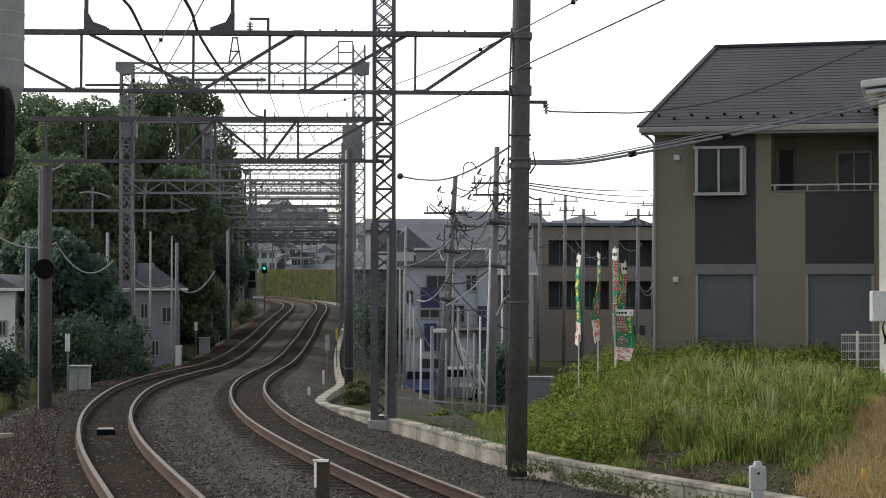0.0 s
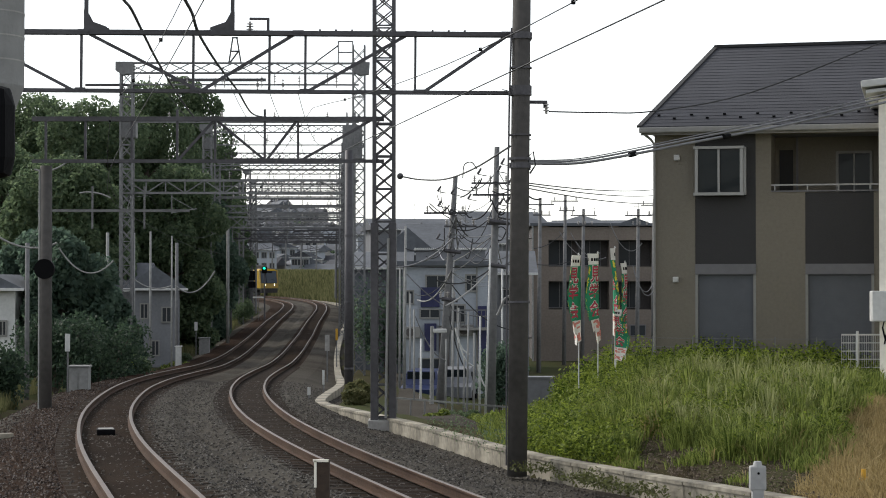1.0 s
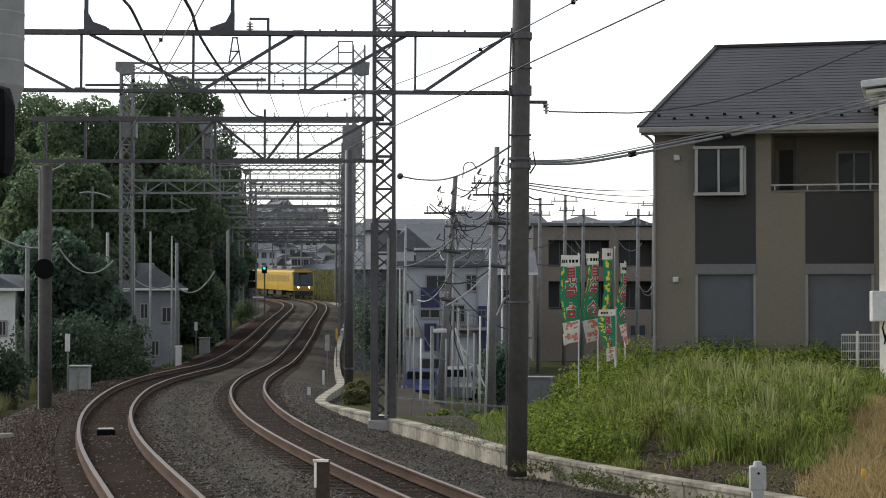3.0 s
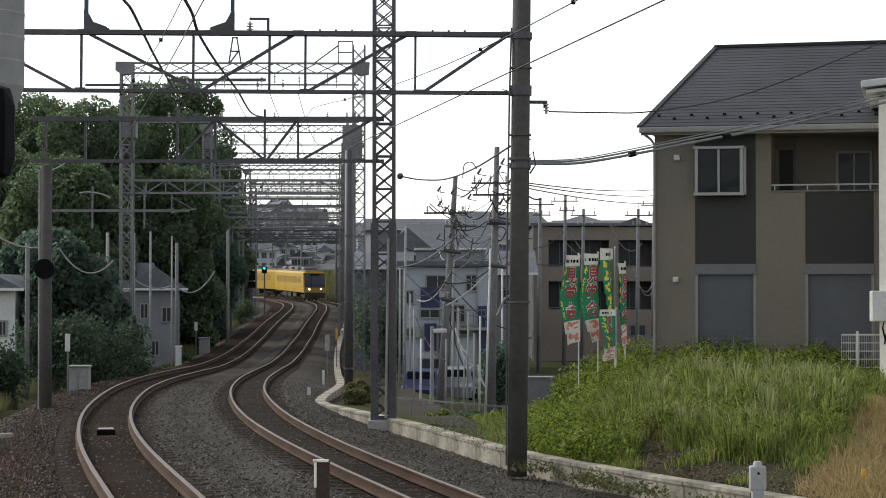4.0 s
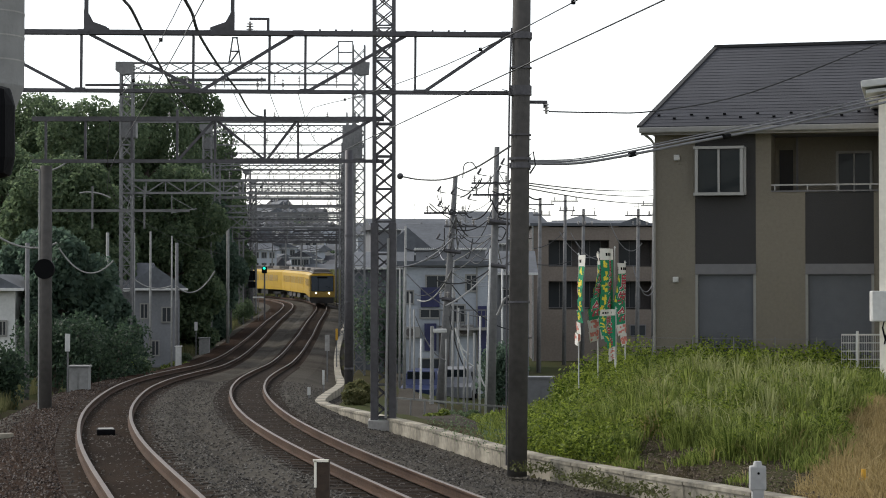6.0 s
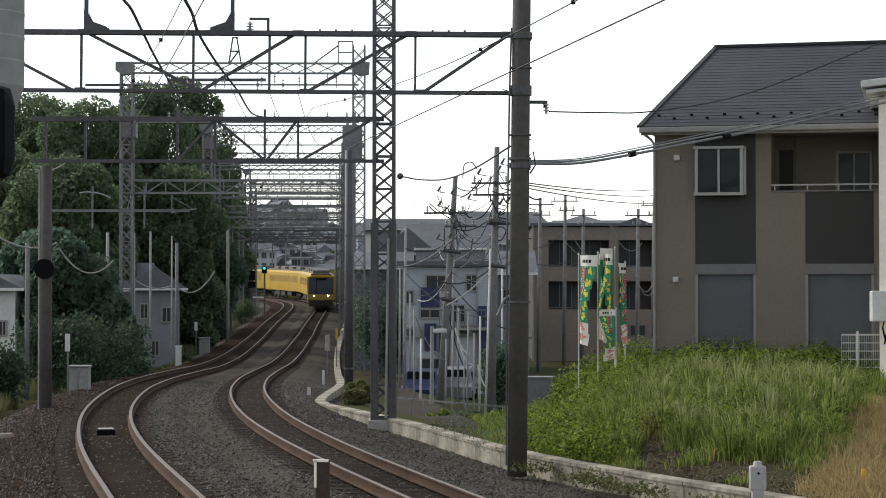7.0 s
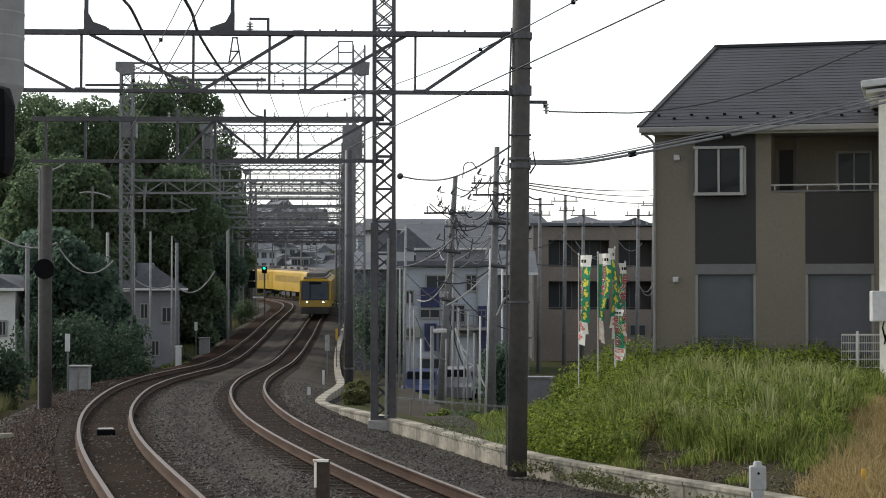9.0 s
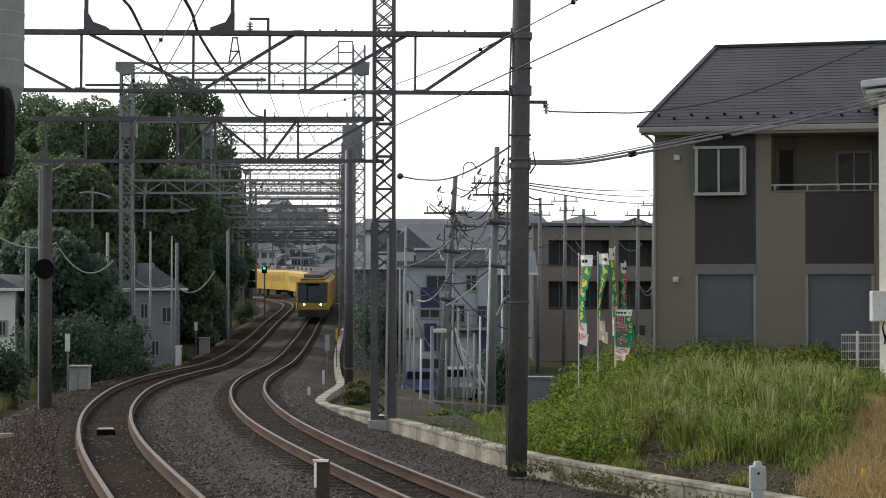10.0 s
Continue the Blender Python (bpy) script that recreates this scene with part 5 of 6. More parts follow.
def cabinet(x, y, top, w, d, label, material):
    zg = ground_z(x, y) - 0.05
    t = thing("trackside_cabinet", Matrix.Translation((x, y, zg)), label, "cabinet", "trackside cabinets")
    h = top - zg
    bm = bmesh.new(); box(bm, (0, 0, h / 2), (w, d, h), bevel=0.02); part("body", bm, material, t)
    bm = bmesh.new(); box(bm, (0, 0, h + 0.03), (w + 0.08, d + 0.08, 0.06), bevel=0.015); part("lid", bm, material, t)
    for k in (-1, 1):
        bm = bmesh.new(); box(bm, (k * w * 0.24, -d / 2 - 0.01, h * 0.5), (w * 0.4, 0.02, h * 0.8)); part("door", bm, material, t)
    return t


cabinet(-11.71, 62, 0.06, 0.62, 0.5, "pale grey trackside relay cabinet", M_POLELIGHT)
cabinet(-14.77, 119, -0.59, 0.62, 0.5, "pale grey trackside relay cabinet", M_POLELIGHT)
cabinet(-13.76, 100, -0.51, 0.28, 0.3, "slim pale trackside terminal box", M_WHITE)


# ---- signals at the far bend ----
def signal(x, y, heads, top, label):
    zg = ground_z(x, y) - 0.1
    t = thing("railway_signal", Matrix.Translation((x, y, zg)), label, "signal", "signals")
    bm = bmesh.new(); tube(bm, (0, 0, 0), (0, 0, top - zg), 0.07, seg=10); part("post", bm, M_STEEL, t)
    for z, w, h, lit in heads:
        bm = bmesh.new(); box(bm, (0, -0.15, z - zg), (w, 0.16, h), bevel=0.06); hd = part("head", bm, M_BLACK, t, "black signal head")
        n = max(2, int(h / 0.3))
        for k in range(n):
            bm = bmesh.new()
            zz = z - zg + h / 2 - h * (k + 0.5) / n
            tube(bm, (0, -0.33, zz), (0, -0.23, zz), 0.11, seg=16)
            part("lens", bm, M_GREENLAMP if lit == k else M_BLACK, hd, "lit green lens" if lit == k else "")
    return t


signal(-16.54, 178, [(4.11, 0.5, 0.62, 0)], 4.79, "slim signal post with a lit green lens")
signal(-18.09, 182, [(3.61, 0.62, 0.9, 9), (2.75, 0.7, 0.6, 9)], 4.57, "dark signal post with two unlit heads")
stand(-16.93, 176, 1.66, 1.0, 0.12, M_WHITE, "low white barrier plate by the signals")


# ---- banners on poles ----
def glyph(character, grow):
    """One printed character as triangles in a unit square."""
    c = bpy.data.curves.new("print", "FONT")
    c.body, c.offset, c.resolution_u = character, grow, 3
    ob = new("print", c)
    me = bpy.data.meshes.new_from_object(ob.evaluated_get(bpy.context.evaluated_depsgraph_get()))
    pts = np.array([v.co[:2] for v in me.vertices])
    lo, hi = pts.min(0) + grow, pts.max(0) - grow
    tris = [tuple(q.vertices) for q in me.polygons]
    bpy.data.objects.remove(ob)
    bpy.data.meshes.remove(me)
    return (pts - lo) / (hi - lo), tris


PRINT = [(glyph(ch, 0.07), glyph(ch, 0.022)) for ch in "\u898b\u5b66\u4f1a"]


def banner(x, y, top, foot, cloth_h, w, seed):
    t = thing("banner", Matrix.Translation((x, y, foot)), "tall green and white advertising banner on a slim pole", "banner", "banners by the mound")
    bm = bmesh.new(); tube(bm, (0, 0, 0), (0, 0, top - foot + 0.06), 0.014, 0.011, 8); part("pole", bm, M_WHITE, t, "white plastic pole")
    n = 8
    bh = cloth_h / n
    pieces = []
    rnd = random.Random(seed)
    bm = bmesh.new(); bar(bm, (0.03, 0, top - foot + 0.02), (-0.02, 0, top - foot + 0.02), 0.02); part("finial", bm, M_WHITE, t)
    for k in range(n):
        # one rigid stretch of cloth, slightly curved, with its print proud on both faces
        def sheet(bm, a0, a1, b0, b1, th, skew=0.0):
            cols = 5
            for sgn in (-1, 1):
                prev = None
                for i in range(cols + 1):
                    u = a0 + (a1 - a0) * i / cols
                    yy = 0.05 * math.sin(u * 5.5 + seed) + sgn * th
                    pair = []
                    for bb in (b0, b1):
                        row = bb + skew * (u - a0)
                        down = (k + row) / n
                        taper = w * (1.0 - 0.30 * max(0.0, down - 0.45) / 0.55)
                        slack = 0.10 * w * math.sin(down * 7.0 + seed) * u
                        pair.append(bm.verts.new((-u * taper, yy + slack, -row * bh - 0.05 * u * down * n * bh)))
                    if prev:
                        bm.faces.new((prev[0], pair[0], pair[1], prev[1]) if sgn > 0 else (prev[0], prev[1], pair[1], pair[0]))
                    prev = pair
        bm = bmesh.new(); sheet(bm, 0, 1, 0, 1.03, 0.001)
        c = part("cloth", bm, M_FABRICW if k == 0 or k >= n - 2 else M_FABRICG, t)
        if k == 0:
            bm = bmesh.new()
            for q in range(6):
                sheet(bm, 0.1 + q * 0.14, 0.2 + q * 0.14, 0.4, 0.68, 0.004)
            tagged(part("lettering", bm, M_BLACK, c), kind="stuff")
        elif k < n - 2:
            # the large characters run down the cloth beside the pole
            for layer, (nm, m, th) in enumerate((("lettering_outline", M_FABRICW, 0.004), ("lettering", M_FABRICR, 0.008))):
                bm = bmesh.new()
                for j in range(3):
                    pts, tris = PRINT[j][layer]
                    cut = bmesh.new()
                    vs = [cut.verts.new((0.62 - 0.46 * gx, 0, 1.15 + 1.6 * j + 1.42 * (1 - gy))) for gx, gy in pts]
                    for q in tris:
                        try:
                            cut.faces.new([vs[i] for i in q])
                        except ValueError:
                            pass
                    for edge, side in ((k, -1), (k + 1, 1)):
                        bmesh.ops.bisect_plane(cut, geom=cut.verts[:] + cut.edges[:] + cut.faces[:], plane_co=(0, 0, edge), plane_no=(0, 0, side), clear_outer=True)
                    for sgn in (-1, 1):
                        at = {}
                        for v in cut.verts:
                            u, row = v.co.x, v.co.z - k
                            down = (k + row) / n
                            taper = w * (1.0 - 0.30 * max(0.0, down - 0.45) / 0.55)
                            yy = 0.05 * math.sin(u * 5.5 + seed) + sgn * th + 0.10 * w * math.sin(down * 7.0 + seed) * u
                            at[v] = bm.verts.new((-u * taper, yy, -row * bh - 0.05 * u * down * n * bh))
                        for q in cut.faces:
                            bm.faces.new([at[v] for v in q.verts])
                    cut.free()
                if len(bm.faces):
                    tagged(part(nm, bm, m, c), kind="stuff")
                else:
                    bm.free()
            bm = bmesh.new()
            for q in range(6):
                a, e = rnd.uniform(0.66, 0.84), rnd.uniform(0.05, 0.65)
                sheet(bm, a, a + rnd.uniform(0.06, 0.16), e, e + rnd.uniform(0.1, 0.35), 0.005, rnd.uniform(-1, 1))
            tagged(part("side_lettering", bm, M_FABRICY, c), kind="stuff")
        else:
            bm = bmesh.new()
            for q in range(9):
                a, e = rnd.uniform(0.05, 0.7), rnd.uniform(0.05, 0.7)
                sheet(bm, a, a + rnd.uniform(0.12, 0.28), e, e + rnd.uniform(0.15, 0.3), 0.004 + 0.001 * q, rnd.uniform(-0.6, 0.6))
            tagged(part("picture_print", bm, M_FABRICP, c), kind="stuff")
        pieces.append((c, -k * bh))
    return t, pieces, top - foot


BT = (0.0, 0.5, 1.0, 1.5, 2.0, 2.5, 4.0, 4.5, 5.0, 5.5, 7.0, 7.5, 8.0, 8.5, 9.0, 10.0)
BANNERS = []
for (x, y, top, ch, w, turn) in (
        (3.05, 43.2, 3.37, 1.92, 0.56, (82, 77, 60, 35, 24, 27, 45, 60, 66, 77, 122, 99, 100, 100, 108, 108)),
        (3.5, 43.4, 3.41, 1.92, 0.56, (85, 78, 60, 65, 65, 55, 50, 50, 57, 65, 118, 120, 126, 120, 110, 108)),
        (3.9, 43.6, 3.53, 1.95, 0.56, (95, 90, 85, 65, 72, 60, 60, 55, 45, 50, 60, 95, 100, 100, 75, 82)),
        (4.15, 43.8, 3.2, 1.8, 0.5, (75, 72, 78, 80, 74, 76, 70, 66, 62, 64, 72, 76, 80, 74, 70, 78)),
        (3.87, 43.0, 2.16, 1.1, 0.5, (138, 122, 100, 75, 42, 36, 40, 35, 34, 45, 42, 85, 95, 92, 108, 132))):
    BANNERS.append((*banner(x, y, top, min(ground_z(x, y), top - ch - 0.3) - 0.1, ch, w, int(x * 10)), turn))


# ---- white neighbouring house, fence and meter box ----
def neighbour():
    t = thing("house", pose(9.2, 40.5, 0, 0, 0, -14), "cream rendered house corner with white eaves", "house")
    part("wall", slab(0, 5, 0, 6, -0.5, 6.67), M_CREAM, t)
    part("wall", slab(0.12, 5, 0.1, 6, 6.67, 6.81), M_CREAM, t)
    bm = bmesh.new()
    box(bm, (2.3, 0, 0), (4.9, 6.4, 0.08), pose(-0.1, 2.8, 6.77, 0, -6, 0), bevel=0.02)
    part("soffit", bm, M_WHITE, t)
    bm = bmesh.new()
    box(bm, (2.3, 0, 0), (4.9, 6.6, 0.15), pose(-0.2, 2.8, 6.92, 0, -6, 0), bevel=0.03)
    part("gutter", bm, M_WHITE, t, "white gutter")
    bm = bmesh.new()
    v = [bm.verts.new(p) for p in ((0.3, -0.3, 7.19), (5, -0.3, 7.19), (5, 6, 7.19), (0.3, 6, 7.19), (2.4, -0.3, 9.4), (2.4, 6, 9.4))]
    for q in ((0, 4, 5, 3), (1, 2, 5, 4), (0, 1, 4), (2, 3, 5), (0, 3, 2, 1)):
        bm.faces.new([v[i] for i in q])
    part("roof", bm, M_SLATE, t)
    m = thing("meter_box", Matrix.Translation((9.15, 40.32, 2.26)), "pale grey electric meter box with black cables", "meter box")
    bm = bmesh.new(); box(bm, (0.03, 0, 0), (0.4, 0.3, 0.64), bevel=0.025); part("box", bm, M_WHITE, m)
    bm = bmesh.new(); ribbon(bm, [(0.1, -0.05, -0.3), (0.06, -0.06, -0.45), (0.12, -0.05, -0.7)], 0.02, 6); ribbon(bm, [(0.15, -0.05, -0.3), (0.16, -0.06, -0.5), (0.1, -0.05, -0.8)], 0.02, 6); part("cable", bm, M_BLACK, m)
    f = thing("mesh_fence", Matrix.Translation((8.78, 42.3, 0.71)), "white steel mesh fence with round posts", "fence")
    for k in range(3):
        bm = bmesh.new(); tube(bm, (0.34 + k * 0.62, 0, -0.3), (0.34 + k * 0.62, 0, 0.98), 0.03, seg=10); part("post", bm, M_WHITE, f)
    for z in (0.9, 0.72, 0.54, 0.36, 0.18, 0.0):
        bm = bmesh.new(); bar(bm, (0, 0.03, z), (2.2, 0.03, z), 0.02 if z < 0.9 else 0.035); part("rail", bm, M_WHITE, f)
    bm = bmesh.new()
    for k in range(44):
        bar(bm, (k * 0.05, 0.035, -0.05), (k * 0.05, 0.035, 0.9), 0.007)
    tagged(part("mesh_wires", bm, M_WHITE, f), kind="stuff")


neighbour()

fence = thing("wire_fence", Matrix.Translation((3.9, 44.6, 0)), "thin weathered wire fence before the house", "fence")
for k in range(8):
    x = 0.9 * k
    y, zg = -0.35 - 0.21 * k, GZ(3.9 + 0.9 * k, 44.2 - 0.21 * k)
    bm = bmesh.new(); tube(bm, (x, y, zg - 0.2), (x, y, 1.53), 0.014, seg=6); part("post", bm, M_STEELGREY, fence)
for z in (1.5, 1.3, 1.1):
    bm = bmesh.new(); ribbon(bm, [(0, -0.35, z), (3.15, -1.08, z - 0.02), (6.3, -1.82, z)], 0.005, 4); part("strand", bm, M_STEELGREY, fence)


# unidentified platform equipment, grey tube and black hood; post and arm added out of view
def platform_lamp():
    t = thing("platform_lamp", Matrix.Translation((-2.6, 8.0, -0.7)), "grey ribbed tube with black hood on a post", "lamp")
    bm = bmesh.new(); tube(bm, (0, 0, 0), (0, 0, 6), 0.07, seg=14); part("post", bm, M_STEELGREY, t)
    bm = bmesh.new(); bar(bm, (0, 0, 5.5), (0.75, 0, 5.5), 0.06); part("arm", bm, M_STEELGREY, t)
    cx = -1.92 + 2.6
    zb = 3.43 + 0.7
    bm = bmesh.new()
    tube(bm, (cx, 0, zb + 0.1), (cx, 0, 5.5), 0.17, seg=28); tube(bm, (cx, 0, zb - 0.02), (cx, 0, zb + 0.1), 0.125, 0.17, 28)
    part("tube", bm, M_POLELIGHT, t, "pale grey tube")
    for k in range(8):
        bm = bmesh.new(); tube(bm, (cx, 0, zb + 0.2 + k * 0.1), (cx, 0, zb + 0.206 + k * 0.1), 0.1715, seg=28); part("joint", bm, M_CONC, t)
    bm = bmesh.new()
    z0, z1 = 3.12 + 0.7, 3.51 + 0.7
    xr = -1.72 + 2.6
    box(bm, (xr - 0.2, -0.3, (z0 + z1) / 2), (0.4, 0.2, z1 - z0), bevel=0.09)
    part("hood", bm, M_BLACK, t, "black rounded hood")
    bm = bmesh.new(); bar(bm, (0, -0.2, (z0 + z1) / 2), (xr - 0.2, -0.25, (z0 + z1) / 2), 0.05); part("hood_arm", bm, M_BLACK, t)


platform_lamp()


# ---- the town beyond the kerb ----
def windows_on(t, wall_y, items, frame_m=M_GUTTER, glass=M_FARGLASS):
    """Framed windows on a wall that faces the line: (x, z, w, h)."""
    for x, z, w, h in items:
        bm = bmesh.new()
        for a in (-1, 1):
            box(bm, (x + a * w / 2, wall_y - 0.03, z), (0.07, 0.1, h + 0.07))
            box(bm, (x, wall_y - 0.03, z + a * h / 2), (w - 0.07, 0.1, 0.07))
        box(bm, (x, wall_y - 0.03, z), (0.05, 0.06, h - 0.07))
        win = part("window", bm, frame_m, t)
        bm = bmesh.new(); box(bm, (x, wall_y - 0.01, z), (w - 0.07, 0.03, h - 0.07)); part("pane", bm, glass, win)


def small_house(x, y, z, w, d, h, rise, wall_m, roof_m, label, turn=0.0, axis="x", wins=(), group="houses of the town", antenna=False):
    t = thing("house", pose(x, y, z, 0, 0, turn), label, "house", group)
    part("wall", slab(-w / 2, w / 2, 0, d, 0, h), wall_m, t)
    bm = bmesh.new()
    o = 0.45
    if axis == "x":
        pts = [(-w / 2 - o, -o, h), (w / 2 + o, -o, h), (w / 2 + o, d + o, h), (-w / 2 - o, d + o, h), (-w / 2 - o, d / 2, h + rise), (w / 2 + o, d / 2, h + rise)]
        quads = ((0, 1, 5, 4), (2, 3, 4, 5), (1, 2, 5), (3, 0, 4), (3, 2, 1, 0))
    else:
        pts = [(-w / 2 - o, -o, h), (w / 2 + o, -o, h), (w / 2 + o, d + o, h), (-w / 2 - o, d + o, h), (0, -o, h + rise), (0, d + o, h + rise)]
        quads = ((0, 4, 5, 3), (1, 2, 5, 4), (0, 1, 4), (2, 3, 5), (3, 2, 1, 0))
    v = [bm.verts.new(p) for p in pts]
    for q in quads:
        bm.faces.new([v[i] for i in q])
    part("roof", bm, roof_m, t)
    bm = bmesh.new(); bar(bm, (-w / 2 - o, -o, h - 0.02), (w / 2 + o, -o, h - 0.02), 0.12); part("gutter", bm, M_WHITE, t)
    windows_on(t, 0.0, wins)
    if antenna:
        bm = bmesh.new()
        bar(bm, (0, d / 2, h + rise), (0, d / 2, h + rise + 1.7), 0.04)
        for k in range(5):
            bar(bm, (-0.5 + 0.25 * k, d / 2, h + rise + 1.4), (-0.5 + 0.25 * k, d / 2 + 0.6, h + rise + 1.4), 0.02)
        bar(bm, (-0.6, d / 2, h + rise + 1.4), (0.6, d / 2, h + rise + 1.4), 0.03)
        part("antenna", bm, M_STEEL, t)
    return t


# white house with navy panels
wh = thing("house", Matrix.Translation((0.1, 88, -2.35)), "pale two-storey house with navy panels facing the line", "house", "houses of the town")
part("wall", slab(-1.95, 1.95, 0, 7, 0, 5.95), M_HOUSEWHITE, wh)
part("roof", slab(-2.2, 2.2, -0.4, 7.3, 5.95, 6.15), M_TILEROOF, wh)
windows_on(wh, 0, [(-0.35, 5.2, 1.05, 0.6), (1.2, 5.15, 0.5, 0.75), (-1.65, 4.5, 0.4, 0.6), (-0.7, 3.75, 0.9, 0.4), (0.55, 3.75, 0.7, 0.8), (-0.6, 1.0, 1.2, 1.4)])
part("panel", slab(-1.12, -0.25, -0.12, 0.0, 4.05, 4.95), M_BLUE, wh, "navy blue sign panel")
part("panel", slab(-0.95, -0.4, -0.1, 0.0, 2.05, 3.3), M_BLUE, wh)
part("panel", slab(1.5, 1.9, -0.1, 0.0, 1.5, 4.1), M_BLUE, wh)
part("panel", slab(-0.3, 0.2, -0.1, 0.0, 0.6, 3.2), M_APARTDARK, wh)
for x, z in ((-1.5, 2.9), (0.95, 3.0), (0.95, 0.9)):
    bm = bmesh.new(); box(bm, (x, -0.22, z), (0.72, 0.3, 0.52), bevel=0.03)
    ac = part("air_conditioner", bm, M_GUTTER, wh, "pale outdoor air-conditioner unit")
    bm = bmesh.new(); tube(bm, (x - 0.1, -0.39, z), (x - 0.1, -0.37, z), 0.2, seg=18); part("fan_grille", bm, M_APARTDARK, ac)
for x in (-1.88, 0.38, 1.45):
    bm = bmesh.new(); tube(bm, (x, -0.06, 0), (x, -0.06, 5.9), 0.035, seg=8); part("downpipe", bm, M_GUTTER, wh)
part("balcony_floor", slab(-0.3, 1.9, -0.8, 0.0, 3.0, 3.12), M_GUTTER, wh)
for k in range(12):
    bm = bmesh.new(); bar(bm, (-0.25 + 0.19 * k, -0.76, 3.12), (-0.25 + 0.19 * k, -0.76, 3.9), 0.035); part("baluster", bm, M_POLEMID, wh)
bm = bmesh.new(); bar(bm, (-0.3, -0.76, 3.92), (1.9, -0.76, 3.92), 0.06); part("handrail", bm, M_POLEMID, wh)
small_house(0.53, 112, -2.0, 4.6, 8, 6.3, 2.1, M_HOUSEGREY, M_TILEROOF, "grey house with a pale blue-grey gable roof", 0, "x", [(-1.2, 5.5, 0.9, 0.8), (1.0, 5.5, 0.9, 0.8)])
small_house(-1.9, 104, -2.0, 2.4, 6, 6.4, 1.4, M_HOUSEGREY, M_TILEROOF, "grey narrow house with a gable end", 0, "y", [(0, 6.9, 0.4, 0.4), (-0.2, 4.9, 0.8, 0.9), (0.2, 2.4, 0.8, 1.0)])
small_house(-3.29, 100, -2.6, 2.6, 6, 6.2, 0.9, M_SLATEWALL, M_TILEROOF, "plain grey house between the masts", 0, "x", [(0.3, 4.0, 0.8, 0.8)])
lean = thing("shed_roof", Matrix.Translation((0.47, 94, 4.42)), "white ribbed metal roof edge over a lean-to", "roof", "houses of the town")
part("sheet", slab(-1.9, 1.7, 0, 2.5, 0, 0.05), M_WHITE, lean)
bm = bmesh.new()
for k in range(36):
    box(bm, (-1.85 + 0.1 * k, 1.2, 0.08), (0.05, 2.5, 0.06))
tagged(part("ribs", bm, M_WHITE, lean), kind="stuff")
part("wall", slab(-1.8, 1.6, 0.2, 2.4, -6.6, 0), M_HOUSEGREY, lean)
small_house(2.88, 98, -2.3, 3.0, 6, 5.6, 1.2, M_HOUSEGREY, M_TILEROOF, "grey house behind the poles", 0, "x", [(-0.7, 4.4, 0.8, 0.8), (0.5, 4.4, 0.8, 0.8), (-0.7, 1.8, 0.8, 1.0)])


def apartment():
    y = 125.0
    t = thing("apartment_building", Matrix.Translation((10.07, y, -2.4)), "brown tiled apartment building with deep balconies", "apartment building")
    w, d = 8.4, 9.0
    # wall behind the balconies: recess shade is put into its darker colour
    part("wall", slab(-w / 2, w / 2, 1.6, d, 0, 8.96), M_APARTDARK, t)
    part("wall", slab(-w / 2, w / 2, 0, 1.6, 0, 2.53), M_APART, t)
    for a, b in ((-w / 2, -w / 2 + 1.0), (0.75, 1.35), (w / 2 - 0.6, w / 2)):
        part("column", slab(a, b, 0, 1.6, 2.53, 8.96), M_APART, t)
    for lo, hi in ((5.36, 6.31), (2.53, 3.52), (8.04, 8.89)):
        for a, b in ((-w / 2 + 1.0, 0.75), (1.35, w / 2 - 0.6)):
            part("balcony_wall", slab(a, b, 0.02, 0.2, lo, hi), M_APART, t)
            part("balcony_floor", slab(a, b, 0.2, 1.6, lo, lo + 0.15), M_CONC, t)
    part("roof", slab(-w / 2 - 0.2, w / 2 + 0.2, -0.2, d, 8.96, 9.14), M_TILEROOF, t)
    bm = bmesh.new()
    v = [bm.verts.new(p) for p in ((-3.0, 2, 9.11), (1.4, 2, 9.11), (1.4, 8, 9.11), (-3, 8, 9.11), (-0.9, 4.5, 9.77), (-0.5, 4.5, 9.77))]
    for q in ((0, 1, 5, 4), (1, 2, 5), (2, 3, 4, 5), (3, 0, 4), (3, 2, 1, 0)):
        bm.faces.new([v[i] for i in q])
    part("penthouse_roof", bm, M_TILEROOF, t)
    for zc in (4.48, 7.23):
        windows_on(t, 1.6, [(-2.4, zc, 1.6, 1.7), (-0.4, zc, 1.4, 1.7), (2.2, zc, 1.4, 1.7)], M_BAND)
    windows_on(t, 0, [(2.6, 2.16, 1.0, 0.7)], M_BAND)
    bm = bmesh.new(); ribbon(bm, [(-w / 2 - 0.03, -0.06, 0), (-w / 2 - 0.03, -0.06, 8.96)], 0.06, 8); part("downpipe", bm, M_POLELIGHT, t)


apartment()
rnd = random.Random(31)
# roofs along the skyline
for px, y, top, w in ((-2.18, 190, 9.41, 9), (7.12, 200, 10.52, 8), (12.41, 210, 9.8, 9), (21.56, 215, 10.29, 8), (3.49, 180, 8.68, 8), (17.21, 220, 10.27, 9), (-5.81, 210, 9.68, 7), (0.82, 175, 7.85, 9)):
    rise = rnd.uniform(1.2, 2.0)
    h = top - rise + 1.0
    small_house(px, y, -1.0, w, 8, h, rise, rnd.choice((M_HOUSEGREY, M_HOUSEWHITE)), M_TILEROOF, "distant house with a grey tiled roof", rnd.uniform(-20, 20), rnd.choice("xy"), [(k * 1.7 - 1.7, h - 1.5, 1.0, 1.0) for k in range(3)], antenna=True)
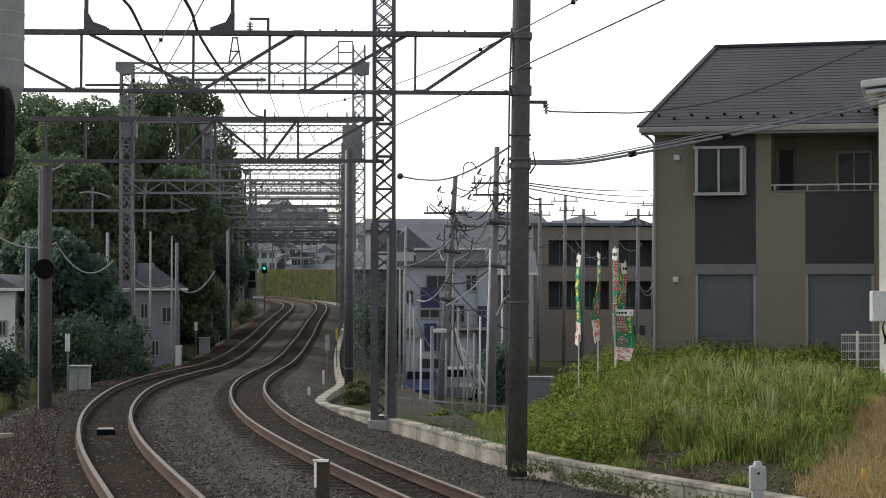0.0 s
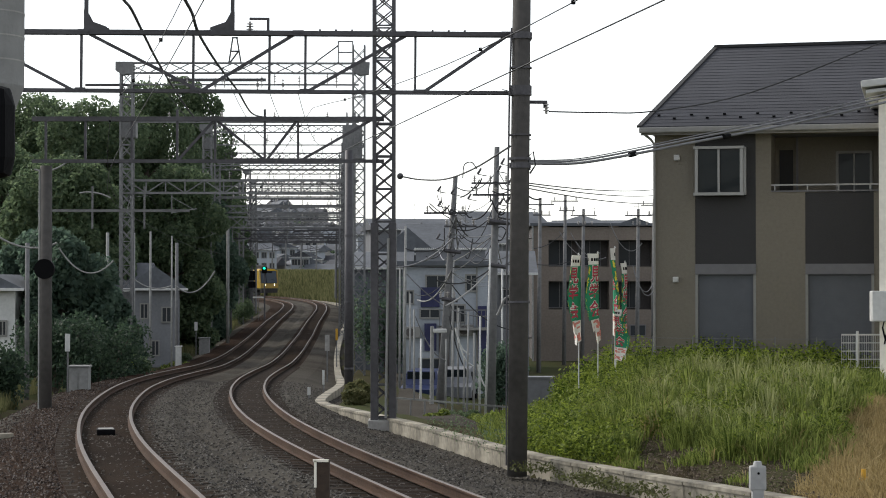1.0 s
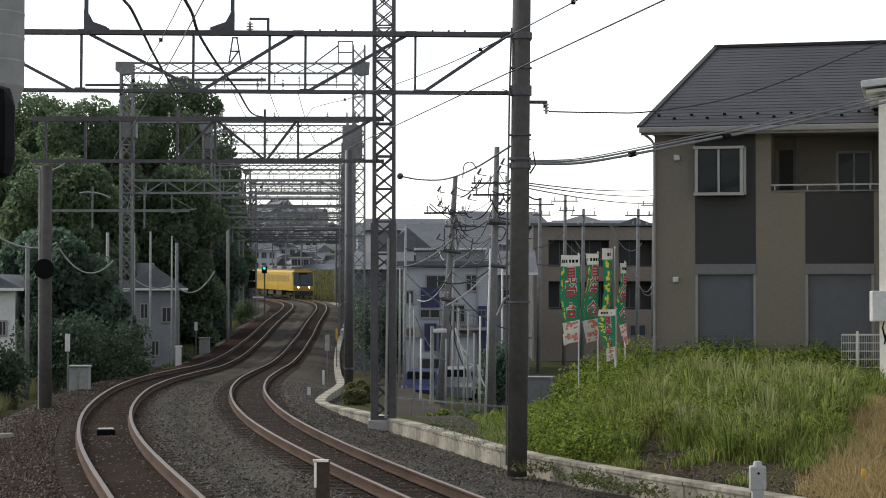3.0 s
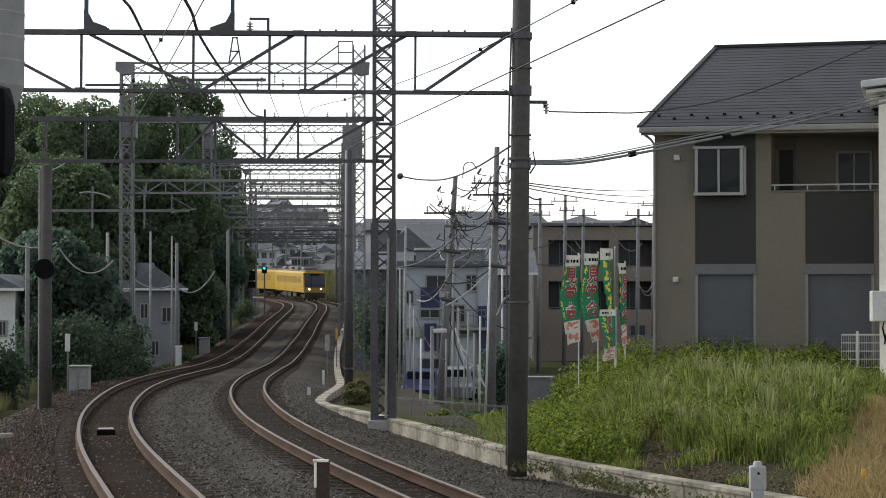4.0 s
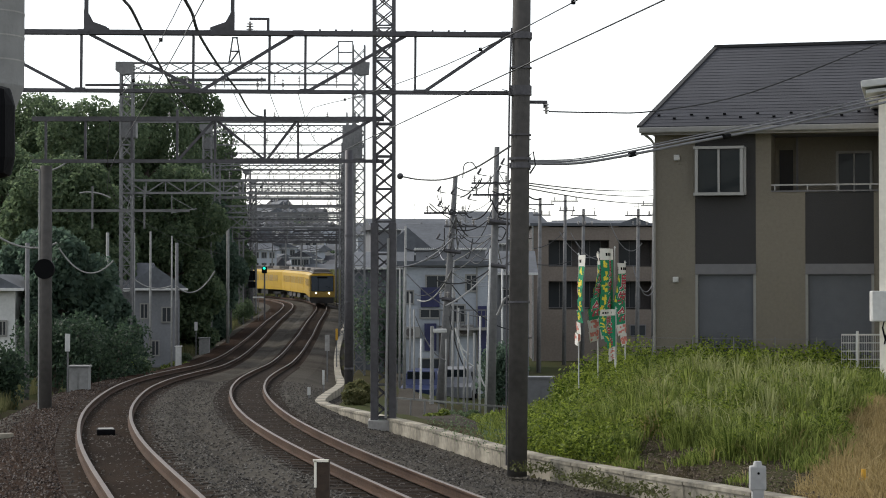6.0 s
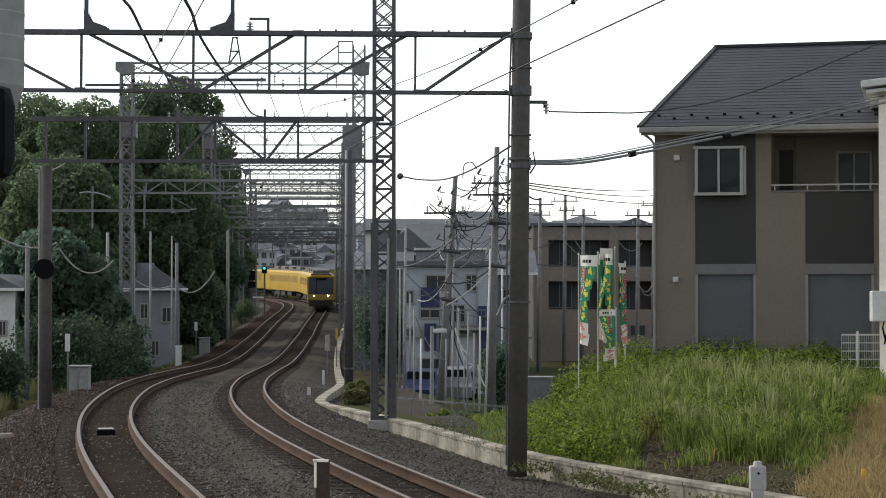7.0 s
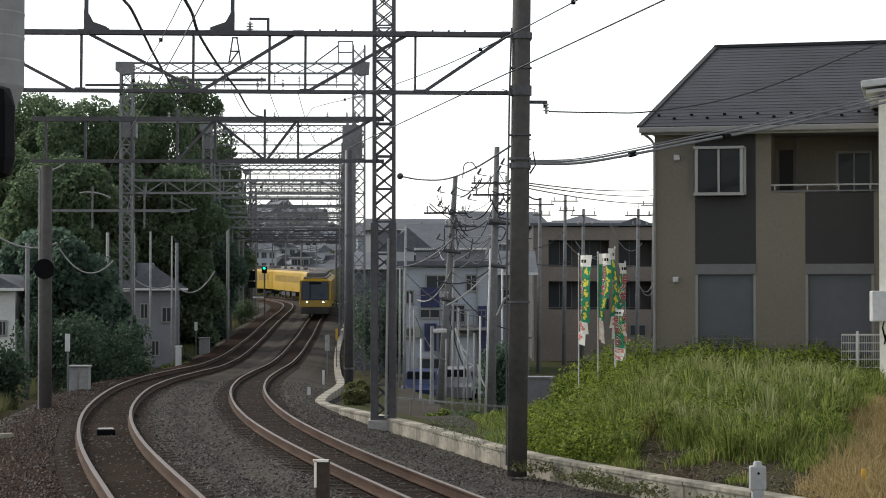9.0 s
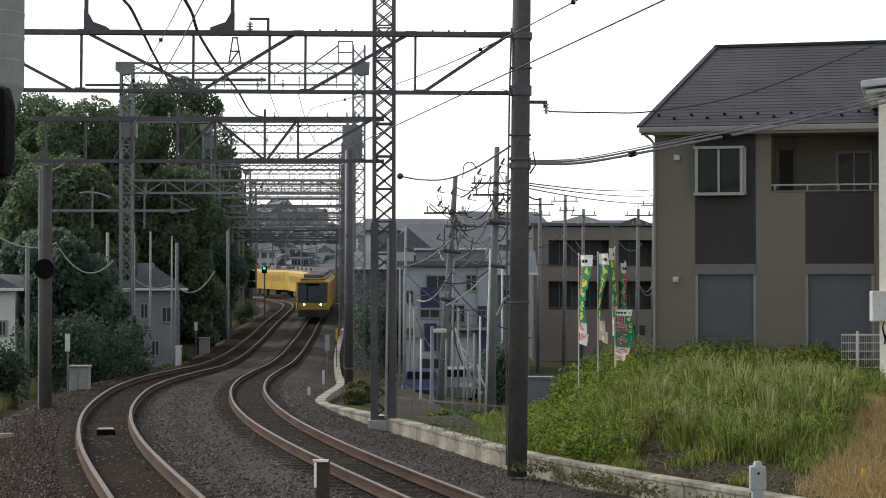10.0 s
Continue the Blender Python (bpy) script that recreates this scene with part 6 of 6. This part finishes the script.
# houses on the rise behind the far bend, with trees between
for k in range(120):
    y = 322 + 1.9 * k + rnd.uniform(-6, 6)
    u = rnd.uniform(-0.108, -0.064) if k % 4 else rnd.uniform(-0.064, -0.02)
    x = u * y
    z = ground_z(x, y) - 0.3
    h, rise, w = rnd.uniform(3.2, 5.6), rnd.uniform(0.8, 1.8), rnd.uniform(3.2, 5.5)
    small_house(x, y, z, w, 6, h, rise, rnd.choice((M_HOUSEGREY, M_HOUSEGREY, M_HOUSEWHITE, M_HOUSEWHITE, M_CONC, M_APARTDARK)), M_TILEROOF if k % 3 else M_SLATE, "distant house on the rise with a tiled roof", rnd.uniform(-35, 35), rnd.choice("xy"), [(q * w / 3.2 - w / 3.2, zz, 0.9, 1.0) for q in range(3) for zz in (1.3, h - 0.9)], antenna=(k % 3 == 0))


def far_foliage():
    """Clumps of trees between the distant houses."""
    r = random.Random(77)
    v, f = [], []
    for _ in range(80):
        y = r.uniform(335, 545)
        x = r.uniform(-0.112, -0.055) * y
        z = ground_z(x, y)
        hh, rr = r.uniform(1.5, 4.0), r.uniform(1.0, 2.4)
        for _ in range(260):
            d = Vector((r.gauss(0, 1), r.gauss(0, 1), r.gauss(0, 1))).normalized()
            p = Vector((x + d.x * rr, y + d.y * rr, z + hh * 0.55 + d.z * hh * 0.5)) + Vector((r.uniform(-0.5, 0.5), 0, r.uniform(-0.5, 0.5)))
            n = Vector((r.uniform(-1, 1), r.uniform(-1, 1), r.uniform(0, 1))).normalized()
            a = n.orthogonal().normalized() * r.uniform(0.25, 0.5)
            b = n.cross(a)
            i = len(v)
            v += [p - a, p + b * 0.6, p + a, p - b * 0.6]
            f.append((i, i + 1, i + 2, i + 3))
    tagged(raw("far_trees", v, f, M_LEAFMID), "distant trees between houses on the rise", "trees", kind="stuff")
    # grass on the bank beyond the bend
    v, f = [], []
    for _ in range(16000):
        y = r.uniform(226, 300)
        x = r.uniform(-0.095, -0.045) * y
        d = np.min((LINE[:, 0] - x) ** 2 + (LINE[:, 1] - y) ** 2)
        if d < 3.4 ** 2 or x < float(np.interp(y, LINE[:, 1], LINE[:, 0])):
            continue
        z = ground_z(x, y)
        h, w = r.uniform(0.3, 1.0), r.uniform(0.06, 0.16)
        a = r.uniform(-0.4, 0.4)
        i = len(v)
        v += [(x - w, y, z - 0.05), (x + w, y, z - 0.05), (x + a, y + r.uniform(-0.3, 0.3), z + h)]
        f.append((i, i + 1, i + 2))
    tagged(raw("bank_grass", v, f, M_BANK), "rough grass on the bank beyond the bend", "grass", kind="stuff")


far_foliage()
for k, (u, y, top) in enumerate(((-0.089, 296, 12), (-0.074, 292, 12.5), (-0.056, 240, 10.5), (-0.066, 300, 12), (-0.082, 305, 14))):
    zg = ground_z(u * y, y)
    t = thing("utility_pole", Matrix.Translation((u * y, y, zg - 0.2)), "distant grey utility pole with crossarms", "utility pole", "utility poles")
    bm = bmesh.new(); tube(bm, (0, 0, 0), (0.1, 0, top - zg), 0.14, 0.09, 10); part("shaft", bm, M_POLEMID, t)
    for q in (0.6, 1.3, 2.4):
        bm = bmesh.new(); bar(bm, (-0.9, -0.1, top - zg - q), (1.0, -0.1, top - zg - q), 0.1); part("crossarm", bm, M_STEEL, t)


# ---- utility poles and street furniture ----
def utility_pole(foot, top, r0, r1, material, label, arms=(), bolts=0):
    t = thing("utility_pole", Matrix.Translation(foot), label, "utility pole", "utility poles")
    f, p = Vector(foot), Vector(top) - Vector(foot)
    bm = bmesh.new(); tube(bm, (0, 0, 0), p, r0, r1, 12); part("shaft", bm, material, t, smooth=True)
    for z, w, off in arms:
        c = p * (z / p.z)
        bm = bmesh.new(); bar(bm, c + Vector((off - w / 2, -0.14, 0)), c + Vector((off + w / 2, -0.14, 0)), 0.07); part("crossarm", bm, M_STEEL, t)
        for k in range(3):
            insulator(t, c + Vector((off - w / 2 + w * (k + 0.2) / 2.4, -0.14, 0.03)), 0.24)
    return t


def pole_px(fx, fz, tx, tz, y, r0, r1, m, label, arms=()):
    return utility_pole((fx, y, fz), (tx, y, tz), r0, r1, m, label, arms)


pole_px(-0.13, -2.4, 0.47, 6.79, 72, 0.2, 0.09, M_POLEMID, "leaning grey concrete utility pole", ((7.8, 1.6, -0.3), (7.3, 1.2, 0.3), (4.6, 0.6, 0)))
pole_px(1.59, -2.4, 1.86, 7.46, 66, 0.2, 0.09, M_POLEMID, "tall leaning grey utility pole with crossarms", ((8.6, 1.3, -0.2), (8.2, 1.6, 0), (7.2, 1.0, 0.2)))
pole_px(1.39, -2.4, 1.58, 3.92, 64, 0.04, 0.032, M_WHITE, "slim white steel pole")
pole_px(-1.58, -2.2, -1.51, 5.11, 78, 0.065, 0.05, M_POLELIGHT, "slim pale steel pole")
pole_px(-1.79, -2.2, -1.77, 3.51, 79, 0.05, 0.04, M_POLELIGHT, "slim pale steel pole")
pole_px(-1.02, -2.3, -1.02, 1.84, 68, 0.04, 0.032, M_POLELIGHT, "slim pale steel pole")
pole_px(0.83, -2.3, 0.89, 1.77, 67, 0.04, 0.032, M_POLELIGHT, "slim pale steel pole")
pole_px(0.73, -2.3, 0.77, 0.26, 69, 0.04, 0.032, M_POLELIGHT, "slim pale steel pole")
pole_px(0.08, -2.3, 0.12, 0.74, 70, 0.04, 0.032, M_POLELIGHT, "slim pale steel pole")
pole_px(0.35, -2.3, 0.48, 3.84, 86, 0.05, 0.04, M_POLELIGHT, "slim pale steel pole")
for fx, ty, y in ((5.47, 7.71, 110), (7.55, 8.35, 120), (8.54, 7.39, 118), (11.6, 7.27, 115), (12.88, 8.01, 118), (2.05, 5.7, 120)):
    pole_px(fx, -2.4, fx + 0.1, ty, y, 0.14, 0.09, M_POLEMID, "distant grey utility pole with crossarms", ((ty + 2.0, 1.6, 0), (ty + 1.4, 1.0, 0.1)))
for k, (x, top, y) in enumerate(((-0.79, 0.83, 67), (0.31, 1.15, 66), (1.11, 0.95, 70), (1.36, 1.54, 72), (0.57, 1.83, 74), (-0.09, 0.38, 75), (2.32, 3.48, 76), (-1.42, 2.34, 82))):
    pole_px(x, -2.4, x + 0.03, top, y, 0.045, 0.036, M_POLELIGHT if k % 3 else M_WHITE, "slim pale steel pole")
for k, (x, y, z) in enumerate(((0.55, 67.00, 0.83), (0.44, 68.00, 1.20), (1.22, 68.00, -0.10), (2.25, 66.00, 4.45), (1.18, 66.00, 6.68), (2.04, 65.50, 5.97))):
    wire("cable_loop", [(x, y, z), (x + 0.08, y, z - 0.35), (x + 0.25, y, z - 0.75), (x + 0.5, y, z - 0.95)] if k < 3 else [(x, y, z), (x - 0.2, y, z + 0.25), (x - 0.45, y, z + 0.15), (x - 0.5, y, z - 0.3)], 0.03 if k < 3 else 0.02, M_WHITE if k < 3 else M_WIRE, "bent cable hanging from a pole", group="street cables")
lamp = thing("street_lamp", Matrix.Translation((-0.38, 64, -2.4)), "pale street lamp with a short arm", "street lamp")
bm = bmesh.new(); tube(bm, (0, 0, 0), (0.02, 0, 1.33 + 2.4), 0.08, 0.06, 10); part("post", bm, M_POLELIGHT, lamp)
bm = bmesh.new(); box(bm, (0.28, -0.05, 1.18 + 2.4), (0.45, 0.18, 0.14), bevel=0.04); part("head", bm, M_WHITE, lamp)
wire("cable_loop", [(1.69, 60.00, 1.76), (1.80, 60.00, 1.99), (1.92, 60.00, 2.26), (2.14, 60.00, 2.40)], 0.04, M_POLELIGHT, "pale bent cable guard", group="street cables")
for a, b, dr in (((0.33, 70.0, 4.82), (1.81, 71.0, 5.27), 0.3), ((0.45, 70.0, 6.30), (1.98, 71.0, 6.92), 0.4), ((0.45, 70.0, 4.55), (2.49, 71.0, 3.83), 0.5), ((-1.46, 75.0, 4.13), (0.49, 76.0, 4.58), 0.3), ((-1.36, 72.0, 3.12), (1.82, 73.0, 1.54), 0.5), ((-0.99, 69.0, 1.58), (0.12, 70.0, -0.04), 0.35), ((0.32, 68.0, 2.70), (2.42, 69.0, 1.10), 0.3), ((0.22, 69.0, 1.58), (0.89, 70.0, -0.45), 0.3), ((1.71, 66.0, 3.38), (2.35, 67.0, 3.53), 0.1), ((-1.93, 78.0, 3.50), (2.78, 79.0, 3.55), 0.1), ((4.74, 100.0, 3.79), (7.09, 101.0, 4.08), 0.15), ((6.36, 105.0, 5.63), (8.52, 106.0, 4.34), 0.6), ((6.98, 105.0, 5.57), (8.99, 106.0, 4.24), 0.6), ((9.14, 105.0, 6.10), (10.99, 106.0, 5.02), 0.9), ((10.38, 105.0, 3.78), (11.61, 106.0, 2.39), 0.8), ((10.44, 105.0, 3.47), (11.61, 106.0, 2.85), 0.8), ((4.97, 105.0, 4.71), (6.67, 106.0, 5.63), 0.2), ((2.40, 85.0, 7.83), (4.15, 86.0, 6.08), 0.4), ((-0.56, 80.0, 6.11), (1.79, 81.0, 5.17), 0.3)):
    wire("street_cable", sag(a, b, dr), 0.022, M_CABLE if dr > 0.3 else M_WIRE, "street cable slung between poles", group="street cables")
rnd = random.Random(8)
for k in range(26):
    y = rnd.uniform(64, 80)
    x0, z0 = rnd.choice(((0.46, 5.2), (1.95, 6.0), (0.35, 4.4), (1.9, 4.6), (0.3, 3.2), (1.85, 3.4)))
    x1, z1 = x0 + rnd.uniform(-2.2, 2.2), z0 + rnd.uniform(-1.6, 0.6)
    wire("street_cable", sag((x0, 70, z0), (x1, y, z1), rnd.uniform(0.1, 0.7), 8), rnd.choice((0.014, 0.02, 0.03)), rnd.choice((M_WIRE, M_CABLE, M_POLELIGHT)), "street cable slung between poles", group="street cables")
for x, y, z in ((0.42, 71.6, 4.0), (1.93, 65.6, 4.9), (1.9, 65.6, 3.4), (0.3, 71.6, 2.2)):
    t = thing("cable_closure", Matrix.Translation((x, y, z)), "dark cable closure clamped to a utility pole", "cable closure", "cable closures")
    bm = bmesh.new(); tube(bm, (-0.35, -0.1, 0), (0.25, -0.1, -0.08), 0.08, 0.07, 10); part("sleeve", bm, M_STEEL, t)
    bm = bmesh.new(); tube(bm, (0, -0.1, 0.05), (0, 0.2, 0.05), 0.03, seg=8); part("bracket", bm, M_STEEL, t)
fence = thing("wire_fence", Matrix.Translation((0, 57.5, 0)), "low green wire fence behind the kerb", "fence")
for k in range(9):
    x = -1.39 + k * 0.42
    bm = bmesh.new(); tube(bm, (x, 0.1 * k, -1.6), (x, 0.1 * k, -0.65 - 0.04 * k), 0.025, seg=8); part("post", bm, M_STEELGREY, fence)
bm = bmesh.new(); bar(bm, (-1.39, 0, -0.67), (-1.39 + 3.4, 0.8, -0.67 - 0.33), 0.05); part("top_rail", bm, M_POLELIGHT, fence)


def parked_car(x, y, z, turn, body_m, label):
    t = thing("parked_car", pose(x, y, z, 0, 0, turn), label, "car", "parked cars")
    bm = bmesh.new()
    prof = [(-1.8, 0.3), (-1.85, 0.75), (-1.1, 0.9), (-0.6, 1.45), (1.0, 1.5), (1.7, 1.0), (1.8, 0.35)]
    ends = [[bm.verts.new((px, s * (0.75 if pz < 1.2 else 0.62), pz)) for px, pz in prof] for s in (-1, 1)]
    for i in range(len(prof)):
        j = (i + 1) % len(prof)
        bm.faces.new((ends[0][i], ends[0][j], ends[1][j], ends[1][i]))
    bm.faces.new(ends[0]); bm.faces.new(ends[1][::-1])
    part("body", bm, body_m, t)
    for s in (-1, 1):
        bm = bmesh.new(); box(bm, (0.15, s * 0.71, 1.16), (1.7, 0.05, 0.36)); part("window", bm, M_GLASS, t)
        for a in (-1.15, 1.15):
            bm = bmesh.new(); tube(bm, (a, s * 0.66, 0.3), (a, s * 0.8, 0.3), 0.3, seg=16); part("wheel", bm, M_BLACK, t)
    bm = bmesh.new(); box(bm, (-0.86, 0, 1.18), (0.06, 1.15, 0.5), Matrix.Translation((0, 0, 0))); part("windscreen", bm, M_GLASS, t)
    return t


parked_car(-0.75, 80, -2.3, 80, M_CARBLUE, "small blue car parked in the street")
parked_car(0.58, 82, -2.3, 85, M_HOUSEGREY, "small grey car parked in the street")
cabinet(2.93, 58, -0.11, 0.8, 0.6, "blue-grey street cabinet behind the pole", M_HOUSEGREY)

bm = bmesh.new(); bmesh.ops.create_icosphere(bm, subdivisions=2, radius=0.085)
joint = solid("cable_joint", bm, M_STEEL, "dark round cable joint on the lattice mast", "cable joint", m=Matrix.Translation((-1.10, 49.30, 5.50)))
# ---- the far side of the line ----
small_house(-18.17, 78, -2.2, 1.6, 6, 4.75, 0.6, M_WHITE, M_TILEROOF, "pale house gable behind the hedge", 0, "y", [(0.3, 3.15, 0.3, 0.6)], "houses beside the trees")
small_house(-15.57, 104, -1.9, 2.6, 7, 4.4, 1.2, M_HOUSEGREY, M_TILEROOF, "grey house among the trees", 8, "y", [(-0.6, 3.2, 0.4, 0.8), (0.6, 3.0, 0.5, 0.8), (0.0, 1.2, 0.4, 0.8)], "houses beside the trees")
small_house(-19.03, 108, -1.9, 3.6, 7, 4.3, 1.6, M_HOUSEGREY, M_TILEROOF, "grey-roofed house among the trees", 0, "x", [(-0.8, 3.0, 0.8, 0.7), (0.9, 3.0, 0.8, 0.7)], "houses beside the trees")
for fx, ty, y, m, r in ((-14.12, 5.26, 100, M_POLELIGHT, 0.05), (-16.77, 5.33, 96, M_POLELIGHT, 0.09), (-15.77, 5.38, 98, M_POLELIGHT, 0.07), (-15.08, 5.47, 99, M_POLELIGHT, 0.06), (-14.0, 4.93, 101, M_POLEMID, 0.10), (-14.9, 6.89, 133, M_POLELIGHT, 0.12), (-13.42, 4.07, 62, M_POLEMID, 0.08)):
    zg = ground_z(fx, y) - 0.2
    pole_px(fx, zg, fx, ty, y, r, r * 0.85, m, "slim pale pole beside the line" if m is M_POLELIGHT else "slim dark pole beside the line")
for a, b, dr in (((-12.84, 55.0, 4.16), (-11.06, 55.0, 3.91), 0.25), ((-14.98, 75.0, 4.13), (-12.88, 75.0, 3.65), 0.7), ((-12.85, 80.0, 2.94), (-11.27, 80.0, 2.70), 0.25), ((-11.85, 85.0, 2.70), (-10.10, 85.0, 3.33), 0.6), ((-12.78, 60.0, 6.32), (-11.75, 60.0, 6.56), 0.15), ((-13.26, 70.0, 6.06), (-12.13, 70.0, 5.89), -0.1)):
    wire("trackside_cable", sag(a, b, dr), 0.03, M_POLELIGHT, "pale cable sagging beside the line", group="trackside cables")
beam = thing("cross_beam", Matrix.Translation((0, 52, 0)), "slim grey beam from pole to mast", "beam")
bm = bmesh.new(); bar(bm, (-10.98, 0, 4.72), (-6.87, 0, 4.72), 0.07); part("chord", bm, M_STEELGREY, beam)
for px in (-10.64, -9.5, -8.09):
    bm = bmesh.new(); bar(bm, (px, 0, 4.23), (px, 0, 5.38), 0.045); part("hanger", bm, M_STEELGREY, beam)


def shrub(x, y, h, r, material, seed, label, leaves=4200, leaf=0.09):
    rnd = random.Random(seed)
    zg = ground_z(x, y) - 0.1
    t = thing("shrub", Matrix.Translation((x, y, zg)), label, "shrub", "shrubs beside the line")
    bm = bmesh.new()
    cl = []
    for k in range(8):
        a = k * 2.4
        c = Vector((math.cos(a) * r * rnd.uniform(0.2, 0.8), math.sin(a) * r * 0.6 * rnd.uniform(0.2, 0.8), h * rnd.uniform(0.3, 0.8)))
        cl.append((c, h * rnd.uniform(0.22, 0.36)))
        tube(bm, (0, 0, 0), c, 0.04, 0.015, 5, False)
    part("stems", bm, M_BARK, t)
    v, f = [], []
    for _ in range(leaves):
        c, q = rnd.choice(cl)
        p = c + Vector((rnd.gauss(0, 1), rnd.gauss(0, 1), rnd.gauss(0, 1))).normalized() * q * rnd.uniform(0.4, 1.1)
        n = Vector((rnd.uniform(-1, 1), rnd.uniform(-1, 1), rnd.uniform(0, 1))).normalized()
        u = n.orthogonal().normalized(); u.rotate(Matrix.Rotation(rnd.random() * 6.28, 3, n)); w = n.cross(u)
        i = len(v)
        v += [p - u * leaf, p + w * leaf * 0.5, p + u * leaf, p - w * leaf * 0.5]
        f.append((i, i + 1, i + 2, i + 3))
    crown = raw("foliage", v, f, material); crown.parent = t


for i, (x, y, h, r, m) in enumerate((
        (-13.45, 57, 2.3, 1.2, M_HEDGE), (-13.3, 66, 3.0, 1.6, M_HEDGE), (-13.3, 73, 3.4, 1.8, M_HEDGE), (-15.1, 70, 1.3, 1.4, M_HEDGE), (-13.9, 79, 3.2, 1.9, M_HEDGE),
        (-14.6, 86, 1.0, 1.0, M_WEED), (-14.2, 84, 0.9, 0.9, M_GRASS), (-14.0, 88, 1.6, 0.8, M_LEAFMID), (-14.6, 104, 1.0, 1.1, M_GRASS), (-15.4, 112, 1.3, 1.2, M_LEAFMID), (-16.6, 130, 1.8, 1.4, M_LEAFMID), (-17.6, 150, 1.6, 1.2, M_LEAFMID), (-18.32, 175, 2.2, 1.8, M_LEAFMID),
        (-10.93, 48, 0.6, 1.3, M_GRASS), (-10.79, 50, 0.5, 1.0, M_GRASS), (-2.63, 62, 0.8, 0.45, M_BANK), (-2.75, 60, 0.6, 0.4, M_BANK), (1.11, 57, 0.8, 0.8, M_GRASS), (0.44, 58, 0.6, 0.7, M_LEAFMID), (1.52, 54, 0.9, 0.7, M_WEED), (2.2, 74, 2.6, 0.6, M_LEAFDARK), (-2.71, 92, 4.6, 0.7, M_LEAFDARK), (-3.17, 93, 4.0, 0.7, M_LEAFMID), (-0.23, 57, 0.5, 0.6, M_GRASS))):
    shrub(x, y, h, r, m, 60 + i, "leafy green shrub beside the line" if m in (M_LEAFDARK, M_LEAFMID, M_HEDGE) else "low clump of weeds and grass")


def verge():
    """Rough pale grass and weeds along the outer side of the second track."""
    r = random.Random(91)
    v, f = [], []
    sa, sb = s_at(40), s_at(185)
    for _ in range(26000):
        s = r.uniform(sa, sb)
        off = -7.0 - abs(r.gauss(0, 0.9))
        p = on_line(s, off, 0)
        if noise.noise(Vector((p.x * 0.25, p.y * 0.12, 4))) < -0.12:
            continue
        z = ground_z(p.x, p.y)
        h, w = r.uniform(0.15, 0.6), r.uniform(0.012, 0.03)
        i = len(v)
        v += [(p.x - w, p.y, z - 0.05), (p.x + w, p.y, z - 0.05), (p.x + r.uniform(-0.2, 0.2), p.y + r.uniform(-0.2, 0.2), z + h)]
        f.append((i, i + 1, i + 2))
    tagged(raw("verge_grass", v, f, M_BANK), "rough yellowed grass along the ballast edge", "grass", kind="stuff")


verge()


# pole-top clutter: cut-outs, jumpers and short arms on the leaning street poles
rnd = random.Random(63)
for (x, y, top) in ((0.45, 71.7, 6.4), (1.84, 65.7, 7.0), (0.40, 71.7, 5.4), (1.80, 65.7, 5.9)):
    for k in range(4):
        t = thing("fuse_cutout", Matrix.Translation((x + rnd.uniform(-0.75, 0.6), y - 0.1, top - rnd.uniform(0.0, 1.0))), "dark fuse cut-out on a bracket of a street pole", "fuse cut-out", "fuse cut-outs")
        bm = bmesh.new(); tube(bm, (0, 0, 0), (0.12, 0, 0.2), 0.045, 0.035, 8); part("body", bm, M_STEEL, t)
        bm = bmesh.new(); bar(bm, (0, 0.04, 0), (0.32, 0.1, -0.06), 0.03); part("bracket", bm, M_STEEL, t)
    for k in range(6):
        a = Vector((x + rnd.uniform(-0.8, 0.8), y - 0.15, top + rnd.uniform(-1.2, 0.2)))
        b = a + Vector((rnd.uniform(-0.9, 0.9), rnd.uniform(-0.2, 0.2), rnd.uniform(-0.9, 0.3)))
        wire("jumper_wire", sag(a, b, rnd.uniform(0.1, 0.35), 9), rnd.choice((0.014, 0.02, 0.026)), M_WIRE, "black jumper wire looped at a pole top", group="street cables")


def motions():
    ts = [k * 0.25 for k in range(41)]
    poly = np.polyfit(FRONT_T, FRONT_S, 4)
    for i, c in enumerate(cars):
        walk(c, [(t, car_pose(float(np.polyval(poly, t)), i)) for t in ts])
    # the banners' cloth turns round its pole in the wind, the lower stretches late
    grid = [k * 0.25 for k in range(41)]
    for b, (t, pieces, h, turn) in enumerate(BANNERS):
        for k, (c, dz) in enumerate(pieces):
            rows = []
            for q in grid:
                lag = max(0.0, q - 0.05 * k)
                a = float(np.interp(lag, BT, turn)) + (3 + 1.5 * k) * math.sin(2.1 * q + b + 0.55 * k)
                sway = 3 * math.sin(1.7 * q + 0.4 * k + b)
                rows.append((q, pose(0, 0, h + dz, 0, 0, a) @ pose(0, 0, 0, sway, 0, 0)))
            walk(c, rows)


motions()
